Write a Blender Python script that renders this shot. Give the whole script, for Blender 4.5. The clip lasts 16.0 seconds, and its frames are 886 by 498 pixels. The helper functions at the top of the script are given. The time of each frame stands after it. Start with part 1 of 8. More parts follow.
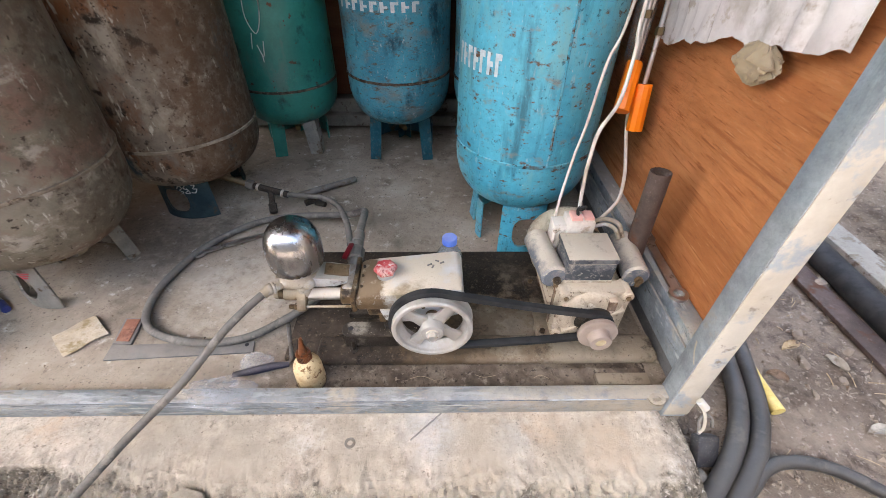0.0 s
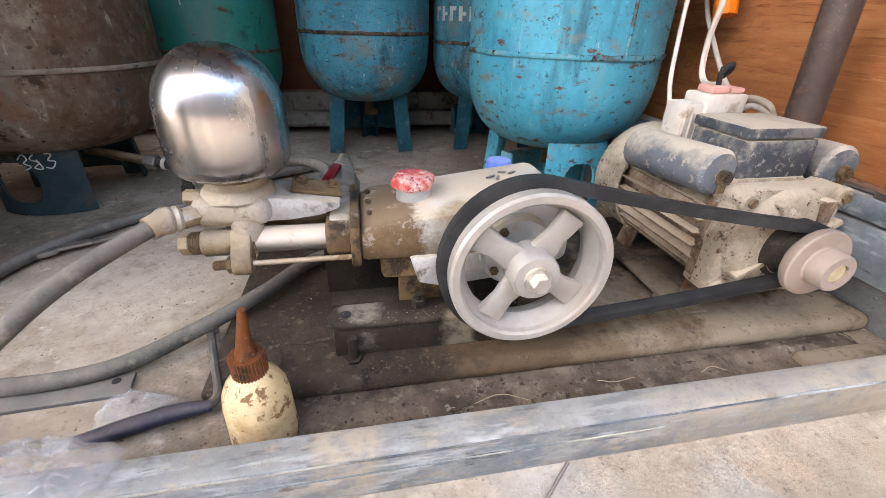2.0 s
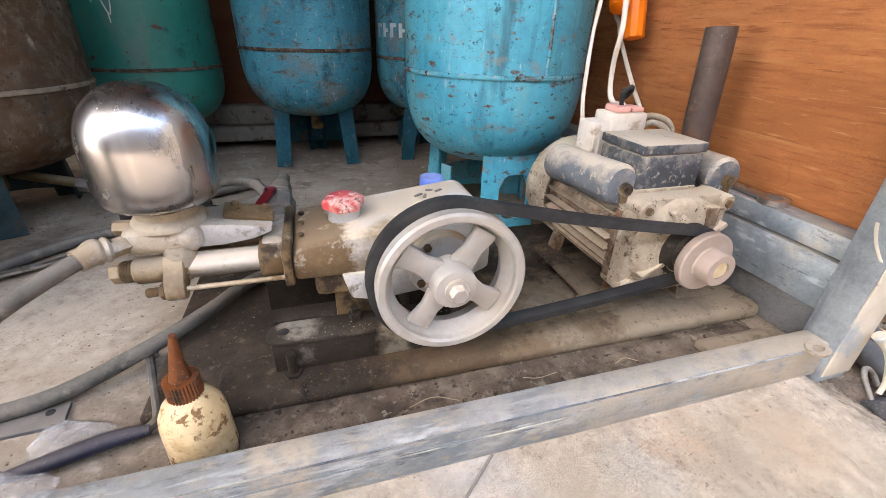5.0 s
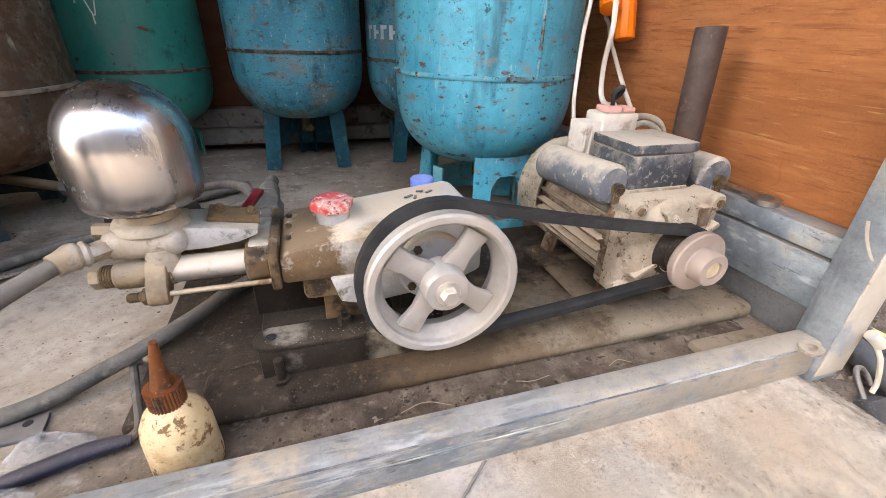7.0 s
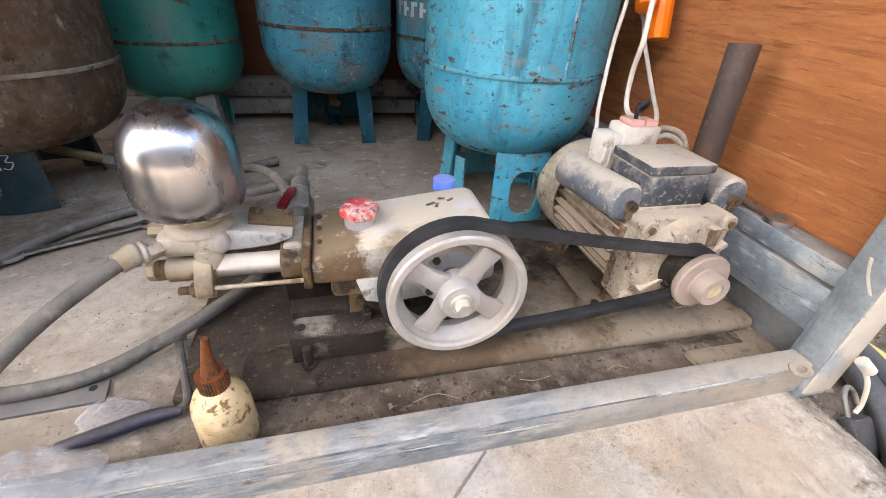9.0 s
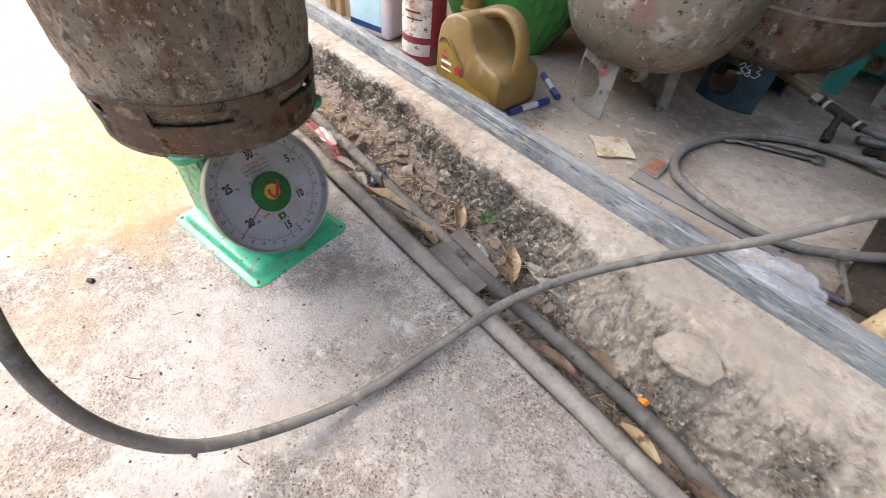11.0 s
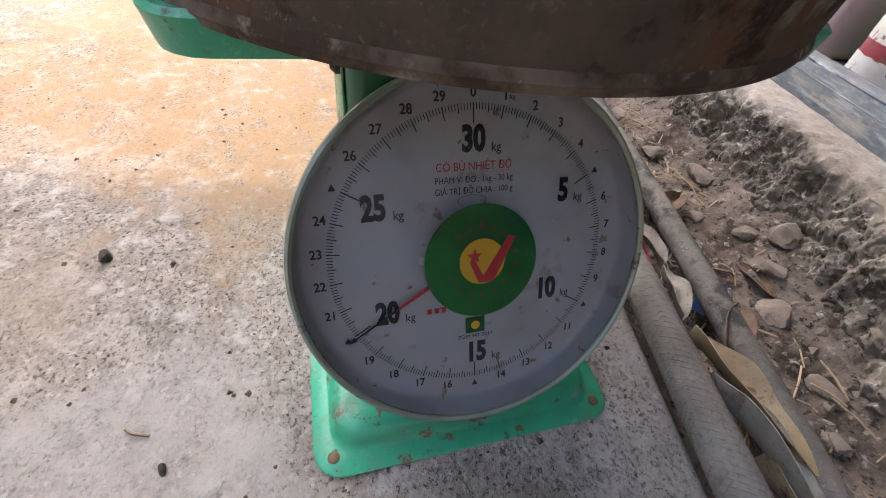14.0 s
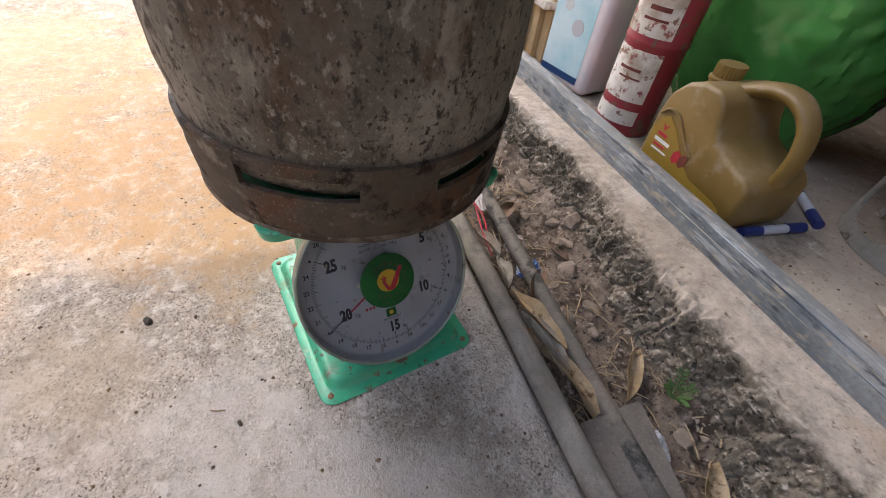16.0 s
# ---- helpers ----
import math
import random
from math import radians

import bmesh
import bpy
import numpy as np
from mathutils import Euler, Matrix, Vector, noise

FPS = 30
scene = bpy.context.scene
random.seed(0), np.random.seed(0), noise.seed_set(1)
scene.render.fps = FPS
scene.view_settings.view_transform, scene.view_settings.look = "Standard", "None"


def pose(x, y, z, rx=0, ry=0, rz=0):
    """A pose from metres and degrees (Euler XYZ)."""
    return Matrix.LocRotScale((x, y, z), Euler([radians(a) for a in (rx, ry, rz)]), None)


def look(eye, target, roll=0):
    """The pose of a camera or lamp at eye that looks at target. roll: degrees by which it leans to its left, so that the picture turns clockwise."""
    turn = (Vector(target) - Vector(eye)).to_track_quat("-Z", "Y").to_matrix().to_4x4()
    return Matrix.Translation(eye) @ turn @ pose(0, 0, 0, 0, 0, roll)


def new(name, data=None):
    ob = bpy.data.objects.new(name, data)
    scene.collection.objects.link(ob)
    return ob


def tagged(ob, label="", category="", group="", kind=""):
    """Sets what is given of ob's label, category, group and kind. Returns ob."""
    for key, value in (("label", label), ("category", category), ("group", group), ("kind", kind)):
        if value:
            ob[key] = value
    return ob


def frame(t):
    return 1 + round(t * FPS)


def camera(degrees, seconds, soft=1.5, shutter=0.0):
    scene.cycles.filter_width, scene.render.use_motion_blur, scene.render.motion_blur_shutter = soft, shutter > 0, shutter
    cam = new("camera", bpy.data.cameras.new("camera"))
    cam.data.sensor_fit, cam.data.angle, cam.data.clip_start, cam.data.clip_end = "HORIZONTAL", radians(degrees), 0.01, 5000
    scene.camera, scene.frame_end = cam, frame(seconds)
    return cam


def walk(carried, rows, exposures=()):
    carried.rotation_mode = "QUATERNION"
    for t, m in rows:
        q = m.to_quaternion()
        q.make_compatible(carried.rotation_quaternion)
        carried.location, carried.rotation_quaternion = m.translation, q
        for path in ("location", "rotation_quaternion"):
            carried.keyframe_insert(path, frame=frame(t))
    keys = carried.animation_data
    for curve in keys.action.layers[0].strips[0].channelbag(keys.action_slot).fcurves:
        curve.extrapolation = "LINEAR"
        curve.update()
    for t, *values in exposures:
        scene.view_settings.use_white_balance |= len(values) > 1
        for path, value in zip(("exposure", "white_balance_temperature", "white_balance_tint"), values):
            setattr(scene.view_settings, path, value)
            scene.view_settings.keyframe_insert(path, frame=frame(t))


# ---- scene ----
cam = camera(93.5, 16.0, 0.5, 0.1)
PATH = [
    (0, (0.03, 0.115, 0.697), (0.068, 1.633, -0.605), 0.8),
    (0.5, (-0.01, 0.218, 0.546), (0.105, 1.758, -0.724), 1.4),
    (1, (-0.125, 0.26, 0.432), (0.083, 1.892, -0.706), 1.5),
    (1.5, (-0.106, 0.285, 0.31), (0.207, 1.984, -0.697), 2.1),
    (2, (-0.104, 0.295, 0.309), (0.24, 2.016, -0.65), 1.6),
    (2.5, (-0.097, 0.282, 0.323), (0.315, 1.998, -0.618), 1.9),
    (3, (-0.082, 0.269, 0.328), (0.382, 1.974, -0.609), 2.2),
    (3.5, (-0.082, 0.264, 0.334), (0.404, 1.963, -0.604), 2.0),
    (4, (-0.078, 0.264, 0.334), (0.419, 1.959, -0.604), 1.9),
    (6.5, (-0.074, 0.271, 0.33), (0.459, 1.959, -0.6), 1.5),
    (7, (-0.072, 0.271, 0.329), (0.472, 1.96, -0.594), 1.7),
    (7.5, (-0.074, 0.272, 0.331), (0.483, 1.959, -0.587), 2.1),
    (8, (-0.069, 0.275, 0.328), (0.496, 1.951, -0.606), 2.8),
    (8.2, (-0.055, 0.283, 0.319), (0.533, 1.949, -0.618), 3.4),
    (10.3, (-0.245, 0.058, 0.524), (-0.64, 1.416, -0.891), 5.0),
    (10.5, (-0.288, -0.007, 0.506), (-0.868, 1.261, -0.928), 5.3),
    (11, (-0.386, -0.115, 0.46), (-1.342, 0.862, -1.0), 6.4),
    (11.5, (-0.541, -0.104, 0.364), (-1.676, 0.612, -1.119), 8.7),
    (12, (-0.668, -0.019, 0.263), (-1.911, 0.464, -1.227), 8.9),
    (12.5, (-0.757, -0.011, 0.192), (-2.081, 0.288, -1.277), 8.4),
    (13, (-0.775, -0.002, 0.174), (-2.138, 0.222, -1.272), 8.4),
    (13.5, (-0.774, -0.008, 0.181), (-2.154, 0.208, -1.25), 8.5),
    (14, (-0.766, -0.008, 0.193), (-2.149, 0.226, -1.233), 8.6),
    (14.5, (-0.747, -0.007, 0.208), (-2.114, 0.262, -1.226), 8.6),
    (15, (-0.721, -0.014, 0.244), (-2.073, 0.326, -1.191), 8.9),
    (15.5, (-0.7, -0.018, 0.273), (-2.033, 0.426, -1.15), 8.9),
    (16, (-0.627, -0.036, 0.375), (-1.925, 0.568, -1.022), 8.7),
]
walk(cam, [(t, look(eye, target, roll)) for t, eye, target, roll in PATH], [(0, 3.8, 7400, 10), (1, 4.05, 7400, 11), (2.5, 3.96, 7500, 11), (8.2, 3.98, 7650, 12), (10.3, 4.0, 7050, 9), (11, 3.73, 7050, 10), (11.5, 3.2, 6950, 11), (12.5, 3.04, 6800, 12), (13.3, 3.15, 6750, 12), (15, 3.03, 6850, 12), (16, 2.87, 7050, 12)])

# ---- sky, sun, exposure ----
world = bpy.data.worlds.new("world")
scene.world = world
world.use_nodes = True
sky = world.node_tree.nodes.new("ShaderNodeTexSky")
sky.sky_type, sky.sun_disc = "NISHITA", False
SUN_WAY = Vector((-0.50, -0.10, 0.86)).normalized()
sky.sun_elevation = math.asin(SUN_WAY.z)
sky.sun_rotation = math.atan2(SUN_WAY.x, SUN_WAY.y)
sky.dust_density = 3.0
world.node_tree.links.new(sky.outputs[0], world.node_tree.nodes["Background"].inputs[0])
world.node_tree.nodes["Background"].inputs[1].default_value = 0.15
sun = new("sun", bpy.data.lights.new("sun", "SUN"))
sun.data.energy, sun.data.angle, sun.data.color = 0.46, radians(0.8), (1.0, 0.80, 0.58)
sun.matrix_world = look(SUN_WAY * 10, (0, 0, 0))


# ---- materials ----
def ramp_mix(nt, fac, a, b):
    n = nt.nodes.new("ShaderNodeMix")
    n.data_type = "RGBA"
    for sock, val in ((n.inputs[0], fac), (n.inputs[6], a), (n.inputs[7], b)):
        if hasattr(val, "is_output"):
            nt.links.new(val, sock)
        elif sock == n.inputs[0]:
            sock.default_value = val
        else:
            sock.default_value = (*val, 1)
    return n.outputs[2]


def noise_mask(nt, co, scale, lo, hi, detail=5, stretch=(1, 1, 1), rough=0.6):
    mp = nt.nodes.new("ShaderNodeMapping")
    mp.inputs[3].default_value = stretch
    nt.links.new(co, mp.inputs[0])
    tx = nt.nodes.new("ShaderNodeTexNoise")
    tx.inputs["Scale"].default_value, tx.inputs["Detail"].default_value, tx.inputs["Roughness"].default_value = scale, detail, rough
    nt.links.new(mp.outputs[0], tx.inputs["Vector"])
    mr = nt.nodes.new("ShaderNodeMapRange")
    mr.inputs[1].default_value, mr.inputs[2].default_value = 0.5 + (lo - 0.5) / 1.7, 0.5 + (hi - 0.5) / 1.7
    nt.links.new(tx.outputs["Fac"], mr.inputs[0])
    return mr.outputs[0], tx.outputs["Fac"]


def mul(nt, a, b, op="MULTIPLY"):
    n = nt.nodes.new("ShaderNodeMath")
    n.operation, n.use_clamp = op, True
    for i, v in enumerate((a, b)):
        if hasattr(v, "is_output"):
            nt.links.new(v, n.inputs[i])
        else:
            n.inputs[i].default_value = v
    return n.outputs[0]


def blot_mask(nt, centre, radius, amount):
    """An uneven patch of colour round a place of the plan: stains, and shade on tank sides."""
    ge = nt.nodes.new("ShaderNodeNewGeometry")
    flat = nt.nodes.new("ShaderNodeVectorMath")
    flat.operation = "MULTIPLY"
    flat.inputs[1].default_value = (1, 1, 0)
    nt.links.new(ge.outputs["Position"], flat.inputs[0])
    far = nt.nodes.new("ShaderNodeVectorMath")
    far.operation = "DISTANCE"
    far.inputs[1].default_value = (centre[0], centre[1], 0)
    nt.links.new(flat.outputs[0], far.inputs[0])
    _, raw = noise_mask(nt, ge.outputs["Position"], 9.0, 0, 1, detail=9, rough=0.7)
    shift = nt.nodes.new("ShaderNodeMath")
    shift.operation = "MULTIPLY_ADD"
    shift.inputs[1].default_value, shift.inputs[2].default_value = radius * 3.2, -radius * 1.6
    nt.links.new(raw, shift.inputs[0])
    add = nt.nodes.new("ShaderNodeMath")
    nt.links.new(far.outputs["Value"], add.inputs[0])
    nt.links.new(shift.outputs[0], add.inputs[1])
    mr = nt.nodes.new("ShaderNodeMapRange")
    mr.inputs[1].default_value, mr.inputs[2].default_value, mr.inputs[3].default_value, mr.inputs[4].default_value = radius, radius * 0.45, 0, amount
    nt.links.new(add.outputs[0], mr.inputs[0])
    broken, _ = noise_mask(nt, ge.outputs["Position"], 46, 0.28, 0.66, detail=9, rough=0.7)
    return mul(nt, mr.outputs[0], mul(nt, broken, 0.25, "ADD"))


def surface(name, base, alt, scale=8.0, rough=0.6, metal=0.0, layers=(), bump=0.3, grain=220.0, dust=None, stretch=(1, 1, 1), space="Object", transmission=0.0, contrast=(0.35, 0.65), deep=0.002, grit=(0.84, 1.14), blots=(), face=None, rings=None, mag=1.4, specks=0.5):
    """base and alt mixed by broad noise; layers: (colour, noise scale, from, to, roughness, metal) worn patches; dust: (colour, amount) on upward faces."""
    m = bpy.data.materials.new(name)
    m.use_nodes = True
    nt = m.node_tree
    bs = nt.nodes["Principled BSDF"]
    tc = nt.nodes.new("ShaderNodeTexCoord")
    co = tc.outputs["Object"]
    if space == "World":
        ge = nt.nodes.new("ShaderNodeNewGeometry")
        co = ge.outputs["Position"]
    k, _ = noise_mask(nt, co, scale, *contrast, stretch=stretch)
    col = ramp_mix(nt, k, base, alt)
    fine, fraw = noise_mask(nt, co, grain * 0.16, 0.26, 0.74, detail=13, stretch=stretch, rough=0.82)
    hs = nt.nodes.new("ShaderNodeHueSaturation")
    mr = nt.nodes.new("ShaderNodeMapRange")
    mr.inputs[3].default_value, mr.inputs[4].default_value = grit
    nt.links.new(fine, mr.inputs[0])
    nt.links.new(mr.outputs[0], hs.inputs["Value"])
    nt.links.new(col, hs.inputs["Color"])
    col = hs.outputs[0]
    rsock, msock = rough, metal
    height = fraw
    for lc, ls, lo, hi, lr, lm, *st in layers:
        mask, raw = noise_mask(nt, co, ls * mag, lo, hi, detail=10, stretch=st[0] if st else (1, 1, 1), rough=0.65)
        col = ramp_mix(nt, mask, col, lc)
        for which in (0, 1):
            n = nt.nodes.new("ShaderNodeMix")
            cur = rsock if which == 0 else msock
            if hasattr(cur, "is_output"):
                nt.links.new(cur, n.inputs[2])
            else:
                n.inputs[2].default_value = cur
            n.inputs[3].default_value = lr if which == 0 else lm
            nt.links.new(mask, n.inputs[0])
            if which == 0:
                rsock = n.outputs[0]
            else:
                msock = n.outputs[0]
        height = mul(nt, height, mul(nt, mask, 0.10), "ADD")
    if rings:
        # growth-ring lines: level lines of a broad noise
        rs, count, rc, amount, rst = rings
        _, raw = noise_mask(nt, co, rs, 0, 1, detail=3, stretch=rst, rough=0.45)
        band = nt.nodes.new("ShaderNodeMath")
        band.operation, band.inputs[1].default_value = "MULTIPLY", count
        nt.links.new(raw, band.inputs[0])
        fold = nt.nodes.new("ShaderNodeMath")
        fold.operation, fold.inputs[1].default_value = "PINGPONG", 0.5
        nt.links.new(band.outputs[0], fold.inputs[0])
        line = nt.nodes.new("ShaderNodeMapRange")
        line.inputs[1].default_value, line.inputs[2].default_value, line.inputs[4].default_value = 0.38, 0.5, amount
        nt.links.new(fold.outputs[0], line.inputs[0])
        patch, _ = noise_mask(nt, co, 3.0, 0.35, 0.65)
        col = ramp_mix(nt, mul(nt, line.outputs[0], patch), col, rc)
    if face:
        # the broken front: below a worn edge the surface shows aggregate and moss
        lo, hi, tones = face
        ge = nt.nodes.new("ShaderNodeNewGeometry")
        sp = nt.nodes.new("ShaderNodeSeparateXYZ")
        nt.links.new(ge.outputs["Position"], sp.inputs[0])
        _, raw = noise_mask(nt, co, 26, 0, 1, detail=9, rough=0.7)
        z = nt.nodes.new("ShaderNodeMath")
        z.operation, z.inputs[1].default_value = "MULTIPLY_ADD", 0.07
        nt.links.new(raw, z.inputs[0])
        nt.links.new(sp.outputs[2], z.inputs[2])
        mr2 = nt.nodes.new("ShaderNodeMapRange")
        mr2.inputs[1].default_value, mr2.inputs[2].default_value = hi + 0.035, lo + 0.035
        nt.links.new(z.outputs[0], mr2.inputs[0])
        rock = tones[0]
        for tone, sc, a0, a1 in tones[1:]:
            k2, _ = noise_mask(nt, co, sc, a0, a1, detail=10, rough=0.7)
            rock = ramp_mix(nt, k2, rock, tone)
        col = ramp_mix(nt, mr2.outputs[0], col, rock)
    if dust:
        ge = nt.nodes.new("ShaderNodeNewGeometry")
        sp = nt.nodes.new("ShaderNodeSeparateXYZ")
        nt.links.new(ge.outputs["Normal"], sp.inputs[0])
        up = nt.nodes.new("ShaderNodeMapRange")
        up.inputs[1].default_value, up.inputs[2].default_value = 0.05, 0.75
        nt.links.new(sp.outputs[2], up.inputs[0])
        if len(dust) > 2:
            # thick settled dust with a ragged lower edge
            _, broad = noise_mask(nt, co, dust[2], 0, 1, detail=12, rough=0.72)
            lean = nt.nodes.new("ShaderNodeMath")
            lean.operation, lean.inputs[1].default_value = "MULTIPLY_ADD", 2.6
            nt.links.new(broad, lean.inputs[0])
            nt.links.new(sp.outputs[2], lean.inputs[2])
            edge = nt.nodes.new("ShaderNodeMapRange")
            edge.inputs[1].default_value, edge.inputs[2].default_value = 1.45, 2.15
            nt.links.new(lean.outputs[0], edge.inputs[0])
            dm = mul(nt, edge.outputs[0], dust[1])
        else:
            dn, _ = noise_mask(nt, co, 14.0, 0.25, 0.62, detail=7)
            dm = mul(nt, mul(nt, up.outputs[0], mul(nt, dn, 0.45, "ADD")), dust[1])
        col = ramp_mix(nt, dm, col, dust[0])
        n = nt.nodes.new("ShaderNodeMix")
        if hasattr(rsock, "is_output"):
            nt.links.new(rsock, n.inputs[2])
        else:
            n.inputs[2].default_value = rsock
        n.inputs[3].default_value = 0.9
        nt.links.new(dm, n.inputs[0])
        rsock = n.outputs[0]
        n = nt.nodes.new("ShaderNodeMix")
        if hasattr(msock, "is_output"):
            nt.links.new(msock, n.inputs[2])
        else:
            n.inputs[2].default_value = msock
        n.inputs[3].default_value = 0.0
        nt.links.new(dm, n.inputs[0])
        msock = n.outputs[0]
    for centre, radius, lc, amount in blots:
        col = ramp_mix(nt, blot_mask(nt, centre, radius, amount), col, lc)
    if grit[0] < 0.92 and specks:
        # dark pits and pale grains of dirt
        where, _ = noise_mask(nt, co, 7, 0.36, 0.70, detail=6)
        for sc, lo, hi, lc, amount in ((330, 0.60, 0.80, (0.07, 0.053, 0.04), specks), (460, 0.66, 0.82, (0.52, 0.46, 0.38), specks * 0.6)):
            mask, _ = noise_mask(nt, co, sc, lo, hi, detail=5, rough=0.6)
            col = ramp_mix(nt, mul(nt, mul(nt, mask, where), amount), col, lc)
    nt.links.new(col, bs.inputs["Base Color"])
    for v, key in ((rsock, "Roughness"), (msock, "Metallic")):
        if hasattr(v, "is_output"):
            nt.links.new(v, bs.inputs[key])
        else:
            bs.inputs[key].default_value = v
    bs.inputs["Specular IOR Level"].default_value = 0.5 if rough < 0.42 else 0.18
    if transmission:
        bs.inputs["Transmission Weight"].default_value = transmission
    if bump:
        bp = nt.nodes.new("ShaderNodeBump")
        bp.inputs["Strength"].default_value, bp.inputs["Distance"].default_value = bump, deep
        nt.links.new(height, bp.inputs["Height"])
        nt.links.new(bp.outputs[0], bs.inputs["Normal"])
    return m


def plain(name, colour, rough=0.5, metal=0.0, transmission=0.0, ior=1.45, alpha=1.0):
    m = bpy.data.materials.new(name)
    m.use_nodes = True
    bs = m.node_tree.nodes["Principled BSDF"]
    bs.inputs["Base Color"].default_value = (*colour, 1)
    bs.inputs["Roughness"].default_value, bs.inputs["Metallic"].default_value = rough, metal
    bs.inputs["Transmission Weight"].default_value, bs.inputs["IOR"].default_value, bs.inputs["Alpha"].default_value = transmission, ior, alpha
    return m


DUST = (0.40, 0.34, 0.275)
M_FLOOR = surface("dusty_concrete", (0.265, 0.215, 0.165), (0.36, 0.297, 0.232), 3.0, 0.88, layers=[((0.42, 0.36, 0.29), 4, 0.56, 0.80, 0.9, 0), ((0.17, 0.137, 0.105), 7, 0.60, 0.80, 0.9, 0), ((0.52, 0.46, 0.39), 26, 0.64, 0.80, 0.9, 0), ((0.15, 0.12, 0.095), 80, 0.62, 0.80, 0.9, 0)], bump=0.6, grit=(0.86, 1.12), blots=[((-0.40, 0.80), 0.17, (0.52, 0.46, 0.385), 0.6), ((-0.55, 0.58), 0.10, (0.40, 0.34, 0.27), 0.5), ((-0.16, 0.70), 0.14, (0.075, 0.057, 0.044), 0.85), ((0.22, 0.545), 0.10, (0.085, 0.064, 0.048), 0.85), ((0.05, 0.55), 0.10, (0.075, 0.055, 0.040), 0.9), ((-0.10, 0.55), 0.10, (0.085, 0.062, 0.045), 0.9), ((0.36, 0.56), 0.08, (0.10, 0.08, 0.062), 0.8), ((-0.27, 0.60), 0.09, (0.15, 0.115, 0.086), 0.7), ((-0.62, 0.98), 0.16, (0.11, 0.088, 0.068), 0.6)], specks=0.9)
M_KERB = surface("worn_kerb_concrete", (0.41, 0.343, 0.27), (0.51, 0.437, 0.355), 4, 0.9, layers=[((0.28, 0.23, 0.18), 90, 0.64, 0.80, 0.9, 0), ((0.57, 0.52, 0.45), 6, 0.60, 0.80, 0.8, 0), ((0.46, 0.33, 0.225), 5, 0.66, 0.85, 0.9, 0), ((0.30, 0.245, 0.19), 12, 0.66, 0.82, 0.9, 0), ((0.18, 0.145, 0.115), 60, 0.70, 0.80, 0.9, 0)], bump=0.9, deep=0.004, grit=(0.68, 1.24), blots=[((0.02, 0.44), 0.060, (0.52, 0.51, 0.49), 0.5), ((0.16, 0.43), 0.05, (0.48, 0.49, 0.48), 0.4), ((0.22, 0.46), 0.05, (0.47, 0.35, 0.25), 0.5), ((0.10, 0.395), 0.05, (0.45, 0.33, 0.23), 0.5), ((-0.46, 0.375), 0.13, (0.40, 0.342, 0.268), 0.8), ((-0.27, 0.37), 0.12, (0.37, 0.317, 0.25), 0.8), ((-0.08, 0.37), 0.12, (0.35, 0.30, 0.235), 0.8), ((0.12, 0.37), 0.12, (0.36, 0.31, 0.243), 0.8), ((0.32, 0.37), 0.12, (0.40, 0.35, 0.275), 0.8), ((0.33, 0.43), 0.06, (0.46, 0.33, 0.23), 0.4), ((0.24, 0.42), 0.035, (0.28, 0.23, 0.18), 0.5)], face=(-0.018, -0.003, [(0.245, 0.207, 0.160), ((0.150, 0.126, 0.096), 9, 0.38, 0.62), ((0.105, 0.100, 0.062), 7, 0.60, 0.78), ((0.070, 0.058, 0.044), 22, 0.54, 0.72), ((0.45, 0.405, 0.335), 110, 0.59, 0.71), ((0.035, 0.029, 0.022), 130, 0.56, 0.70)]), specks=0.5)
M_DIRT = surface("gutter_dirt", (0.165, 0.128, 0.098), (0.26, 0.207, 0.162), 10, 0.95, layers=[((0.065, 0.048, 0.036), 16, 0.52, 0.70, 0.95, 0), ((0.43, 0.37, 0.31), 50, 0.62, 0.78, 0.95, 0), ((0.045, 0.033, 0.025), 110, 0.58, 0.70, 0.95, 0)], bump=1.0, grain=160, deep=0.006, grit=(0.62, 1.25), specks=0.6)
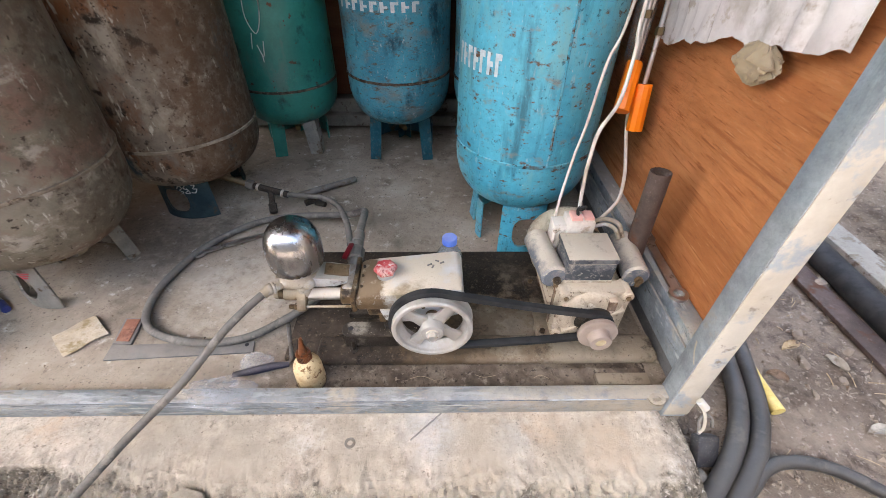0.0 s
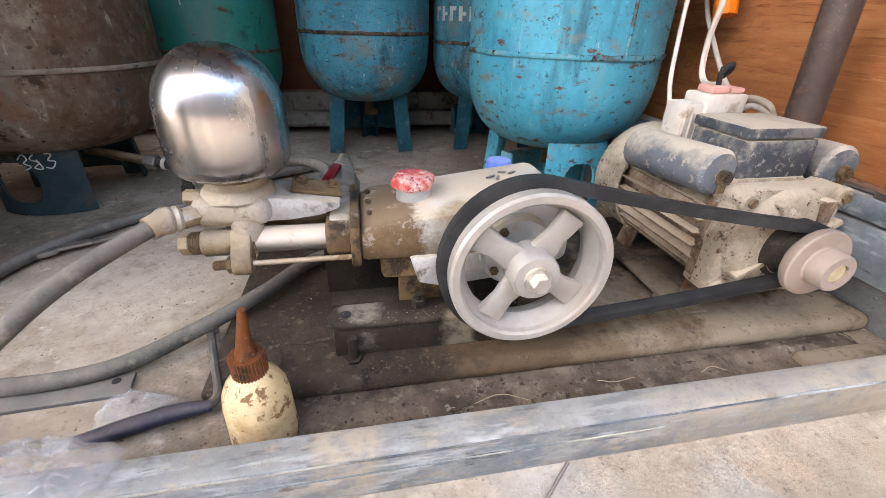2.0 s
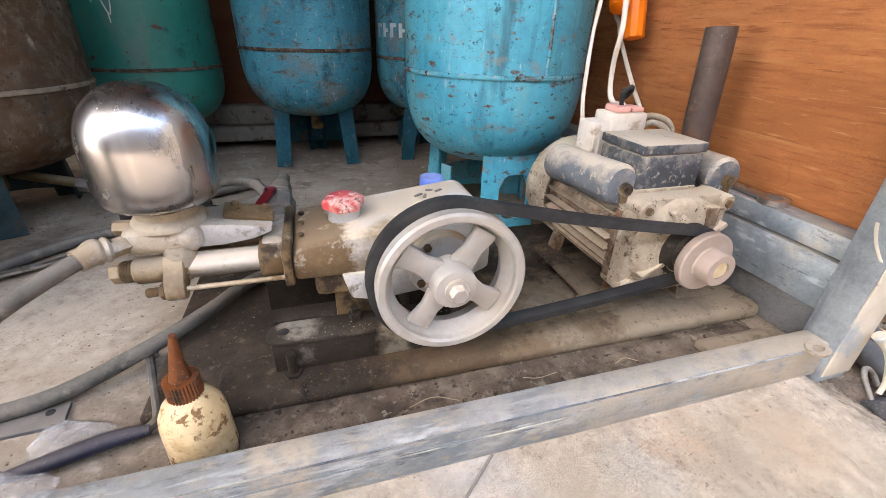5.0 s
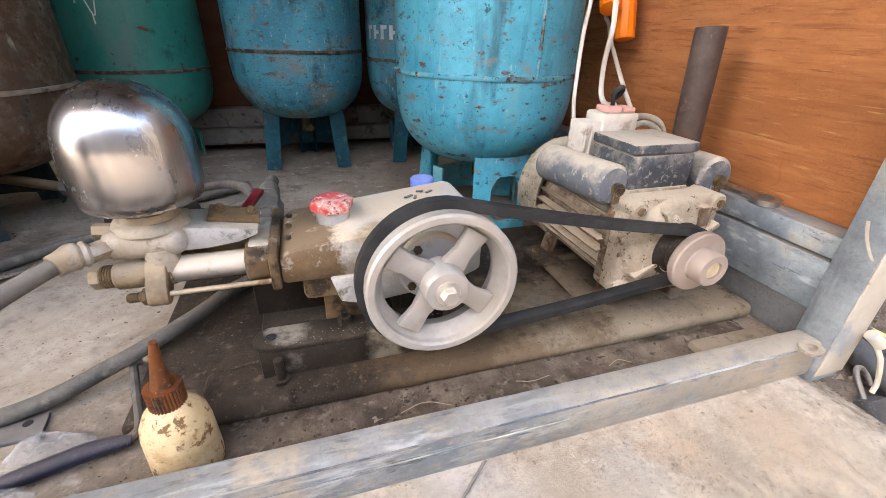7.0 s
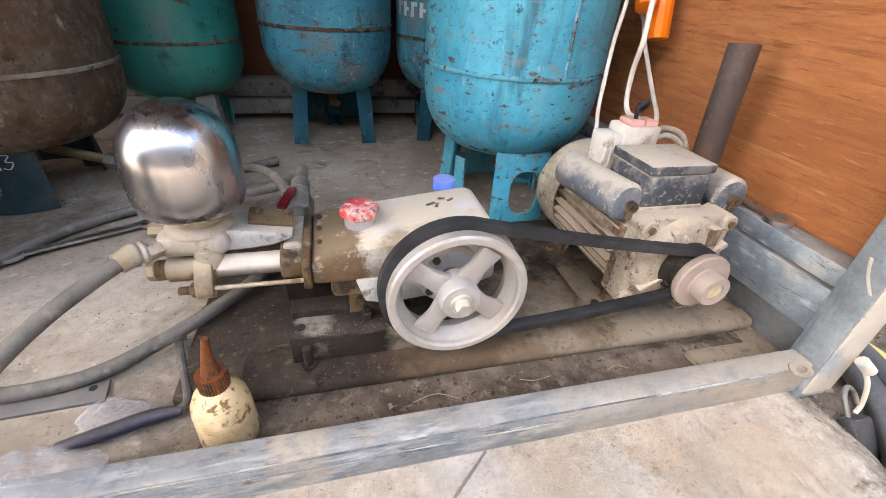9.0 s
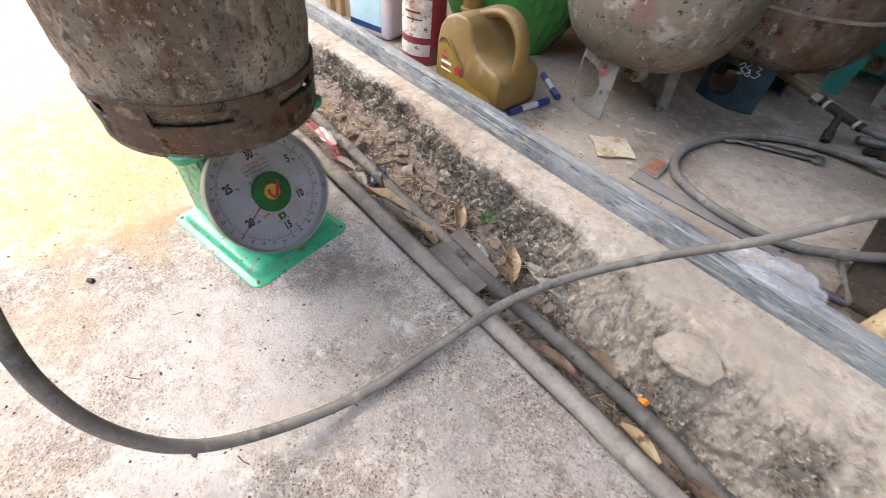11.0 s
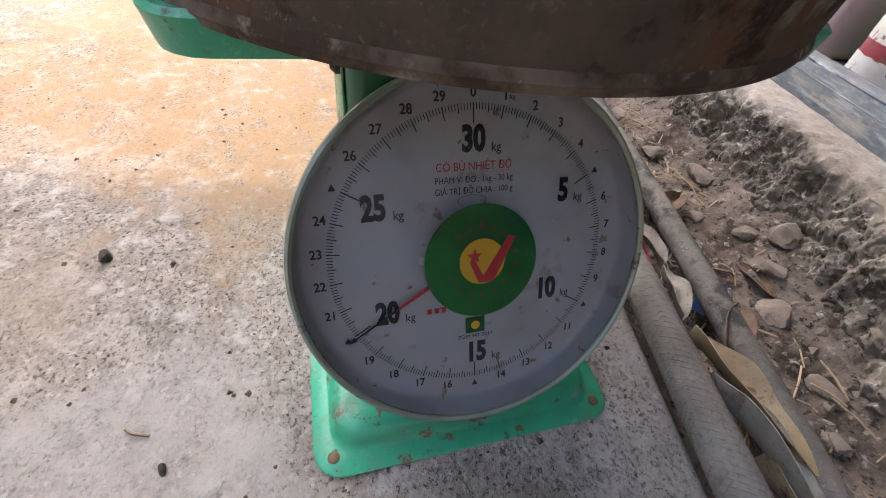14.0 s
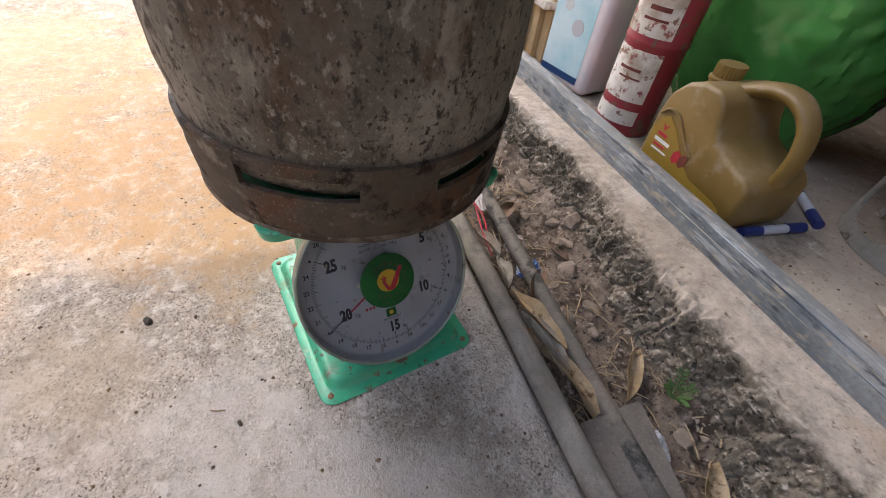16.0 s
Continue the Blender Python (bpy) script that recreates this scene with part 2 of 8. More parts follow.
# first three blots: orange patches that also paint the sunlit part's warm hue
M_ROAD = surface("road_concrete", (0.40, 0.345, 0.287), (0.50, 0.435, 0.368), 2.5, 0.85, layers=[((0.22, 0.187, 0.15), 190, 0.57, 0.70, 0.9, 0), ((0.66, 0.61, 0.545), 150, 0.56, 0.72, 0.9, 0), ((0.12, 0.10, 0.08), 240, 0.60, 0.68, 0.9, 0), ((0.56, 0.51, 0.45), 6, 0.52, 0.80, 0.85, 0), ((0.28, 0.24, 0.20), 10, 0.60, 0.84, 0.85, 0), ((0.64, 0.60, 0.545), 36, 0.56, 0.78, 0.8, 0), ((0.20, 0.17, 0.14), 75, 0.65, 0.80, 0.9, 0)], bump=1.0, grain=260, deep=0.007, grit=(0.66, 1.26), blots=[((-1.36, -0.26), 0.36, (0.47, 0.315, 0.185), 0.85), ((-1.15, -0.14), 0.16, (0.47, 0.325, 0.19), 0.75), ((-1.75, -0.55), 0.40, (0.52, 0.37, 0.24), 0.7), ((-0.95, -0.30), 0.12, (0.47, 0.38, 0.28), 0.5), ((-0.72, -0.14), 0.14, (0.60, 0.565, 0.52), 0.75), ((-0.62, -0.24), 0.09, (0.62, 0.585, 0.54), 0.7), ((-0.84, -0.15), 0.09, (0.57, 0.53, 0.485), 0.65), ((-0.75, 0.06), 0.11, (0.175, 0.15, 0.122), 0.42), ((-0.81, 0.05), 0.07, (0.16, 0.138, 0.112), 0.4), ((-0.64, 0.03), 0.08, (0.17, 0.15, 0.135), 0.5), ((-0.74, 0.0), 0.07, (0.52, 0.482, 0.435), 0.8), ((-0.68, 0.05), 0.07, (0.50, 0.462, 0.415), 0.7), ((-0.79, -0.05), 0.07, (0.56, 0.52, 0.472), 0.8), ((-0.62, -0.06), 0.08, (0.52, 0.482, 0.435), 0.7), ((-0.56, -0.28), 0.10, (0.22, 0.17, 0.135), 0.5), ((-0.50, 0.06), 0.08, (0.46, 0.43, 0.39), 0.5)], specks=0.8)
M_GALV = surface("galvanised_steel", (0.195, 0.230, 0.252), (0.32, 0.352, 0.37), 7, 0.42, 0.5, layers=[((0.42, 0.375, 0.305), 26, 0.60, 0.74, 0.9, 0, (0.4, 1, 1)), ((0.44, 0.47, 0.485), 60, 0.58, 0.72, 0.4, 0.4, (0.12, 1, 1)), ((0.40, 0.355, 0.29), 90, 0.62, 0.74, 0.9, 0, (0.5, 1, 1)), ((0.19, 0.225, 0.25), 60, 0.55, 0.80, 0.5, 0.4, (0.3, 1, 1)), ((0.48, 0.515, 0.535), 34, 0.62, 0.80, 0.45, 0.3, (0.3, 1, 1)), ((0.09, 0.105, 0.12), 50, 0.62, 0.76, 0.5, 0.3, (0.2, 1, 1)), ((0.16, 0.135, 0.11), 24, 0.75, 0.84, 0.8, 0, (0.5, 1, 1))], bump=0.25, dust=((0.36, 0.315, 0.255), 0.35), blots=[((0.40, 0.50), 0.07, (0.47, 0.41, 0.325), 1.1), ((0.15, 0.50), 0.07, (0.46, 0.42, 0.35), 0.8), ((0.26, 0.50), 0.10, (0.43, 0.385, 0.31), 0.7), ((0.36, 0.50), 0.10, (0.46, 0.40, 0.315), 0.85), ((-0.13, 0.507), 0.028, (0.52, 0.44, 0.34), 0.8), ((-0.05, 0.508), 0.02, (0.44, 0.44, 0.42), 0.7), ((0.04, 0.507), 0.03, (0.46, 0.45, 0.42), 0.7)], grit=(0.74, 1.2), mag=1.5, specks=0.3)
M_GALV_SIDE = surface("galvanised_side_channel", (0.235, 0.275, 0.305), (0.35, 0.39, 0.415), 7, 0.42, 0.5, layers=[((0.44, 0.40, 0.335), 9, 0.60, 0.80, 0.9, 0), ((0.17, 0.205, 0.23), 16, 0.54, 0.74, 0.5, 0.4, (1, 0.3, 1)), ((0.48, 0.52, 0.54), 34, 0.64, 0.80, 0.45, 0.3, (1, 0.3, 1)), ((0.11, 0.13, 0.145), 70, 0.66, 0.76, 0.5, 0.3, (1, 0.2, 1)), ((0.16, 0.135, 0.11), 24, 0.75, 0.84, 0.8, 0, (1, 0.5, 1))], bump=0.25, dust=((0.34, 0.295, 0.235), 0.55), grit=(0.74, 1.2), mag=1.5, specks=0.5)
M_ZINC = surface("scraped_zinc_edge", (0.075, 0.095, 0.125), (0.19, 0.22, 0.25), 9, 0.4, 0.4, layers=[((0.55, 0.60, 0.64), 12, 0.54, 0.64, 0.4, 0.4, (0.25, 1, 1)), ((0.34, 0.33, 0.30), 9, 0.56, 0.68, 0.7, 0.1, (0.3, 1, 1))], bump=0.2, mag=1.5)
M_SEAM = surface("pale_weld_seam", (0.50, 0.48, 0.40), (0.42, 0.42, 0.38), 8, 0.6, 0.1, layers=[((0.20, 0.225, 0.24), 9, 0.50, 0.62, 0.5, 0.3, (0.3, 1, 1))], bump=0.2, mag=1.5)
M_GALV_UP = surface("galvanised_post_steel", (0.29, 0.335, 0.37), (0.38, 0.425, 0.45), 5, 0.42, 0.5, layers=[((0.17, 0.205, 0.235), 10, 0.56, 0.78, 0.5, 0.4, (1, 1, 0.2)), ((0.52, 0.545, 0.55), 22, 0.64, 0.80, 0.5, 0.3, (1, 1, 0.12)), ((0.44, 0.395, 0.325), 8, 0.62, 0.82, 0.9, 0)], bump=0.2, grit=(0.74, 1.2), mag=1.5, specks=0.2)
M_TOOLBRIGHT = surface("plated_tool_steel", (0.40, 0.385, 0.36), (0.48, 0.465, 0.44), 25, 0.3, 0.9, layers=[((0.16, 0.13, 0.10), 24, 0.60, 0.76, 0.7, 0.3)], bump=0.15, grit=(0.93, 1.05))
M_GALV_DUSTY = surface("dusty_galvanised_steel", (0.50, 0.445, 0.355), (0.58, 0.535, 0.45), 10, 0.8, 0.1, layers=[((0.38, 0.42, 0.44), 8, 0.56, 0.68, 0.5, 0.4), ((0.28, 0.23, 0.18), 16, 0.66, 0.76, 0.9, 0)], bump=0.15, grit=(0.94, 1.05), mag=1.7)
M_BLUE = surface("blue_tank_paint", (0.036, 0.295, 0.405), (0.066, 0.385, 0.495), 5, 0.34, layers=[((0.150, 0.365, 0.385), 9, 0.54, 0.78, 0.6, 0, (1, 1, 0.4)), ((0.022, 0.135, 0.175), 12, 0.56, 0.80, 0.5, 0, (1.3, 1.3, 0.25)), ((0.26, 0.40, 0.44), 40, 0.68, 0.84, 0.6, 0, (1, 1, 0.25)), ((0.23, 0.20, 0.155), 13, 0.64, 0.84, 0.9, 0, (1, 1, 1.8)), ((0.13, 0.062, 0.030), 24, 0.64, 0.76, 0.9, 0, (1, 1, 2.0)), ((0.06, 0.034, 0.02), 120, 0.72, 0.80, 0.9, 0, (1, 1, 1.8)), ((0.34, 0.46, 0.50), 130, 0.74, 0.82, 0.7, 0, (1, 1, 0.3)), ((0.012, 0.10, 0.14), 70, 0.66, 0.80, 0.6, 0)], bump=0.3, dust=(DUST, 0.3), specks=0.12)
M_BLUE_DARK = surface("weathered_blue_tank_paint", (0.038, 0.220, 0.295), (0.060, 0.305, 0.395), 6, 0.42, layers=[((0.185, 0.205, 0.185), 6, 0.50, 0.76, 0.8, 0, (1, 1, 1.6)), ((0.016, 0.070, 0.098), 12, 0.56, 0.78, 0.5, 0, (1, 1, 0.5)), ((0.12, 0.085, 0.055), 22, 0.60, 0.80, 0.9, 0, (1, 1, 2.4)), ((0.055, 0.034, 0.022), 100, 0.69, 0.76, 0.9, 0, (1, 1, 1.9)), ((0.38, 0.42, 0.42), 60, 0.70, 0.80, 0.8, 0, (1, 1, 0.4)), ((0.20, 0.30, 0.33), 130, 0.66, 0.78, 0.6, 0)], bump=0.3, dust=(DUST, 0.3), specks=0.6)
M_TEAL = surface("teal_tank_paint", (0.013, 0.170, 0.138), (0.021, 0.215, 0.176), 5, 0.38, layers=[((0.066, 0.171, 0.143), 10, 0.60, 0.78, 0.7, 0, (1, 1, 0.4)), ((0.099, 0.050, 0.029), 22, 0.71, 0.76, 0.9, 0), ((0.007, 0.052, 0.044), 9, 0.62, 0.78, 0.5, 0)], bump=0.25, dust=(DUST, 0.2), specks=0.35)
# blots: brown rust on the east side, deepened to carry the shade there
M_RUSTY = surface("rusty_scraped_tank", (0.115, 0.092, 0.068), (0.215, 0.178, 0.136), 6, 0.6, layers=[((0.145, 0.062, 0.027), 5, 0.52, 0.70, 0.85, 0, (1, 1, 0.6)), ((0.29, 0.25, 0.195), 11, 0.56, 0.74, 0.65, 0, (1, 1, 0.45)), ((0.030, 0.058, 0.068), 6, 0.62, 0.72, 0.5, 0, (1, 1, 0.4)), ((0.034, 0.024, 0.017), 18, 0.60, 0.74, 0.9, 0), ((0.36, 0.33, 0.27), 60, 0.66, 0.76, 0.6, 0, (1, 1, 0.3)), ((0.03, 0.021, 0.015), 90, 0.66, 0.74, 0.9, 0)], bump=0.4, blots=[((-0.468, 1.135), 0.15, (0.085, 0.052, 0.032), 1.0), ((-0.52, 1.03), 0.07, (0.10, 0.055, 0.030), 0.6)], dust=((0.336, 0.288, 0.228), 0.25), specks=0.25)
# the blot paints shade on the tank's east side
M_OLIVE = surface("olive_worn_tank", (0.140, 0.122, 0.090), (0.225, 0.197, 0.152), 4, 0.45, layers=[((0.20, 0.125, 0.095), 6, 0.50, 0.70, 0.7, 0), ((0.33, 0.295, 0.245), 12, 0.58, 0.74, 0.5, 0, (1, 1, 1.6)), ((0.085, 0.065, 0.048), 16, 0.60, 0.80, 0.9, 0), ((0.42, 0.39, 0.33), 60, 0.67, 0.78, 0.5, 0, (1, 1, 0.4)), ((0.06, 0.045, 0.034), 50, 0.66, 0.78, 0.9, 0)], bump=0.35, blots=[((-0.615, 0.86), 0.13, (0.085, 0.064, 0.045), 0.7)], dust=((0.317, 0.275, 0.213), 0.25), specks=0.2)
M_GREYCYL = surface("scuffed_grey_cylinder", (0.098, 0.084, 0.064), (0.165, 0.143, 0.112), 9, 0.48, layers=[((0.23, 0.205, 0.165), 20, 0.52, 0.74, 0.55, 0, (1, 1, 0.5)), ((0.075, 0.045, 0.026), 12, 0.56, 0.76, 0.85, 0, (1, 1, 0.5)), ((0.050, 0.040, 0.030), 60, 0.58, 0.72, 0.8, 0, (1, 1, 0.6)), ((0.215, 0.195, 0.16), 90, 0.62, 0.76, 0.6, 0, (1, 1, 0.8)), ((0.035, 0.027, 0.02), 150, 0.62, 0.72, 0.8, 0)], bump=0.45, grit=(0.68, 1.25), specks=0.6)
M_LEGDARK = surface("dark_blue_grey_steel", (0.018, 0.036, 0.043), (0.034, 0.060, 0.068), 12, 0.55, layers=[((0.08, 0.06, 0.042), 20, 0.60, 0.74, 0.9, 0)], bump=0.25, dust=((0.16, 0.135, 0.105), 0.4))
M_LEGGREY = surface("grey_painted_steel", (0.25, 0.235, 0.205), (0.19, 0.18, 0.158), 14, 0.6, layers=[((0.10, 0.07, 0.048), 22, 0.58, 0.72, 0.9, 0)], bump=0.25, dust=((0.32, 0.28, 0.225), 0.4))
M_WELDBLUE = surface("painted_rusting_weld", (0.050, 0.290, 0.375), (0.110, 0.340, 0.400), 14, 0.5, layers=[((0.110, 0.055, 0.028), 14, 0.50, 0.66, 0.9, 0), ((0.30, 0.34, 0.33), 30, 0.58, 0.74, 0.7, 0), ((0.05, 0.03, 0.02), 50, 0.60, 0.72, 0.9, 0)], bump=0.5, specks=0)
M_WELDTAN = surface("scraped_dull_weld", (0.16, 0.125, 0.092), (0.27, 0.225, 0.175), 20, 0.6, layers=[((0.07, 0.045, 0.03), 24, 0.54, 0.70, 0.9, 0)], bump=0.5, specks=0)
M_WELD = surface("rusty_weld_bead", (0.055, 0.036, 0.025), (0.14, 0.105, 0.078), 60, 0.85, layers=[((0.22, 0.19, 0.155), 60, 0.60, 0.78, 0.8, 0)], bump=0.6, specks=0)
M_CASTDUST = surface("dust_caked_cast_metal", (0.285, 0.235, 0.172), (0.40, 0.348, 0.275), 9, 0.55, 0.1, layers=[((0.47, 0.46, 0.44), 8, 0.54, 0.70, 0.36, 0.5), ((0.20, 0.148, 0.095), 14, 0.53, 0.72, 0.6, 0), ((0.11, 0.078, 0.050), 30, 0.64, 0.80, 0.7, 0)], bump=0.5, dust=((0.42, 0.36, 0.285), 0.4), grit=(0.80, 1.15), mag=1.5)
M_CASTALU = surface("rough_bare_cast_aluminium", (0.44, 0.45, 0.45), (0.54, 0.55, 0.55), 14, 0.40, 0.5, layers=[((0.36, 0.315, 0.25), 10, 0.56, 0.74, 0.9, 0), ((0.16, 0.14, 0.115), 26, 0.62, 0.76, 0.8, 0)], bump=0.6, dust=((0.42, 0.365, 0.29), 0.9), grit=(0.82, 1.14), mag=1.5)
M_BRASSCAST = surface("dusty_yellow_brown_casting", (0.235, 0.172, 0.105), (0.335, 0.268, 0.182), 10, 0.5, 0.1, layers=[((0.46, 0.44, 0.41), 9, 0.60, 0.74, 0.38, 0.5), ((0.12, 0.078, 0.042), 12, 0.53, 0.70, 0.45, 0)], bump=0.4, dust=((0.42, 0.36, 0.28), 0.45), grit=(0.83, 1.12), mag=1.5)
M_SHIELD = surface("mottled_dusty_motor_casting", (0.40, 0.325, 0.24), (0.50, 0.42, 0.32), 9, 0.9, 0.0, layers=[((0.31, 0.24, 0.165), 18, 0.52, 0.74, 0.9, 0), ((0.13, 0.088, 0.056), 34, 0.63, 0.76, 0.9, 0), ((0.58, 0.50, 0.39), 50, 0.58, 0.74, 0.9, 0), ((0.10, 0.068, 0.045), 100, 0.65, 0.74, 0.9, 0)], bump=1.0, deep=0.005, dust=((0.60, 0.505, 0.38), 0.9, 26), grit=(0.72, 1.2), mag=1.6, specks=0.5)
M_ALU = surface("dusty_aluminium_case", (0.60, 0.62, 0.64), (0.54, 0.54, 0.52), 12, 0.36, 0.5, layers=[((0.50, 0.42, 0.31), 9, 0.68, 0.78, 0.9, 0)], bump=0.25, dust=((0.56, 0.475, 0.36), 1.0), grit=(0.96, 1.04), mag=1.7)
M_OILCAST = surface("oily_brown_cast_iron", (0.105, 0.066, 0.034), (0.17, 0.115, 0.062), 14, 0.5, 0.0, layers=[((0.34, 0.29, 0.22), 12, 0.66, 0.76, 0.85, 0), ((0.035, 0.024, 0.016), 16, 0.52, 0.66, 0.4, 0)], bump=0.6, grit=(0.78, 1.16), mag=1.5)
M_OILBLACK = surface("oil_black_steel", (0.018, 0.014, 0.011), (0.033, 0.026, 0.020), 12, 0.5, 0.0, layers=[((0.075, 0.060, 0.046), 18, 0.60, 0.80, 0.9, 0)], bump=0.8, dust=((0.07, 0.056, 0.042), 0.3), grit=(0.7, 1.22), blots=[((-0.118, 0.634), 0.024, (0.25, 0.22, 0.18), 1.4), ((-0.02, 0.606), 0.020, (0.30, 0.26, 0.20), 0.8)], mag=1.5)
M_BOARD = surface("oily_base_board", (0.034, 0.025, 0.018), (0.060, 0.044, 0.032), 5, 0.75, 0.0, layers=[((0.09, 0.067, 0.049), 7, 0.58, 0.80, 0.9, 0), ((0.022, 0.0165, 0.013), 9, 0.56, 0.80, 0.6, 0), ((0.125, 0.098, 0.073), 60, 0.62, 0.76, 0.9, 0), ((0.014, 0.0105, 0.008), 46, 0.60, 0.74, 0.5, 0)], bump=1.0, deep=0.004, space="World", grit=(0.74, 1.2), blots=[((0.10, 0.60), 0.16, (0.115, 0.076, 0.044), 1.4), ((0.22, 0.62), 0.15, (0.180, 0.127, 0.080), 1.8), ((0.36, 0.60), 0.20, (0.285, 0.228, 0.162), 2.0), ((0.36, 0.74), 0.16, (0.18, 0.142, 0.104), 1.2)])
M_OILDIRT = surface("oil_caked_dirt", (0.105, 0.079, 0.058), (0.185, 0.143, 0.106), 14, 0.9, layers=[((0.060, 0.044, 0.033), 12, 0.52, 0.74, 0.85, 0), ((0.25, 0.205, 0.158), 36, 0.60, 0.78, 0.95, 0), ((0.045, 0.033, 0.025), 80, 0.62, 0.74, 0.9, 0)], bump=1.0, deep=0.004, space="World", grit=(0.74, 1.2), specks=0.5)
M_STRAW = plain("pale_dry_straw", (0.36, 0.28, 0.18), 0.8)
M_LEGBLUE = surface("dark_blue_leg_steel", (0.009, 0.066, 0.092), (0.016, 0.098, 0.132), 12, 0.42, layers=[((0.09, 0.075, 0.055), 20, 0.60, 0.76, 0.9, 0), ((0.035, 0.14, 0.18), 40, 0.62, 0.76, 0.5, 0)], bump=0.25, dust=(DUST, 0.3), specks=0.4)
# the vertical streak layers paint reflected dark and bright bands into the steel
M_CHROME = surface("polished_steel_dome", (0.37, 0.367, 0.378), (0.43, 0.427, 0.438), 6, 0.25, 1.0, layers=[((0.34, 0.335, 0.34), 14, 0.50, 0.78, 0.30, 1.0), ((0.29, 0.287, 0.29), 30, 0.50, 0.76, 0.29, 1.0, (1, 1, 0.03)), ((0.48, 0.477, 0.485), 50, 0.56, 0.80, 0.22, 1.0, (1, 1, 0.03))], bump=0.03, grit=(0.96, 1.03), specks=0)
M_BRIGHT = surface("satin_steel", (0.56, 0.545, 0.51), (0.63, 0.61, 0.58), 18, 0.38, 0.9, layers=[((0.36, 0.28, 0.19), 22, 0.62, 0.74, 0.7, 0.2)], bump=0.1, dust=((0.52, 0.44, 0.34), 0.85), grit=(0.97, 1.03), mag=1.7)
M_DULLROD = surface("oil_stained_steel_rod", (0.33, 0.25, 0.165), (0.47, 0.41, 0.32), 30, 0.5, 0.4, layers=[((0.18, 0.115, 0.06), 34, 0.58, 0.70, 0.7, 0)], bump=0.2, mag=1.7)
M_WHEEL = surface("dusty_aluminium_wheel", (0.345, 0.322, 0.290), (0.415, 0.392, 0.358), 16, 0.5, 0.35, layers=[((0.35, 0.31, 0.265), 9, 0.52, 0.7, 0.85, 0.0)], bump=0.15, grit=(0.975, 1.025), mag=1.7)
M_RUBBER = surface("black_rubber", (0.020, 0.020, 0.021), (0.034, 0.034, 0.034), 30, 0.6, bump=0.2, grit=(0.94, 1.05))
M_HOSE = surface("dusty_grey_hose", (0.108, 0.101, 0.092), (0.152, 0.142, 0.127), 12, 0.75, layers=[((0.05, 0.057, 0.053), 14, 0.53, 0.74, 0.7, 0), ((0.25, 0.225, 0.19), 22, 0.60, 0.80, 0.9, 0)], bump=0.5, dust=((0.25, 0.225, 0.19), 0.35), grit=(0.82, 1.14))
M_HOSEDARK = surface("dark_hose_rubber", (0.022, 0.021, 0.020), (0.040, 0.038, 0.036), 14, 0.4, layers=[((0.11, 0.10, 0.085), 15, 0.58, 0.80, 0.85, 0)], bump=0.3, dust=((0.10, 0.09, 0.078), 0.2), specks=0.1)
M_BRAID = surface("braided_grey_hose", (0.098, 0.091, 0.078), (0.150, 0.136, 0.116), 14, 0.65, layers=[((0.05, 0.05, 0.046), 20, 0.56, 0.72, 0.8, 0), ((0.20, 0.175, 0.145), 9, 0.60, 0.76, 0.9, 0)], bump=0.4)
M_EDGE = surface("grey_braided_hose", (0.188, 0.166, 0.138), (0.255, 0.229, 0.193), 12, 0.75, layers=[((0.125, 0.118, 0.107), 16, 0.56, 0.78, 0.8, 0), ((0.28, 0.26, 0.23), 10, 0.60, 0.80, 0.9, 0)], bump=0.4)
M_RING = surface("rusty_dark_foot_ring", (0.040, 0.030, 0.022), (0.072, 0.054, 0.038), 10, 0.6, layers=[((0.095, 0.046, 0.023), 10, 0.52, 0.72, 0.9, 0), ((0.022, 0.015, 0.011), 26, 0.57, 0.70, 0.9, 0), ((0.14, 0.115, 0.088), 22, 0.66, 0.78, 0.6, 0)], bump=0.5, grit=(0.70, 1.24))
M_DUSTBELT = surface("dusty_fin_metal", (0.26, 0.20, 0.15), (0.16, 0.11, 0.075), 18, 0.9, 0.0, layers=[((0.08, 0.046, 0.028), 24, 0.50, 0.66, 0.9, 0), ((0.16, 0.07, 0.03), 40, 0.60, 0.72, 0.9, 0)], bump=0.8, dust=((0.52, 0.425, 0.315), 0.95, 40), mag=1.6, grit=(0.70, 1.2), specks=0.7)
M_CAP = surface("dusty_grey_capacitor", (0.085, 0.098, 0.115), (0.135, 0.148, 0.162), 14, 0.45, layers=[((0.36, 0.32, 0.265), 60, 0.62, 0.72, 0.9, 0), ((0.22, 0.20, 0.18), 20, 0.56, 0.76, 0.8, 0)], bump=0.3, dust=((0.50, 0.43, 0.34), 0.85, 34), grit=(0.90, 1.08), mag=1.5, specks=0.3)
M_BOX = surface("dusty_black_terminal_box", (0.032, 0.038, 0.046), (0.06, 0.067, 0.076), 14, 0.45, layers=[((0.24, 0.225, 0.20), 90, 0.60, 0.72, 0.9, 0), ((0.15, 0.145, 0.14), 24, 0.54, 0.72, 0.8, 0)], bump=0.3, dust=((0.47, 0.41, 0.325), 0.9, 40), grit=(0.88, 1.1), specks=0.2)
M_WHITEPL = surface("dusty_white_plastic", (0.50, 0.44, 0.37), (0.60, 0.55, 0.48), 20, 0.6, layers=[((0.33, 0.26, 0.195), 26, 0.56, 0.72, 0.9, 0)], bump=0.1, grit=(0.93, 1.04))
M_PINK = plain("faded_pink_plastic", (0.62, 0.33, 0.28), 0.6)
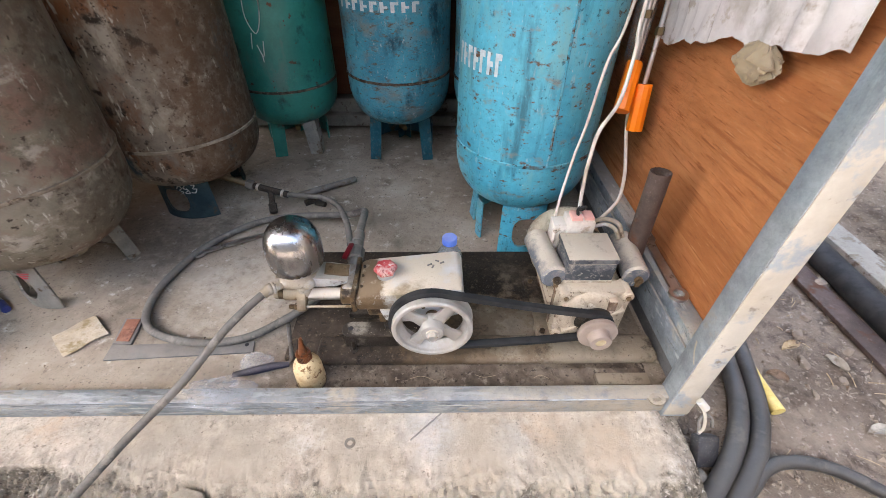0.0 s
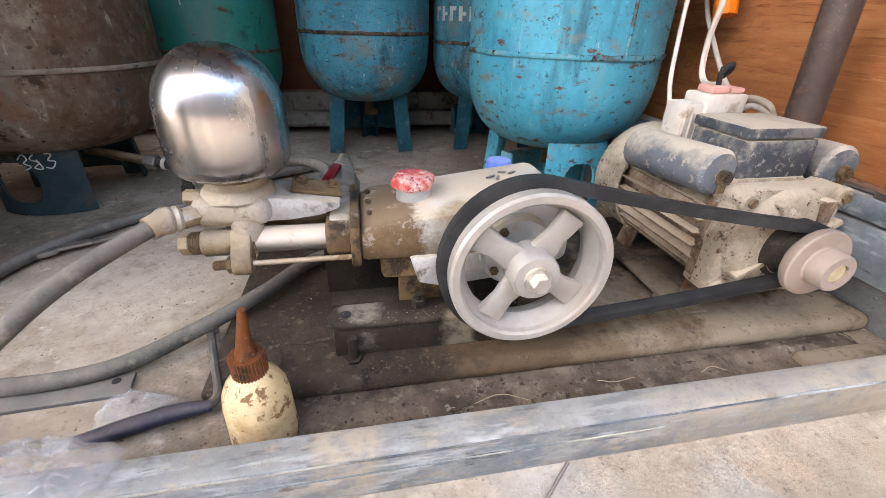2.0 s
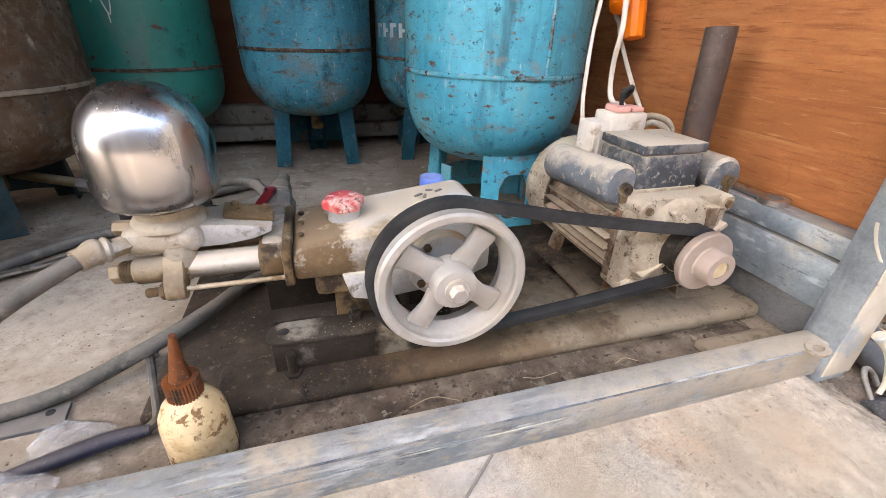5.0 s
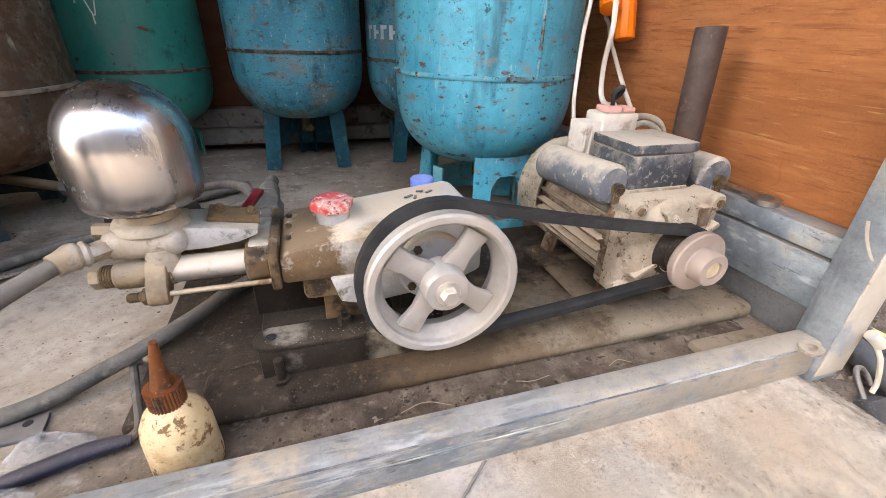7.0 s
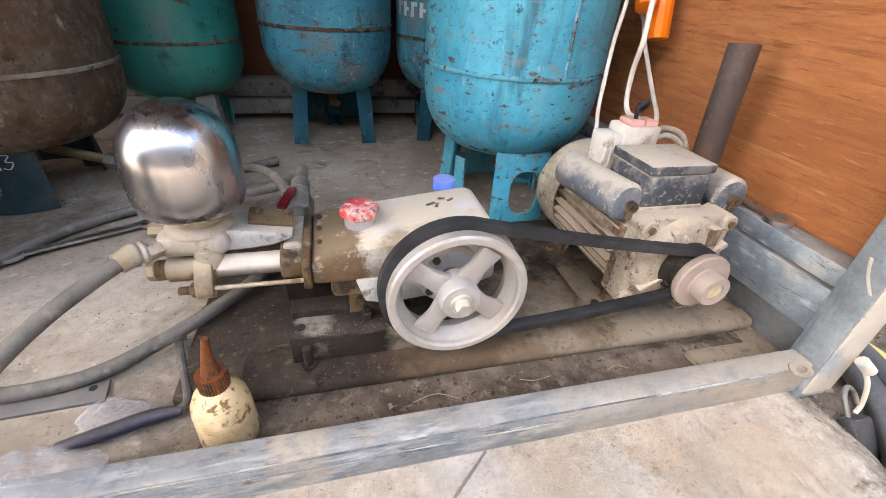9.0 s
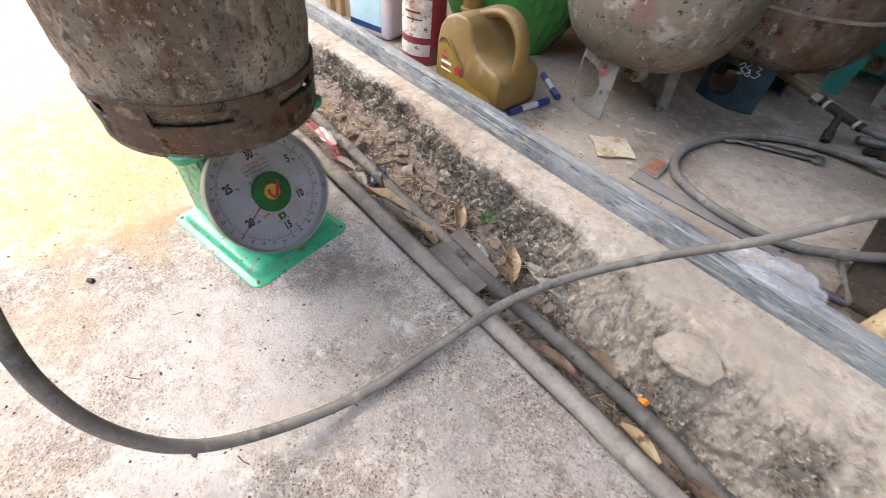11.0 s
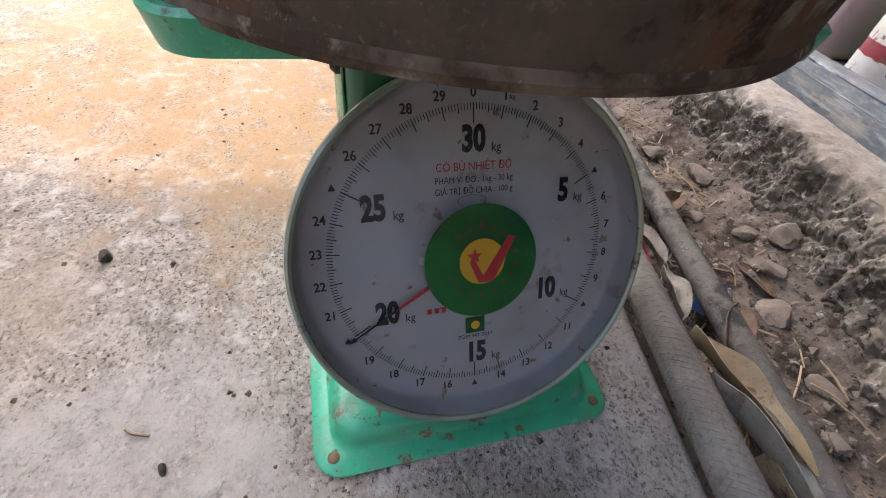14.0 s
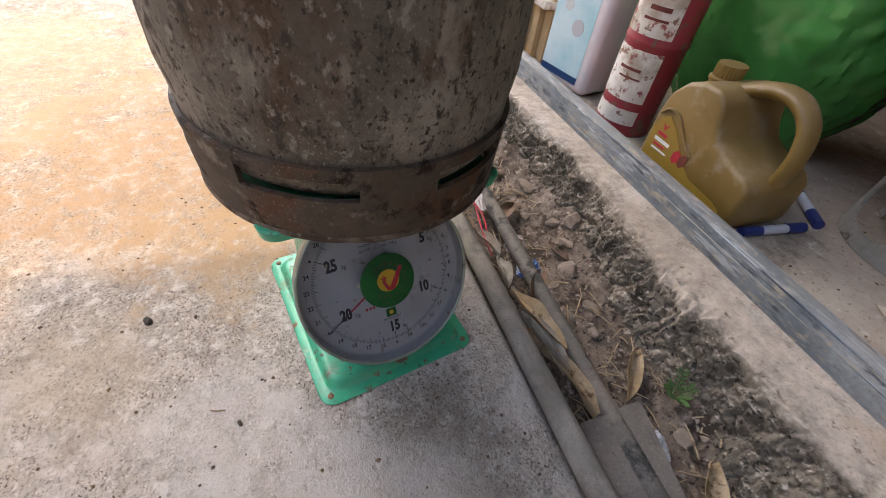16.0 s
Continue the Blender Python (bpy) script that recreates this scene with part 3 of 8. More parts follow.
M_RED = surface("red_plastic_cap", (0.50, 0.035, 0.045), (0.58, 0.08, 0.08), 25, 0.45, layers=[((0.62, 0.36, 0.32), 30, 0.52, 0.70, 0.8, 0), ((0.70, 0.55, 0.50), 90, 0.60, 0.72, 0.9, 0), ((0.20, 0.02, 0.025), 60, 0.64, 0.76, 0.6, 0)], bump=0.2, grit=(0.93, 1.05), specks=0)
M_BLUECAP = surface("blue_bottle_cap", (0.07, 0.17, 0.62), (0.10, 0.22, 0.68), 30, 0.4, bump=0.1, dust=((0.40, 0.42, 0.6), 0.5), grit=(0.975, 1.025))
M_CLEARPL = plain("clear_bottle_plastic", (0.86, 0.88, 0.86), 0.25, 0, 0.75, 1.35)
M_PLY = surface("orange_brown_plywood", (0.37, 0.132, 0.048), (0.45, 0.178, 0.070), 2.2, 0.42, layers=[((0.30, 0.108, 0.038), 5, 0.52, 0.78, 0.6, 0, (1, 0.4, 2)), ((0.42, 0.18, 0.075), 16, 0.58, 0.80, 0.6, 0, (1, 0.2, 3)), ((0.29, 0.104, 0.038), 40, 0.54, 0.78, 0.7, 0, (1, 0.10, 1.6)), ((0.24, 0.084, 0.031), 150, 0.60, 0.78, 0.7, 0, (1, 0.08, 1.2)), ((0.46, 0.22, 0.105), 170, 0.66, 0.84, 0.6, 0, (1, 0.08, 1.2))], bump=0.2, deep=0.001, stretch=(1, 0.5, 2), space="World", rings=(3.2, 44, (0.20, 0.068, 0.024), 0.45, (1, 0.8, 1.6)), grit=(0.82, 1.14), specks=0.3)
# red-brown board with the deep shade behind the tanks put into its colour
M_PLYBACK = surface("shaded_red_brown_board", (0.13, 0.045, 0.02), (0.17, 0.065, 0.03), 3, 0.6, bump=0.2, stretch=(0.4, 1, 3))
M_PIPE = surface("rusty_brown_pipe", (0.062, 0.044, 0.037), (0.098, 0.070, 0.060), 12, 0.5, 0.2, layers=[((0.15, 0.115, 0.098), 24, 0.62, 0.80, 0.7, 0.1), ((0.10, 0.048, 0.028), 16, 0.58, 0.76, 0.9, 0)], bump=0.25)
M_ORANGE = plain("bright_orange_plastic", (0.95, 0.22, 0.01), 0.4)
M_CABLE = surface("grimy_white_cable", (0.62, 0.56, 0.49), (0.52, 0.46, 0.39), 30, 0.6, bump=0.1, grit=(0.975, 1.025))
M_STEEL = surface("worn_tool_steel", (0.13, 0.12, 0.11), (0.21, 0.195, 0.18), 25, 0.4, 0.7, layers=[((0.10, 0.07, 0.046), 24, 0.56, 0.74, 0.85, 0)], bump=0.2, dust=((0.26, 0.225, 0.18), 0.35), mag=1.7)
M_FLATBAR = surface("dull_grey_flat_steel", (0.13, 0.135, 0.14), (0.19, 0.19, 0.19), 12, 0.55, 0.5, bump=0.2, dust=((0.34, 0.29, 0.24), 0.5))
M_BRASS = surface("dull_brass_fitting", (0.22, 0.155, 0.075), (0.17, 0.125, 0.068), 25, 0.45, 0.6, bump=0.2, dust=((0.26, 0.22, 0.17), 0.45))
M_BOTTLE = surface("stained_cream_bottle", (0.50, 0.37, 0.20), (0.60, 0.47, 0.28), 14, 0.42, layers=[((0.36, 0.22, 0.095), 9, 0.52, 0.74, 0.6, 0), ((0.16, 0.085, 0.036), 26, 0.65, 0.74, 0.6, 0), ((0.20, 0.11, 0.05), 60, 0.64, 0.72, 0.7, 0)], bump=0.15)
M_NOZZLE = surface("amber_nozzle_plastic", (0.17, 0.052, 0.012), (0.095, 0.028, 0.010), 20, 0.3, layers=[((0.035, 0.016, 0.010), 40, 0.56, 0.70, 0.5, 0), ((0.24, 0.17, 0.10), 60, 0.66, 0.78, 0.9, 0)], bump=0.3)
M_CARD = surface("stained_cardboard", (0.56, 0.48, 0.37), (0.48, 0.38, 0.26), 14, 0.85, layers=[((0.33, 0.25, 0.14), 22, 0.55, 0.7, 0.9, 0)], bump=0.2)
M_BRICKRED = surface("terracotta_red_tray", (0.27, 0.115, 0.075), (0.36, 0.17, 0.115), 20, 0.7, layers=[((0.14, 0.075, 0.055), 24, 0.56, 0.72, 0.9, 0)], bump=0.2)
M_BAG = plain("clear_crinkled_plastic", (0.90, 0.91, 0.92), 0.06, 0, 0.4, 1.3, 0.16)
M_CLOTH = surface("white_plastic_sheet", (0.53, 0.475, 0.455), (0.63, 0.585, 0.565), 6, 0.5, layers=[((0.40, 0.35, 0.31), 7, 0.54, 0.74, 0.6, 0), ((0.34, 0.28, 0.23), 22, 0.62, 0.78, 0.7, 0)], bump=0.2, grit=(0.93, 1.05))
M_SCALEG = surface("green_scale_enamel", (0.020, 0.255, 0.132), (0.030, 0.315, 0.168), 8, 0.3, layers=[((0.10, 0.17, 0.10), 14, 0.58, 0.78, 0.8, 0), ((0.15, 0.085, 0.045), 40, 0.675, 0.70, 0.9, 0), ((0.20, 0.30, 0.22), 16, 0.66, 0.80, 0.6, 0), ((0.06, 0.075, 0.05), 60, 0.66, 0.76, 0.9, 0)], bump=0.15, grit=(0.90, 1.06), specks=0.4)
# scale green darkened to carry the deep shade on the housing
M_SCALESHADE = surface("shaded_green_enamel", (0.012, 0.11, 0.06), (0.02, 0.14, 0.08), 8, 0.35, bump=0.1, grit=(0.975, 1.025))
M_RIM = surface("pale_green_rim_metal", (0.20, 0.225, 0.18), (0.27, 0.29, 0.24), 14, 0.35, 0.3, layers=[((0.10, 0.065, 0.045), 26, 0.66, 0.74, 0.9, 0)], bump=0.1, grit=(0.95, 1.05))
M_DIAL = surface("white_dial_enamel", (0.285, 0.287, 0.30), (0.355, 0.357, 0.37), 5, 0.35, layers=[((0.25, 0.245, 0.235), 9, 0.52, 0.78, 0.5, 0), ((0.20, 0.12, 0.085), 60, 0.72, 0.76, 0.9, 0), ((0.22, 0.205, 0.19), 30, 0.64, 0.80, 0.6, 0)], bump=0.0, grit=(0.95, 1.03))
M_BLACK = plain("black_print", (0.02, 0.02, 0.022), 0.6)
M_REDPRINT = plain("red_print", (0.36, 0.016, 0.028), 0.5)
M_DULLRED = plain("faded_dark_red_print", (0.13, 0.028, 0.018), 0.6)
M_GREENPRINT = surface("green_print", (0.010, 0.090, 0.020), (0.016, 0.125, 0.028), 20, 0.5, layers=[((0.035, 0.06, 0.03), 40, 0.56, 0.76, 0.7, 0)], bump=0.05, grit=(0.9, 1.06), specks=0)
M_YELLOWPRINT = plain("yellow_print", (0.50, 0.29, 0.015), 0.5)
M_WHITEPRINT = surface("worn_white_stencil", (0.62, 0.64, 0.62), (0.52, 0.56, 0.56), 40, 0.7, bump=0.1)
M_CHALK = plain("white_chalk", (0.55, 0.56, 0.54), 0.9)
M_GLASS = plain("dial_glass", (0.93, 0.93, 0.93), 0.04, 0, 1.0, 1.15)
M_GOLD = surface("gold_oil_jug_plastic", (0.170, 0.103, 0.024), (0.215, 0.135, 0.034), 6, 0.38, layers=[((0.26, 0.20, 0.13), 12, 0.58, 0.80, 0.8, 0)], bump=0.06, dust=((0.29, 0.225, 0.145), 0.2), grit=(0.95, 1.04), specks=0.25)
M_GOLDLABEL = plain("mustard_label", (0.255, 0.160, 0.026), 0.4)
M_CANRED = surface("dark_red_can", (0.22, 0.02, 0.03), (0.28, 0.03, 0.04), 9, 0.4, layers=[((0.16, 0.09, 0.06), 28, 0.63, 0.7, 0.9, 0)], bump=0.1, grit=(0.975, 1.025))
M_CANWHITE = surface("scuffed_white_paper", (0.56, 0.51, 0.43), (0.66, 0.62, 0.55), 12, 0.6, layers=[((0.40, 0.33, 0.25), 9, 0.52, 0.70, 0.8, 0), ((0.24, 0.14, 0.10), 40, 0.62, 0.69, 0.9, 0), ((0.30, 0.10, 0.09), 26, 0.64, 0.72, 0.8, 0)], bump=0.1, grit=(0.93, 1.04))
M_JUGWHITE = surface("milky_white_jug", (0.76, 0.70, 0.68), (0.80, 0.75, 0.73), 6, 0.45, bump=0.05, grit=(0.975, 1.025))
M_LABELBLUE = surface("pale_blue_label", (0.32, 0.58, 0.62), (0.55, 0.70, 0.72), 7, 0.4, bump=0.0, grit=(0.975, 1.025))
M_NAVY = plain("navy_print", (0.02, 0.06, 0.16), 0.5)
M_GREENBAG = surface("green_plastic_sack", (0.036, 0.185, 0.038), (0.060, 0.265, 0.056), 6, 0.22, bump=0.15, grit=(0.95, 1.05))
M_TIMBER = surface("pale_timber", (0.42, 0.29, 0.15), (0.50, 0.36, 0.20), 6, 0.7, bump=0.2, stretch=(1, 1, 0.2))
M_BLUEPEN = plain("blue_pen_plastic", (0.02, 0.032, 0.14), 0.4)
M_GREYPL = plain("pale_grey_plastic", (0.45, 0.46, 0.48), 0.5)
M_LEAF = surface("dry_tan_leaf", (0.33, 0.235, 0.13), (0.44, 0.34, 0.215), 22, 0.75, layers=[((0.12, 0.072, 0.038), 30, 0.56, 0.72, 0.8, 0)], bump=0.2)
M_LEAFGREY = surface("grey_dry_leaf", (0.33, 0.305, 0.255), (0.25, 0.215, 0.17), 22, 0.8, layers=[((0.15, 0.12, 0.09), 26, 0.58, 0.74, 0.8, 0)], bump=0.2)
M_LEAFBROWN = surface("brown_dry_leaf", (0.12, 0.078, 0.052), (0.18, 0.122, 0.084), 22, 0.75, layers=[((0.07, 0.045, 0.03), 26, 0.56, 0.74, 0.8, 0)], bump=0.2)
M_LEAFGREEN = plain("fresh_green_leaf", (0.045, 0.10, 0.022), 0.6)
M_STONE = surface("gutter_stone", (0.19, 0.152, 0.120), (0.27, 0.222, 0.178), 18, 0.9, layers=[((0.085, 0.064, 0.047), 30, 0.53, 0.72, 0.9, 0), ((0.36, 0.31, 0.255), 60, 0.62, 0.78, 0.9, 0)], bump=0.9, dust=((0.30, 0.235, 0.175), 0.4), grit=(0.68, 1.22))
M_SLATE = surface("brown_grey_tile_sheet", (0.115, 0.098, 0.084), (0.165, 0.142, 0.12), 14, 0.8, bump=0.3)
M_FOIL = surface("blue_foil_wrapper", (0.10, 0.22, 0.60), (0.55, 0.60, 0.68), 60, 0.3, 0.3, bump=0.3)
M_STRING = plain("red_plastic_string", (0.50, 0.04, 0.07), 0.5)
M_WHITESTR = plain("white_twine", (0.62, 0.58, 0.54), 0.8)
M_YELLOW = surface("faded_yellow_plastic", (0.58, 0.43, 0.13), (0.62, 0.50, 0.22), 20, 0.6, bump=0.1)
M_GROUND = surface("packed_gravel_dirt", (0.145, 0.112, 0.085), (0.225, 0.178, 0.138), 6, 0.95, layers=[((0.075, 0.057, 0.043), 14, 0.54, 0.76, 0.95, 0), ((0.36, 0.31, 0.255), 60, 0.62, 0.80, 0.95, 0)], bump=1.0, grain=160, deep=0.006, grit=(0.7, 1.22), specks=0.9)
M_ROOF = surface("grey_roof_sheet", (0.08, 0.075, 0.07), (0.11, 0.104, 0.098), 3, 0.7, 0.1, bump=0.1)
M_UNSEENWALL = surface("dark_unseen_wall", (0.15, 0.14, 0.125), (0.20, 0.185, 0.165), 2, 0.9, bump=0.2)
M_PADLOCK = surface("black_padlock", (0.03, 0.03, 0.033), (0.05, 0.05, 0.052), 25, 0.45, bump=0.1)
M_TAPEBAG = plain("beige_tied_bag", (0.42, 0.33, 0.22), 0.30, 0, 0.25, 1.3)


# ---- mesh helpers ----
class Geo:
    """Collects vertices and faces of one mesh."""

    def __init__(self):
        self.v, self.f = [], []

    def add(self, verts, faces):
        n = len(self.v)
        self.v += [tuple(p) for p in verts]
        self.f += [tuple(i + n for i in q) for q in faces]
        return self

    def box(self, lo, hi, bevel=0.0, m=None, seg=2):
        bm = bmesh.new()
        bmesh.ops.create_cube(bm, size=1)
        lo, hi = Vector(lo), Vector(hi)
        for q in bm.verts:
            q.co = Vector([(lo[i] + hi[i]) / 2 + q.co[i] * (hi[i] - lo[i]) for i in range(3)])
        if bevel:
            bmesh.ops.bevel(bm, geom=bm.edges[:], offset=bevel, segments=seg, affect="EDGES", profile=0.5)
        return self.take(bm, m)

    def take(self, bm, m=None):
        if m is not None:
            bmesh.ops.transform(bm, matrix=m, verts=bm.verts)
        bm.verts.index_update()
        self.add([q.co[:] for q in bm.verts], [[q.index for q in p.verts] for p in bm.faces])
        bm.free()
        return self

    def lathe(self, profile, seg=32, m=None, cap=True, arc=None):
        """profile: (radius, height) rows round the local z axis."""
        m = m or Matrix()
        n = len(profile)
        a0, a1 = arc or (0, math.tau)
        full = arc is None
        cols = seg if full else seg + 1
        vs = [m @ Vector((r * math.cos(a0 + (a1 - a0) * k / seg), r * math.sin(a0 + (a1 - a0) * k / seg), z)) for k in range(cols) for r, z in profile]
        fs = []
        for k in range(seg):
            k2 = (k + 1) % cols
            for i in range(n - 1):
                fs.append((k * n + i, k2 * n + i, k2 * n + i + 1, k * n + i + 1))
        if cap and full:
            if profile[0][0] > 1e-6:
                fs.append([k * n for k in range(seg)][::-1])
            if profile[-1][0] > 1e-6:
                fs.append([k * n + n - 1 for k in range(seg)])
        return self.add(vs, fs)

    def rod(self, a, b, r, r2=None, seg=16, bevel=0.0):
        a, b = Vector(a), Vector(b)
        m = Matrix.Translation(a) @ (b - a).to_track_quat("Z", "Y").to_matrix().to_4x4()
        length, r2 = (b - a).length, r if r2 is None else r2
        if bevel:
            return self.lathe([(r - bevel, 0), (r, bevel), (r2, length - bevel), (r2 - bevel, length)], seg, m)
        return self.lathe([(r, 0), (r2, length)], seg, m)

    def sweep(self, pts, r, seg=12, closed=False, shape=None, radii=None, up=None):
        """A tube, or a strip of the given cross-section, along points."""
        pts = [Vector(p) for p in pts]
        n = len(pts)
        tang = []
        for i in range(n):
            a = pts[(i - 1) % n] if closed or i else pts[i]
            b = pts[(i + 1) % n] if closed or i < n - 1 else pts[i]
            tang.append((b - a).normalized())
        ref = Vector(up) if up else (Vector((0, 0, 1)) if abs(tang[0].z) < 0.9 else Vector((1, 0, 0)))
        side = tang[0].cross(ref).normalized()
        ring = shape or [(math.cos(math.tau * k / seg), math.sin(math.tau * k / seg)) for k in range(seg)]
        vs = []
        for i, (p, t) in enumerate(zip(pts, tang)):
            side = t.cross(ref).normalized() if up else (side - t * side.dot(t)).normalized()
            other = side.cross(t)
            s = radii[i] if radii else r
            vs += [p + (side * x + other * y) * s for x, y in ring]
        k = len(ring)
        fs = []
        for i in range(n if closed else n - 1):
            j = (i + 1) % n
            for q in range(k):
                fs.append((i * k + q, i * k + (q + 1) % k, j * k + (q + 1) % k, j * k + q))
        if not closed:
            fs += [tuple(range(k))[::-1], tuple((n - 1) * k + q for q in range(k))]
        return self.add(vs, fs)

    def shell(self, fn, nu, nv, thick, keep=None, wrap=False):
        """A curved sheet fn(u, v) of the given thickness, with the cells left out for which keep is false."""
        cols = nu if wrap else nu + 1
        e = 1e-4
        outer, inner = [], []
        for i in range(cols):
            for j in range(nv + 1):
                u, v = i / nu, j / nv
                p = Vector(fn(u, v))
                du = Vector(fn(u + e, v)) - Vector(fn(u - e, v))
                dv = Vector(fn(u, v + e)) - Vector(fn(u, v - e))
                nn = du.cross(dv)
                nn = nn.normalized() if nn.length > 1e-12 else Vector((0, 0, 1))
                outer.append(p + nn * thick / 2)
                inner.append(p - nn * thick / 2)
        w, off = nv + 1, len(outer)
        cells = {(i, j) for i in range(nu) for j in range(nv) if keep is None or keep((i + 0.5) / nu, (j + 0.5) / nv)}
        fs = []
        for i, j in cells:
            i2 = (i + 1) % cols
            a, b, c, d = i * w + j, i2 * w + j, i2 * w + j + 1, i * w + j + 1
            fs += [(a, b, c, d), (d + off, c + off, b + off, a + off)]
            for (di, dj), (p, q) in {(0, -1): (a, b), (1, 0): (b, c), (0, 1): (c, d), (-1, 0): (d, a)}.items():
                ni = (i + di) % nu if wrap else i + di
                if (ni, j + dj) not in cells:
                    fs.append((q, p, p + off, q + off))
        return self.add(outer + inner, fs)

    def prism(self, outline, depth, m=None, bevel=0.0):
        """A flat outline in local x, y raised by depth along local z."""
        bm = bmesh.new()
        face = bm.faces.new([bm.verts.new((x, y, 0)) for x, y in outline])
        top = bmesh.ops.extrude_face_region(bm, geom=[face])
        bmesh.ops.translate(bm, vec=(0, 0, depth), verts=[q for q in top["geom"] if isinstance(q, bmesh.types.BMVert)])
        bmesh.ops.recalc_face_normals(bm, faces=bm.faces)
        if bevel:
            bmesh.ops.bevel(bm, geom=[q for q in bm.edges if q.calc_face_angle(0) > 0.5], offset=bevel, segments=2, affect="EDGES", profile=0.5)
        return self.take(bm, m)

    def mesh(self, name, mat, angle=38):
        me = bpy.data.meshes.new(name)
        me.from_pydata(self.v, [], self.f)
        bm = bmesh.new()
        bm.from_mesh(me)
        bmesh.ops.recalc_face_normals(bm, faces=bm.faces)
        bm.to_mesh(me)
        bm.free()
        me.materials.append(mat)
        me.shade_smooth()
        me.set_sharp_from_angle(angle=radians(angle))
        return me


def part(name, geo, mat, parent=None, label="", angle=38):
    """Links a Geo as one mesh object; under a parent its vertices stay in world space as given."""
    ob = new(name, geo.mesh(name, mat, angle))
    if parent is not None:
        ob.parent = parent
        ob.matrix_parent_inverse = parent.matrix_basis.inverted() if parent.parent is None else Matrix()
    if label:
        tagged(ob, label)
    return ob


def local_part(name, geo, mat, parent, label="", angle=38):
    """Links a Geo as one mesh object whose vertices are in its parent's own space."""
    ob = new(name, geo.mesh(name, mat, angle))
    ob.parent = parent
    if label:
        tagged(ob, label)
    return ob


def thing(name, at, label, category, group="", m=None):
    ob = new(name)
    ob.empty_display_size = 0.05
    ob.matrix_basis = m if m is not None else Matrix.Translation(at)
    return tagged(ob, label, category, group)


def single(name, geo, mat, label, category, group="", kind="", angle=38):
    return tagged(new(name, geo.mesh(name, mat, angle)), label, category, group, kind)


def spline(pts, steps=8):
    """A smooth line of points through those given."""
    p = [Vector(q) for q in pts]
    p = [2 * p[0] - p[1], *p, 2 * p[-1] - p[-2]]
    out = []
    for i in range(1, len(p) - 2):
        a, b, c, d = p[i - 1:i + 3]
        for k in range(steps):
            u = k / steps
            out.append(0.5 * (2 * b + (c - a) * u + (2 * a - 5 * b + 4 * c - d) * u * u + (3 * b - a - 3 * c + d) * u ** 3))
    return out + [p[-2]]


def letters(text, size, m, mat, parent=None, name="lettering", depth=0.0003, align="CENTER", wide=1.0, fat=0.0):
    cu = bpy.data.curves.new("text", "FONT")
    cu.body, cu.size, cu.extrude, cu.align_x, cu.align_y = text, size, depth, align, "CENTER"
    cu.resolution_u, cu.offset = 3, fat
    ob = bpy.data.objects.new("text", cu)
    scene.collection.objects.link(ob)
    bpy.context.view_layer.update()
    me = bpy.data.meshes.new_from_object(ob)
    bpy.data.objects.remove(ob)
    me.transform(m @ Matrix.Diagonal((wide, 1, 1, 1)))
    me.materials.clear()
    me.materials.append(mat)
    out = new(name, me)
    if parent is not None:
        out.parent = parent
    return out


def frame_of(origin, xa, ya):
    """A pose whose x axis is xa and whose y axis lies towards ya."""
    x = Vector(xa).normalized()
    z = x.cross(Vector(ya)).normalized()
    y = z.cross(x)
    return Matrix.Translation(origin) @ Matrix((x, y, z)).transposed().to_4x4()


def rough(p, size, amount):
    return amount * noise.noise(Vector(p) / size)


# ---- the setting: ground, road, gutter, kerb, slab ----
def sheet(name, x0, x1, y0, y1, step_x, step_y, height, mat, label, category, kind="structure", angle=60):
    nx, ny = round((x1 - x0) / step_x), round((y1 - y0) / step_y)
    vs = [(x, y, height(x, y)) for i in range(nx + 1) for j in range(ny + 1) for x, y in [(x0 + (x1 - x0) * i / nx, y0 + (y1 - y0) * j / ny)]]
    fs = [(i * (ny + 1) + j, (i + 1) * (ny + 1) + j, (i + 1) * (ny + 1) + j + 1, i * (ny + 1) + j + 1) for i in range(nx) for j in range(ny)]
    return single(name, Geo().add(vs, fs), mat, label, category, "", kind, angle)


def smooth(a, b, x):
    t = min(max((x - a) / (b - a), 0), 1)
    return t * t * (3 - 2 * t)


def ridge(p):
    """Broken relief: broad lumps with finer chips on them."""
    x, y = p
    return 0.55 * noise.noise((x * 17, y * 17, 3)) + 0.35 * noise.noise((x * 43, y * 43, 8)) + 0.22 * noise.noise((x * 105, y * 105, 1))


ROAD_Z = -0.068
g = Geo().add([(-60, -60, -0.135), (60, -60, -0.135), (60, 60, -0.135), (-60, 60, -0.135)], [(0, 1, 2, 3)])
single("ground", g, M_GROUND, "bare packed dirt ground reaching to the horizon", "ground", kind="structure")

g = Geo().box((-14, -9, -0.16), (1.6, 0.186, ROAD_Z), 0.012, seg=3)
single("road", g, M_ROAD, "stained concrete road slab with white and rusty patches, tinted warmer where sunlit", "road", kind="structure")


def gutter_height(x, y):
    dip = 0.012 * math.sin((y - 0.18) / 0.2 * math.pi)
    return -0.098 - dip + 0.011 * ridge((x, y)) + 0.004 * noise.noise((x * 160, y * 160, 0)) + 0.007 * (abs(noise.noise((x * 60, y * 60, 4))) - 0.2) + 0.02 * smooth(0.36, 0.42, y)


sheet("gutter", -2.6, 0.62, 0.17, 0.47, 0.0045, 0.0042, gutter_height, M_DIRT, "earth gutter with stones and litter", "gutter")


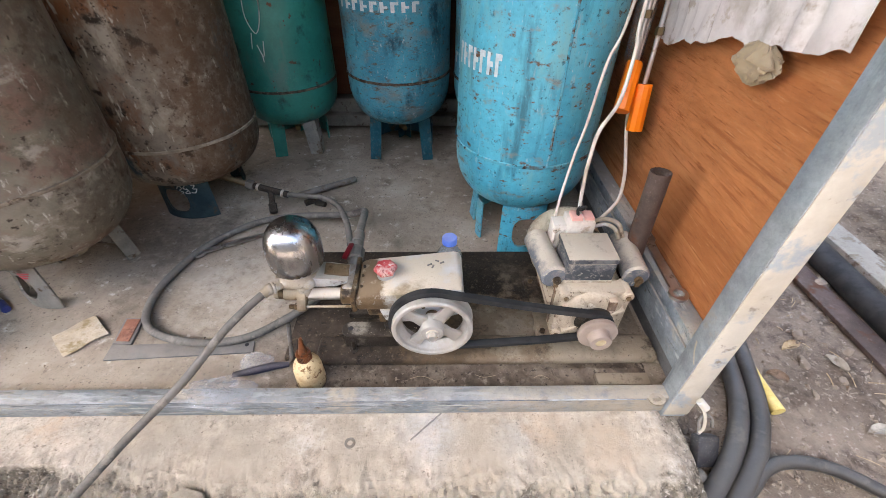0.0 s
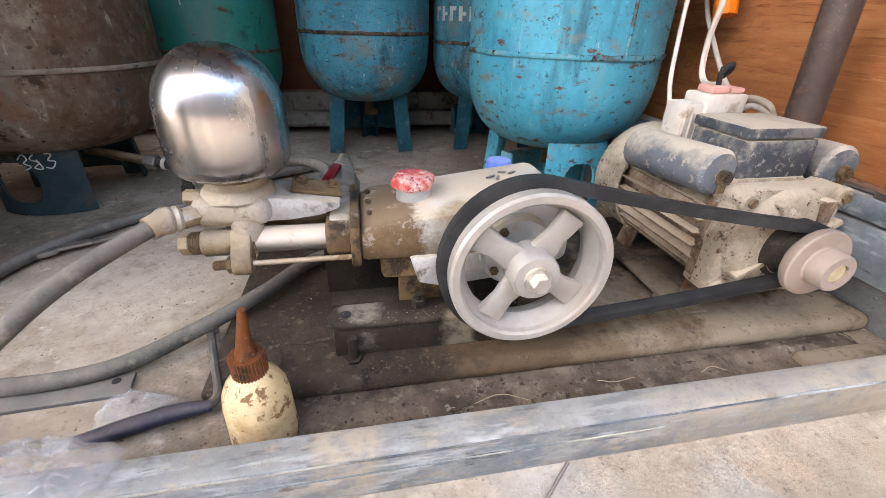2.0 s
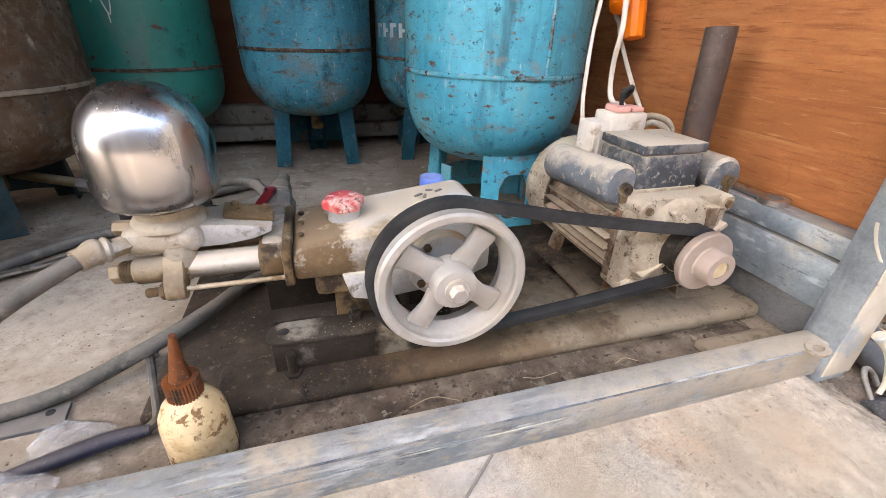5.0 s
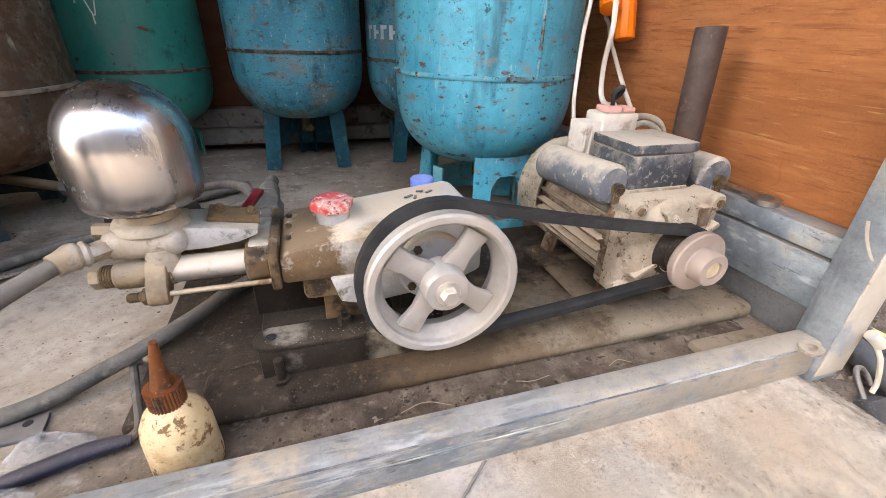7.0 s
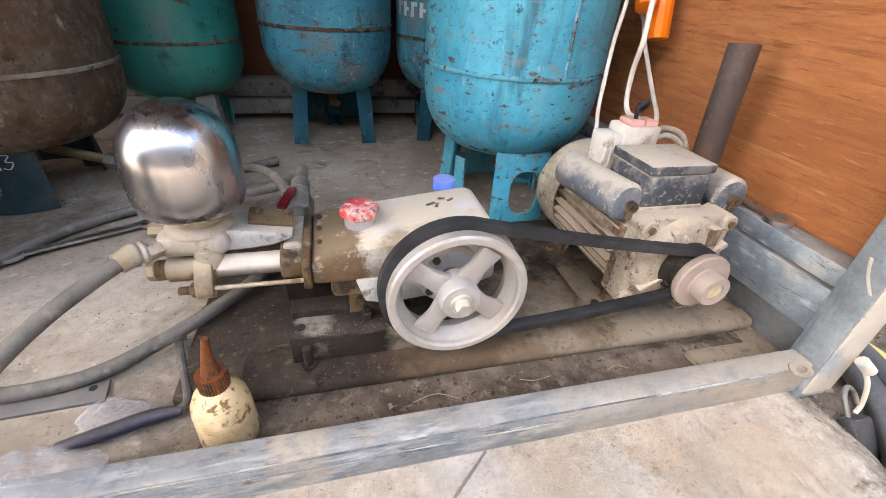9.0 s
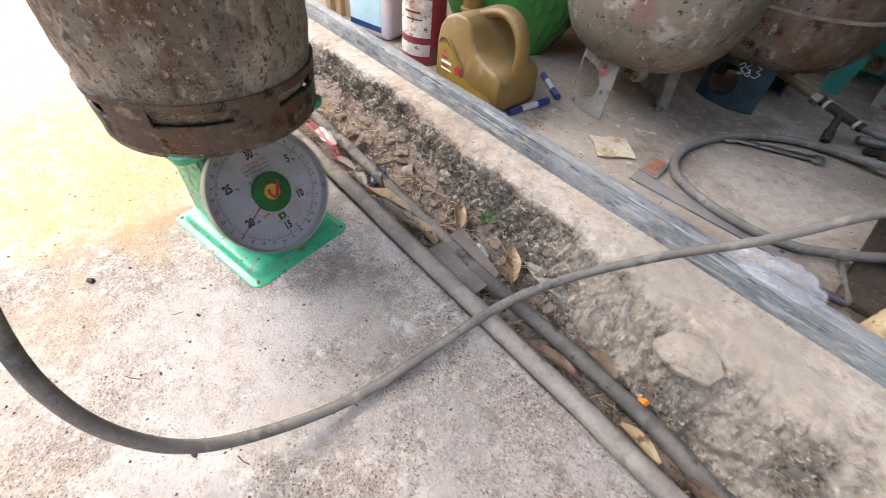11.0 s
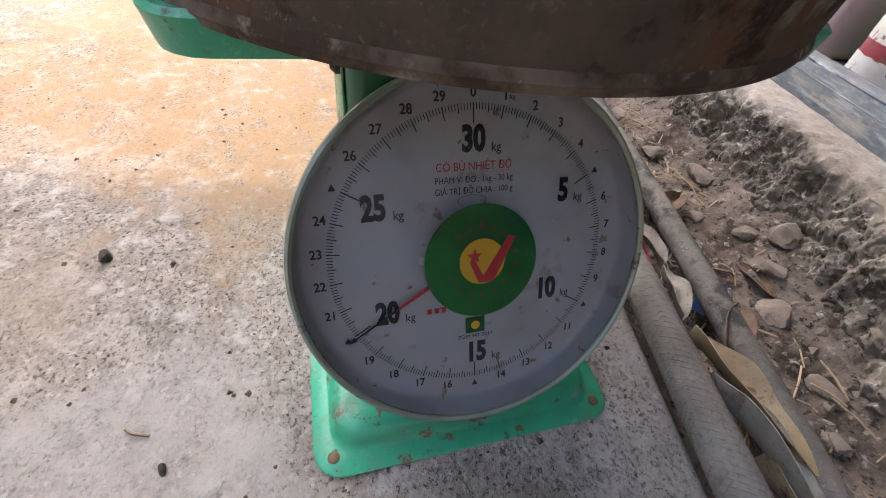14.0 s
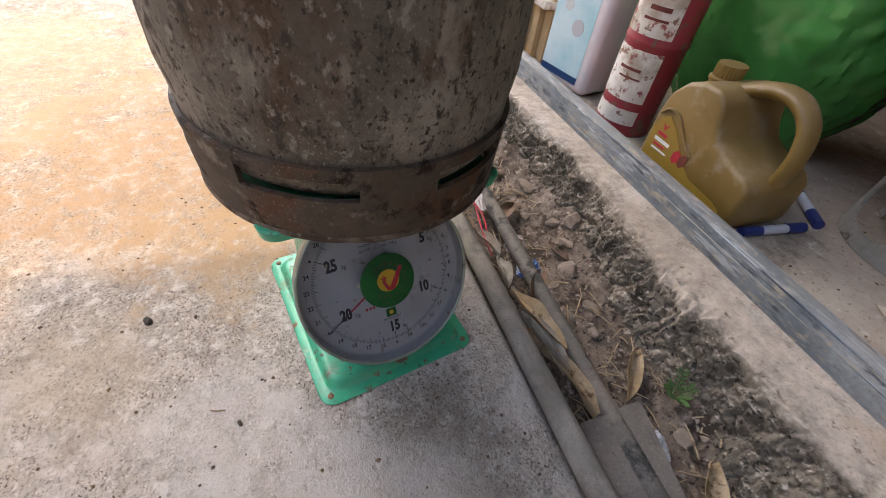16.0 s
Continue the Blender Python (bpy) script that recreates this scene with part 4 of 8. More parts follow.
def kerb_edge(x):
    wide = 0.395 + 0.012 * noise.noise((x * 3.1, 0, 0)) + 0.010 * noise.noise((x * 9, 4, 0)) + 0.006 * noise.noise((x * 31, 9, 0))
    return wide - 0.028 * smooth(-0.62, -0.25, x) + 0.012 * smooth(-0.9, -1.2, x) + 0.013 * smooth(-0.66, -0.86, x)


def kerb_height(x, y):
    e = kerb_edge(x)
    foot = e - 0.05 - 0.05 * smooth(-0.7, -0.35, x) - 0.012 * noise.noise((x * 7, 2, 5))
    t = smooth(foot, e + 0.006, y)
    broken = smooth(foot - 0.01, foot + 0.02, y) * smooth(e + 0.012, e - 0.012, y)
    z = -0.125 + 0.121 * t ** 0.85
    cut = max(0.0, 1 - abs(noise.noise((x * 15, y * 22, 12))) * 6) + 0.5 * max(0.0, 1 - abs(noise.noise((x * 40, y * 50, 31))) * 5)
    z += broken * (0.038 * ridge((x, y)) + 0.013 * noise.noise((x * 150, y * 150, 6)) - 0.018 * cut)
    z += 0.0012 * noise.noise((x * 30, y * 30, 2))
    return z - 0.16 * smooth(0.455, 0.50, x) - 0.02 * smooth(0.40, 0.47, x) * smooth(0.47, 0.36, y)


def kerb_surface():
    """The kerb as a profile from its level top over a worn edge down a broken face, roughened along its own normal."""
    rows = [(0, t) for t in np.linspace(0, 1, 26)] + [(1, t) for t in np.linspace(0.03, 1, 40)] + [(2, t) for t in (0.3, 0.65, 1.0)]
    vs = []
    xs = np.concatenate([np.linspace(-2.6, -1.45, 120), np.linspace(-1.4485, -0.2, 820), np.linspace(-0.1975, 0.5, 280)])
    nx = len(xs) - 1
    for x in map(float, xs):
        e = kerb_edge(x)
        run = 0.022 + 0.075 * smooth(-0.72, -0.38, x) + 0.02 * noise.noise((x * 5, 2, 5)) + 0.05 * smooth(-1.3, -1.7, x)
        drop = 0.16 * smooth(0.462, 0.50, x) + 0.02 * smooth(0.40, 0.47, x)
        for part_, t in rows:
            if part_ == 0:
                y, z, w = 0.54 + (e + 0.010 - 0.54) * t, -0.0005 - 0.003 * smooth(0.8, 1, t), smooth(0.72, 1.0, t) * 0.35
                n = Vector((0, 0, 1))
            elif part_ == 1:
                a = t * math.pi / 2
                y = e + 0.010 - (run + 0.010) * (0.25 * math.sin(a) + 0.75 * t)
                z = -0.0035 - 0.108 * (0.35 * (1 - math.cos(a)) + 0.65 * t)
                w = 0.35 + 0.65 * smooth(0, 0.25, t)
                n = Vector((0, -0.108, run + 0.02)).normalized().lerp(Vector((0, 0, 1)), 0.5 * (1 - t))
            else:
                y, z, w, n = e - run - 0.05 * t, -0.1115 - 0.015 * t, 0.4 * (1 - t), Vector((0, -0.3, 1)).normalized()
            p = Vector((x, y, z))
            rough_ = 0.55 * noise.noise(p * 16) + 0.40 * noise.noise(p * 38 + Vector((3, 1, 2))) + 0.28 * noise.noise(p * 85) + 0.18 * noise.noise(p * 180)
            cut = max(0.0, 1 - abs(noise.noise(p * 13 + Vector((0, 0, 9)))) * 7) + 0.6 * max(0.0, 1 - abs(noise.noise(p * 33 + Vector((5, 0, 0)))) * 6)
            chip = abs(noise.noise(p * 62 + Vector((1, 7, 3)))) + 0.5 * abs(noise.noise(p * 140 + Vector((2, 0, 5))))
            p = p + n * (w * (0.022 * rough_ - 0.008 * cut + 0.007 * (chip - 0.3) + 0.0030 * noise.noise(p * 340)) + 0.0008 * noise.noise(p * 40))
            if part_ == 0:
                p.z = min(p.z, 0.0004)
            vs.append((p.x, p.y, p.z - drop))
    k = len(rows)
    return Geo().add(vs, [(i * k + j, i * k + j + 1, (i + 1) * k + j + 1, (i + 1) * k + j) for i in range(nx) for j in range(k - 1)])


kerb = single("kerb", kerb_surface(), M_KERB, "worn concrete kerb with a broken mossy front face", "kerb", kind="structure", angle=35)

g = Geo().box((-3.2, 0.50, -0.12), (0.492, 1.80, 0.0))
single("floor", g, M_FLOOR, "dusty bare concrete floor slab inside the cage", "floor", kind="structure")


def yard_height(x, y):
    return -0.072 + 0.010 * ridge((x, y)) + 0.012 * smooth(0.6, 1.6, x) - 0.05 * smooth(0.58, 0.48, x)


sheet("yard", 0.47, 3.6, 0.10, 3.2, 0.015, 0.015, yard_height, M_GROUND, "gravelly trodden dirt beside the cage", "ground")

# ---- walls and roof ----
g = Geo().box((0.487, 0.505, 0.118), (0.497, 1.70, 2.425))
single("wall_east", g, M_PLY, "orange-brown plywood side wall with swirling grain", "wall", kind="structure")
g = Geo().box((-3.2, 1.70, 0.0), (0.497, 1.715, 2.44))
single("wall_north", g, M_PLYBACK, "red-brown plywood back wall, darkened for the deep shade behind the tanks", "wall", kind="structure")
# unseen end wall added to close the cage against light
g = Geo().box((-3.25, 0.50, 0.0), (-3.2, 1.80, 2.44))
single("wall_west", g, M_UNSEENWALL, "unseen dark wall added to close the cage's far end", "wall", kind="structure")
def roof_sheet(x0, x1, y0, y1, z):
    g = Geo()
    n = max(1, round((x1 - x0) / 0.19))
    w = (x1 - x0) / n
    for k in range(n):
        x = x0 + k * w
        row = [(0, 0), (w * 0.3, 0.035), (w * 0.65, 0.035), (w, 0)]
        g.add([(x + a, y, z + b + 0.02 * (y - y0)) for y in (y0, y1) for a, b in row], [(0, 1, 5, 4), (1, 2, 6, 5), (2, 3, 7, 6)])
    return g


# both sheets are unseen; their edges are placed to cast the road's shade line
single("ceiling", roof_sheet(-3.6, 1.6, -0.19, 2.2, 2.40), M_ROOF, "unseen grey corrugated roof over the cage, keeping the sun off", "roof", kind="structure")
single("ceiling", roof_sheet(-2.525, 1.6, -0.66, -0.19, 2.385), M_ROOF, "unseen grey corrugated eave, added for the shade edge on the road", "roof", kind="structure")

# ---- the steel cage ----
cage = thing("cage_sill", (0, 0.5, 0), "galvanised steel front sill tube with worn zinc and dust", "steel beam")
g = Geo().box((-3.1, 0.484, -0.002), (0.432, 0.511, 0.043), 0.003)
part("tube", g, M_GALV, cage)
g = Geo().box((-3.1, 0.4833, 0.0390), (0.392, 0.4852, 0.0410), 0.0006)
part("worn_edge", g, M_ZINC, cage, "scraped bright zinc along the top edge")
g = Geo().box((-3.1, 0.4832, 0.0252), (0.12, 0.4846, 0.0264), 0.0004)
part("seam_line", g, M_SEAM, cage, "thin pale weld seam")
g = Geo()
g.shell(lambda u, v: (0.408 + (0.0075 + 0.0065 * v) * math.cos(math.tau * u), 0.482 + (0.0045 + 0.0060 * v) * math.sin(math.tau * u), 0.0428 + 0.12 * (0.0045 + 0.0060 * v) * math.sin(math.tau * u)), 24, 2, 0.003, wrap=True)
part("hasp_plate", g, M_CASTDUST, cage, "bent steel hasp lug with an oval hole")

post = thing("cage_post", (0.45, 0.49, 0), "galvanised square corner post, dusty on the outer face", "steel post")
g = Geo().box((0.431, 0.4785, -0.01), (0.474, 0.514, 2.30), 0.002)
part("tube", g, M_GALV_UP, post)
g = Geo().box((0.4325, 0.4765, 0.0), (0.4755, 0.4790, 2.29), 0.001)
part("dusty_face", g, M_GALV_DUSTY, post, "cream dust and paint on the outer face")

line = [(0.5010, 0.1790), (0.4830, 0.1450)]
part("paint_smear", Geo().shell(lambda u, v: (0.4304, line[0][0] + (line[1][0] - line[0][0]) * v + (u - 0.5) * 0.0032 + 0.003 * math.sin(3.1 * v), line[0][1] + (line[1][1] - line[0][1]) * v), 3, 8, 0.0006), M_GALV_DUSTY, post, "pale smear of paint")

side = thing("cage_side_sill", (0.47, 1.0, 0), "stacked galvanised channel beams under the plywood wall", "steel beam")
g = Geo().box((0.450, 0.515, 0.058), (0.486, 1.66, 0.1180), 0.002)
part("lower_channel", g, M_GALV_SIDE, side)
g = Geo().box((0.4505, 0.515, 0.1215), (0.4865, 1.66, 0.1475), 0.002)
part("upper_channel", g, M_GALV_SIDE, side)
# darker steel colour here stands for the overhang's shade on the foot
g = Geo().box((0.4680, 0.515, 0.0), (0.486, 1.66, 0.0575), 0.002)
part("foot_channel", g, M_FLATBAR, side, "recessed foot channel, given a darker grey for the shade under the beam")
# black strip draws the shade in the gap between the channels
part("packing_or_shade_strip", Geo().box((0.466, 0.515, 0.1175), (0.485, 1.66, 0.1220), 0), M_RUBBER, side, "black strip drawn for the shaded gap between the channels")

rear = thing("cage_rear_sill", (-1, 1.65, 0), "grimy grey channel beam along the back wall", "steel beam")
g = Geo().box((-3.1, 1.640, 0.066), (0.45, 1.688, 0.118), 0.004)
part("upper_channel", g, M_LEGGREY, rear)
g = Geo().box((-3.1, 1.615, 0.022), (0.45, 1.688, 0.064), 0.004)
part("lower_channel", g, M_LEGGREY, rear)


# ---- the gas tanks, standing on their valve guards ----
def tank_body(c, r, seam, bottom, top=1.02):
    depth = seam - bottom
    prof = [(r * math.sin(a) ** 0.70, seam - depth * math.cos(a) ** 0.70 - 0.006) for a in np.linspace(0.0005, math.pi / 2 - 0.0005, 26)]
    prof += [(r, seam + 0.003), (r, top)]
    prof += [(r * math.cos(a), top + depth * math.sin(a)) for a in np.linspace(0.08, math.pi / 2 - 0.001, 12)]
    return Geo().lathe(prof, 56, Matrix.Translation((c[0], c[1], 0)))


def bead(c, r, z, seg=72):
    pts = [(c[0] + (r + 0.001) * math.cos(a), c[1] + (r + 0.001) * math.sin(a), z + 0.0012 * noise.noise((a * 9, z, c[0]))) for a in np.linspace(0, math.tau, seg, endpoint=False)]
    return Geo().sweep(pts, 1, closed=True, up=(0, 0, 1), shape=[(-0.003, -0.0042), (0.0016, -0.0032), (0.0027, 0), (0.0016, 0.0032), (-0.003, 0.0042)])


def angle_leg(c, a, r, top, width=0.050, splay=0.014):
    """A bent steel angle standing at bearing a."""
    g = Geo()
    ca, sa = math.cos(a), math.sin(a)

    def fold(u, v):
        s = (u - 0.5) * 2
        rr = r + splay * (1 - v) - 0.026 * abs(s)
        w = s * width * (0.55 + 0.1 * v)
        return (c[0] + rr * ca - w * sa, c[1] + rr * sa + w * ca, 0.002 + v * top)
    return g.shell(fold, 6, 6, 0.005)


def guard_plate(c, a, half, r, top, mid=0.55, wide=0.27):
    """A wide curved guard plate with a rounded window, at bearing a."""
    def fold(u, v):
        b = a + (u - 0.5) * 2 * half
        rr = r * (1 - 0.06 * (1 - v)) + 0.012 * (1 - v)
        return (c[0] + rr * math.cos(b), c[1] + rr * math.sin(b), 0.002 + v * top)
    def keep(u, v):
        return (abs(u - mid) / wide) ** 2.6 + (abs(v - 0.42) / 0.27) ** 2.6 > 1
    return Geo().shell(fold, 60, 50, 0.0045, keep)


def tank(c, r, seam, bottom, paint, legpaint, label, legs, plates, bands=(), group="gas tanks", seam_at=None, guard=None, leg_width=0.050, weld=M_WELD):
    t = thing("gas_tank", (c[0], c[1], 0), label, "gas tank", group)
    part("body", tank_body(c, r, seam, bottom), paint, t, angle=50)
    part("weld_seam", bead(c, r, seam), weld, t, "raised weld seam with rust")
    if seam_at is not None:
        pts = [(c[0] + (r + 0.001) * math.cos(seam_at), c[1] + (r + 0.001) * math.sin(seam_at), z) for z in np.linspace(seam, 1.0, 40)]
        pts = [(x + rough((z, 1, 0), 0.03, 0.001), y, z) for x, y, z in pts]
        part("vertical_weld", Geo().sweep(pts, 0.0026, 6), weld, t, "vertical weld bead")
    gr = guard or r * 0.70
    for a in legs:
        part("leg", angle_leg(c, radians(a), gr, bottom + 0.03, leg_width), legpaint, t)
    for a, half, *hole in plates:
        part("guard_plate", guard_plate(c, radians(a), radians(half), gr + 0.004, bottom + 0.035, *hole), legpaint, t)
    for a0, a1, z0, z1 in bands:
        def fold(u, v, a0=radians(a0), a1=radians(a1), z0=z0, z1=z1):
            b = a0 + (a1 - a0) * u
            return (c[0] + (gr - 0.008) * math.cos(b), c[1] + (gr - 0.008) * math.sin(b), z0 + (z1 - z0) * v)
        part("guard_band", Geo().shell(fold, 22, 3, 0.004), legpaint, t)
    g = Geo().rod((c[0], c[1], bottom - 0.045), (c[0], c[1], bottom + 0.01), 0.011, seg=14, bevel=0.002)
    valve = part("valve", g, M_BRASS, t, "dull brass bottom valve")
    g = Geo().rod((c[0], c[1], bottom - 0.03), (c[0] + 0.012, c[1] - 0.036, bottom - 0.032), 0.009, seg=6, bevel=0.001)
    part("outlet", g, M_BRASS, valve)
    return t


B6, B4, GR, B5, OL, RU = (0.238, 1.025), (-0.081, 1.466), (-0.452, 1.520), (0.249, 1.470), (-0.797, 0.841), (-0.640, 1.180)
blue_near = tank(B6, 0.157, 0.270, 0.122, M_BLUE, M_BLUE, "bright blue gas tank with rust scratches, standing on its valve guard", [150, 30], [(-88, 27)], [(20, 160, 0.02, 0.075), (-165, -150, 0.0, 0.11)], seam_at=radians(-82), weld=M_WELDBLUE)
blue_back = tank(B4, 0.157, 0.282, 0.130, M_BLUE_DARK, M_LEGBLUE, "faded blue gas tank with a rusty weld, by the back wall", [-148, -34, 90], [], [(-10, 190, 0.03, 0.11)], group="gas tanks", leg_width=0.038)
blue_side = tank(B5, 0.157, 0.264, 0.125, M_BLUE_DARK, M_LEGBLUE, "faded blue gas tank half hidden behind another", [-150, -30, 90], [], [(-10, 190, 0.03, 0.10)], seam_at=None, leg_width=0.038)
teal = tank(GR, 0.157, 0.236, 0.105, M_TEAL, M_TEAL, "teal-green gas tank with a rusty weld seam", [-118, -42, 90], [], [(0, 180, 0.02, 0.08)])
[c for c in teal.children if c.name.startswith("leg")][1].data.materials[0] = M_LEGGREY
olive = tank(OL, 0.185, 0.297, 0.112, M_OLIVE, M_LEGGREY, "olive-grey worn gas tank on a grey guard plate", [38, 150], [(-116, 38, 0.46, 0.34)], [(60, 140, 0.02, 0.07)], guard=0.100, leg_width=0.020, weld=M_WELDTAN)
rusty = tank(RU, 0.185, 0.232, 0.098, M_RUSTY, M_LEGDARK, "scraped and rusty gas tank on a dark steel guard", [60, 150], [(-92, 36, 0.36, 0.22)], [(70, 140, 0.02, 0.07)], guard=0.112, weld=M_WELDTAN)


def wrap_bar(c, r, a0, a1, z0, z1, mat, parent, name="stencil_bar"):
    def fold(u, v):
        b = a0 + (a1 - a0) * u
        return (c[0] + (r + 0.0012) * math.cos(b), c[1] + (r + 0.0012) * math.sin(b), z0 + (z1 - z0) * v)
    return part(name, Geo().shell(fold, 3, 2, 0.0006), mat, parent)


# unreadable worn stencils: plain bars in rows
def stencil(parent, c, r, a_from, a_to, z0, z1, n):
    step = (a_to - a_from) / n
    for k in range(n):
        a = a_from + step * k
        wrap_bar(c, r, a, a + step * 0.36, z0, z1, M_WHITEPRINT, parent)
        if k % 2 == 0:
            wrap_bar(c, r, a + step * 0.36, a + step * 0.72, z1 - (z1 - z0) * 0.28, z1, M_WHITEPRINT, parent)
        else:
            wrap_bar(c, r, a + step * 0.36, a + step * 0.72, z0 + (z1 - z0) * 0.38, z0 + (z1 - z0) * 0.62, M_WHITEPRINT, parent)


stencil(blue_near, B6, 0.157, radians(-168), radians(-122), 0.440, 0.480, 7)
stencil(blue_back, B4, 0.157, radians(-150), radians(-60), 0.462, 0.486, 9)
stencil(blue_side, B5, 0.157, radians(-168), radians(-118), 0.310, 0.340, 5)


# chalk strokes and worn print on the guards and the teal tank
def strokes(parent, c, r, lines, mat, wide=0.0012, name="chalk_stroke"):
    for line in lines:
        pts = [(c[0] + r * math.cos(radians(a)), c[1] + r * math.sin(radians(a)), z) for a, z in line]
        part(name, Geo().sweep(spline(pts, 5), wide, 5), mat, parent)


strokes(teal, GR, 0.1575, [[(-96, 0.50), (-98, 0.44), (-92, 0.40), (-86, 0.42), (-82, 0.47), (-84, 0.50)], [(-93, 0.37), (-89, 0.34), (-86, 0.38)], [(-99, 0.36), (-96, 0.40)], [(-90, 0.345), (-90, 0.325)]], M_CHALK, 0.0014)
strokes(rusty, RU, 0.1205, [[(-94, 0.098), (-90, 0.106), (-88, 0.098), (-91, 0.092), (-87, 0.086), (-92, 0.080)], [(-83, 0.106), (-86, 0.098), (-81, 0.092), (-85, 0.084), (-80, 0.082), (-82, 0.097)], [(-76, 0.106), (-72, 0.104), (-75, 0.095), (-71, 0.092), (-74, 0.082), (-78, 0.084)]], M_CHALK, 0.0010)
for k in range(3):
    wrap_bar(OL, 0.1078, radians(-98), radians(-86 - 2 * k), 0.102 - 0.006 * k, 0.1045 - 0.006 * k, M_REDPRINT, olive, "worn_red_bar")
way = Vector((-0.16, -0.97, 0.05)).to_track_quat("Z", "Y").to_matrix().to_4x4()
part("valve_cap", Geo().lathe([(0.0001, 0.0), (0.0165, 0.0), (0.0175, 0.004), (0.0172, 0.022), (0.0150, 0.026), (0.0115, 0.026), (0.0105, 0.017), (0.0001, 0.017)], 28, Matrix.Translation((-0.773, 0.852, 0.080)) @ way), M_CASTDUST, olive, "round dusty valve cap")

# unseen dark walls added to close the place and cut low sky light
single("wall_south", Geo().box((-14, -4.2, -0.15), (4.2, -4.0, 3.8)), M_UNSEENWALL, "unseen dark wall added in front to block low sky light", "wall", kind="structure")
single("wall_yard", Geo().box((4.0, -5.0, -0.15), (4.2, 8.0, 3.8)), M_UNSEENWALL, "unseen dark wall added beyond the yard to block sky light", "wall", kind="structure")


# ---- the base board and what is bolted to it ----
base = thing("machine_base", (0.1, 0.7, 0), "oil-soaked base board carrying pump and motor", "base board")
g = Geo().box((-0.262, 0.592, 0.0), (0.455, 0.905, 0.012), 0.003)
part("board", g, M_BOARD, base)
g = Geo().box((-0.20, 0.578, 0.0), (0.462, 0.640, 0.024), 0.011, seg=3)
part("rail", g, M_BOARD, base, "rounded dusty front rail")
g = Geo().box((0.33, 0.530, 0.0), (0.430, 0.556, 0.012), 0.004)
part("offcut", g, M_BOARD, base, "short dusty batten")

def dirt_height(x, y):
    """Loose oily dirt, thickest beside the board and thin towards its ends."""
    lump = 0.0035 + 0.0030 * noise.noise((x * 38, y * 38, 5)) + 0.0022 * noise.noise((x * 95, y * 95, 2)) + 0.0012 * noise.noise((x * 240, y * 240, 7))
    heap = 0.006 * smooth(0.20, 0.30, x) * smooth(0.43, 0.38, x) * math.exp(-((y - 0.566) / 0.007) ** 2)
    ends = smooth(-0.30, -0.16, x) * smooth(0.447, 0.425, x) * smooth(0.602, 0.585, y)
    return -0.003 + (lump + heap + 0.002) * ends


sheet("oily_dirt", -0.30, 0.447, 0.5115, 0.602, 0.0025, 0.0025, dirt_height, M_OILDIRT, "dark oily dirt caked between base board and sill", "dirt", "stuff")

for a, b, c in (((-0.02, 0.548), (0.005, 0.552), (0.030, 0.544)), ((0.105, 0.556), (0.120, 0.549), (0.143, 0.554)), ((0.215, 0.549), (0.228, 0.552), (0.243, 0.547))):
    g = Geo().sweep(spline([(*a, 0.006), (*b, 0.009), (*c, 0.006)], 6), 0.0004, 5)
    single("straw_bit", g, M_STRAW, "thin pale straw lying on the oily dirt", "straw", "straw bits")

# ---- the pump ----
pump = thing("liquid_pump", (-0.05, 0.65, 0), "dusty belt-driven pump with a polished steel dome", "pump")
# mounting bracket with a rounded lug and slotted feet
lug = [(-0.148 + 0.017 + 0.017 * math.cos(t), 0.623 + 0.017 * math.sin(t)) for t in np.linspace(math.pi / 2, math.pi * 1.5, 13)]
bracket = part("mounting_bracket", Geo().prism(lug + [(0.03, 0.606), (0.03, 0.640)], 0.006, Matrix.Translation((0, 0, 0.056)), 0.002), M_OILBLACK, pump, "oil-black steel bracket with a rounded lug")
for lo, hi in (((-0.143, 0.609, 0.018), (0.03, 0.618, 0.0565)), ((-0.150, 0.594, 0.0125), (0.045, 0.640, 0.0185)), ((-0.150, 0.69, 0.012), (0.045, 0.74, 0.027)), ((-0.155, 0.716, 0.026), (-0.040, 0.735, 0.105)), ((-0.078, 0.640, 0.056), (-0.030, 0.655, 0.106)), ((0.0, 0.641, 0.026), (0.05, 0.73, 0.098))):
    part("bracket_plate", Geo().box(lo, hi, 0.002), M_OILBLACK if lo[0] != -0.078 else M_OILCAST, bracket)
g = Geo().rod((-0.126, 0.603, 0.018), (-0.126, 0.603, 0.050), 0.0045, seg=12)
g.rod((-0.126, 0.603, 0.018), (-0.126, 0.603, 0.027), 0.009, seg=6)
part("bolt", g, M_OILBLACK, bracket)
g = Geo().rod((-0.060, 0.628, 0.060), (-0.060, 0.628, 0.071), 0.0075, seg=6, bevel=0.001).rod((-0.060, 0.628, 0.070), (-0.060, 0.628, 0.076), 0.004, seg=10)
part("bolt", g, M_OILBLACK, bracket)
# flat black disc paints the dark inside of the lug's hole
part("bolt_hole_disc", Geo().rod((-0.131, 0.623, 0.0618), (-0.131, 0.623, 0.0628), 0.005, seg=16), M_BLACK, bracket)
rnd = random.Random(3)
g = Geo()
for k in range(220):
    x, y = rnd.uniform(-0.155, 0.06), rnd.uniform(0.586, 0.625)
    z = 0.0625 if y > 0.607 and x > -0.14 else 0.019 if y > 0.594 and x > -0.15 else 0.0125
    q = rnd.choice((0.0005, 0.0007, 0.0010)) * (1.4 if x > -0.02 else 0.8)
    g.add([(x - q, y, z), (x + q, y - q * rnd.uniform(0.2, 1), z), (x + q * 0.3, y + q, z), (x, y, z + q * 0.8)], [(0, 1, 3), (1, 2, 3), (2, 0, 3)])
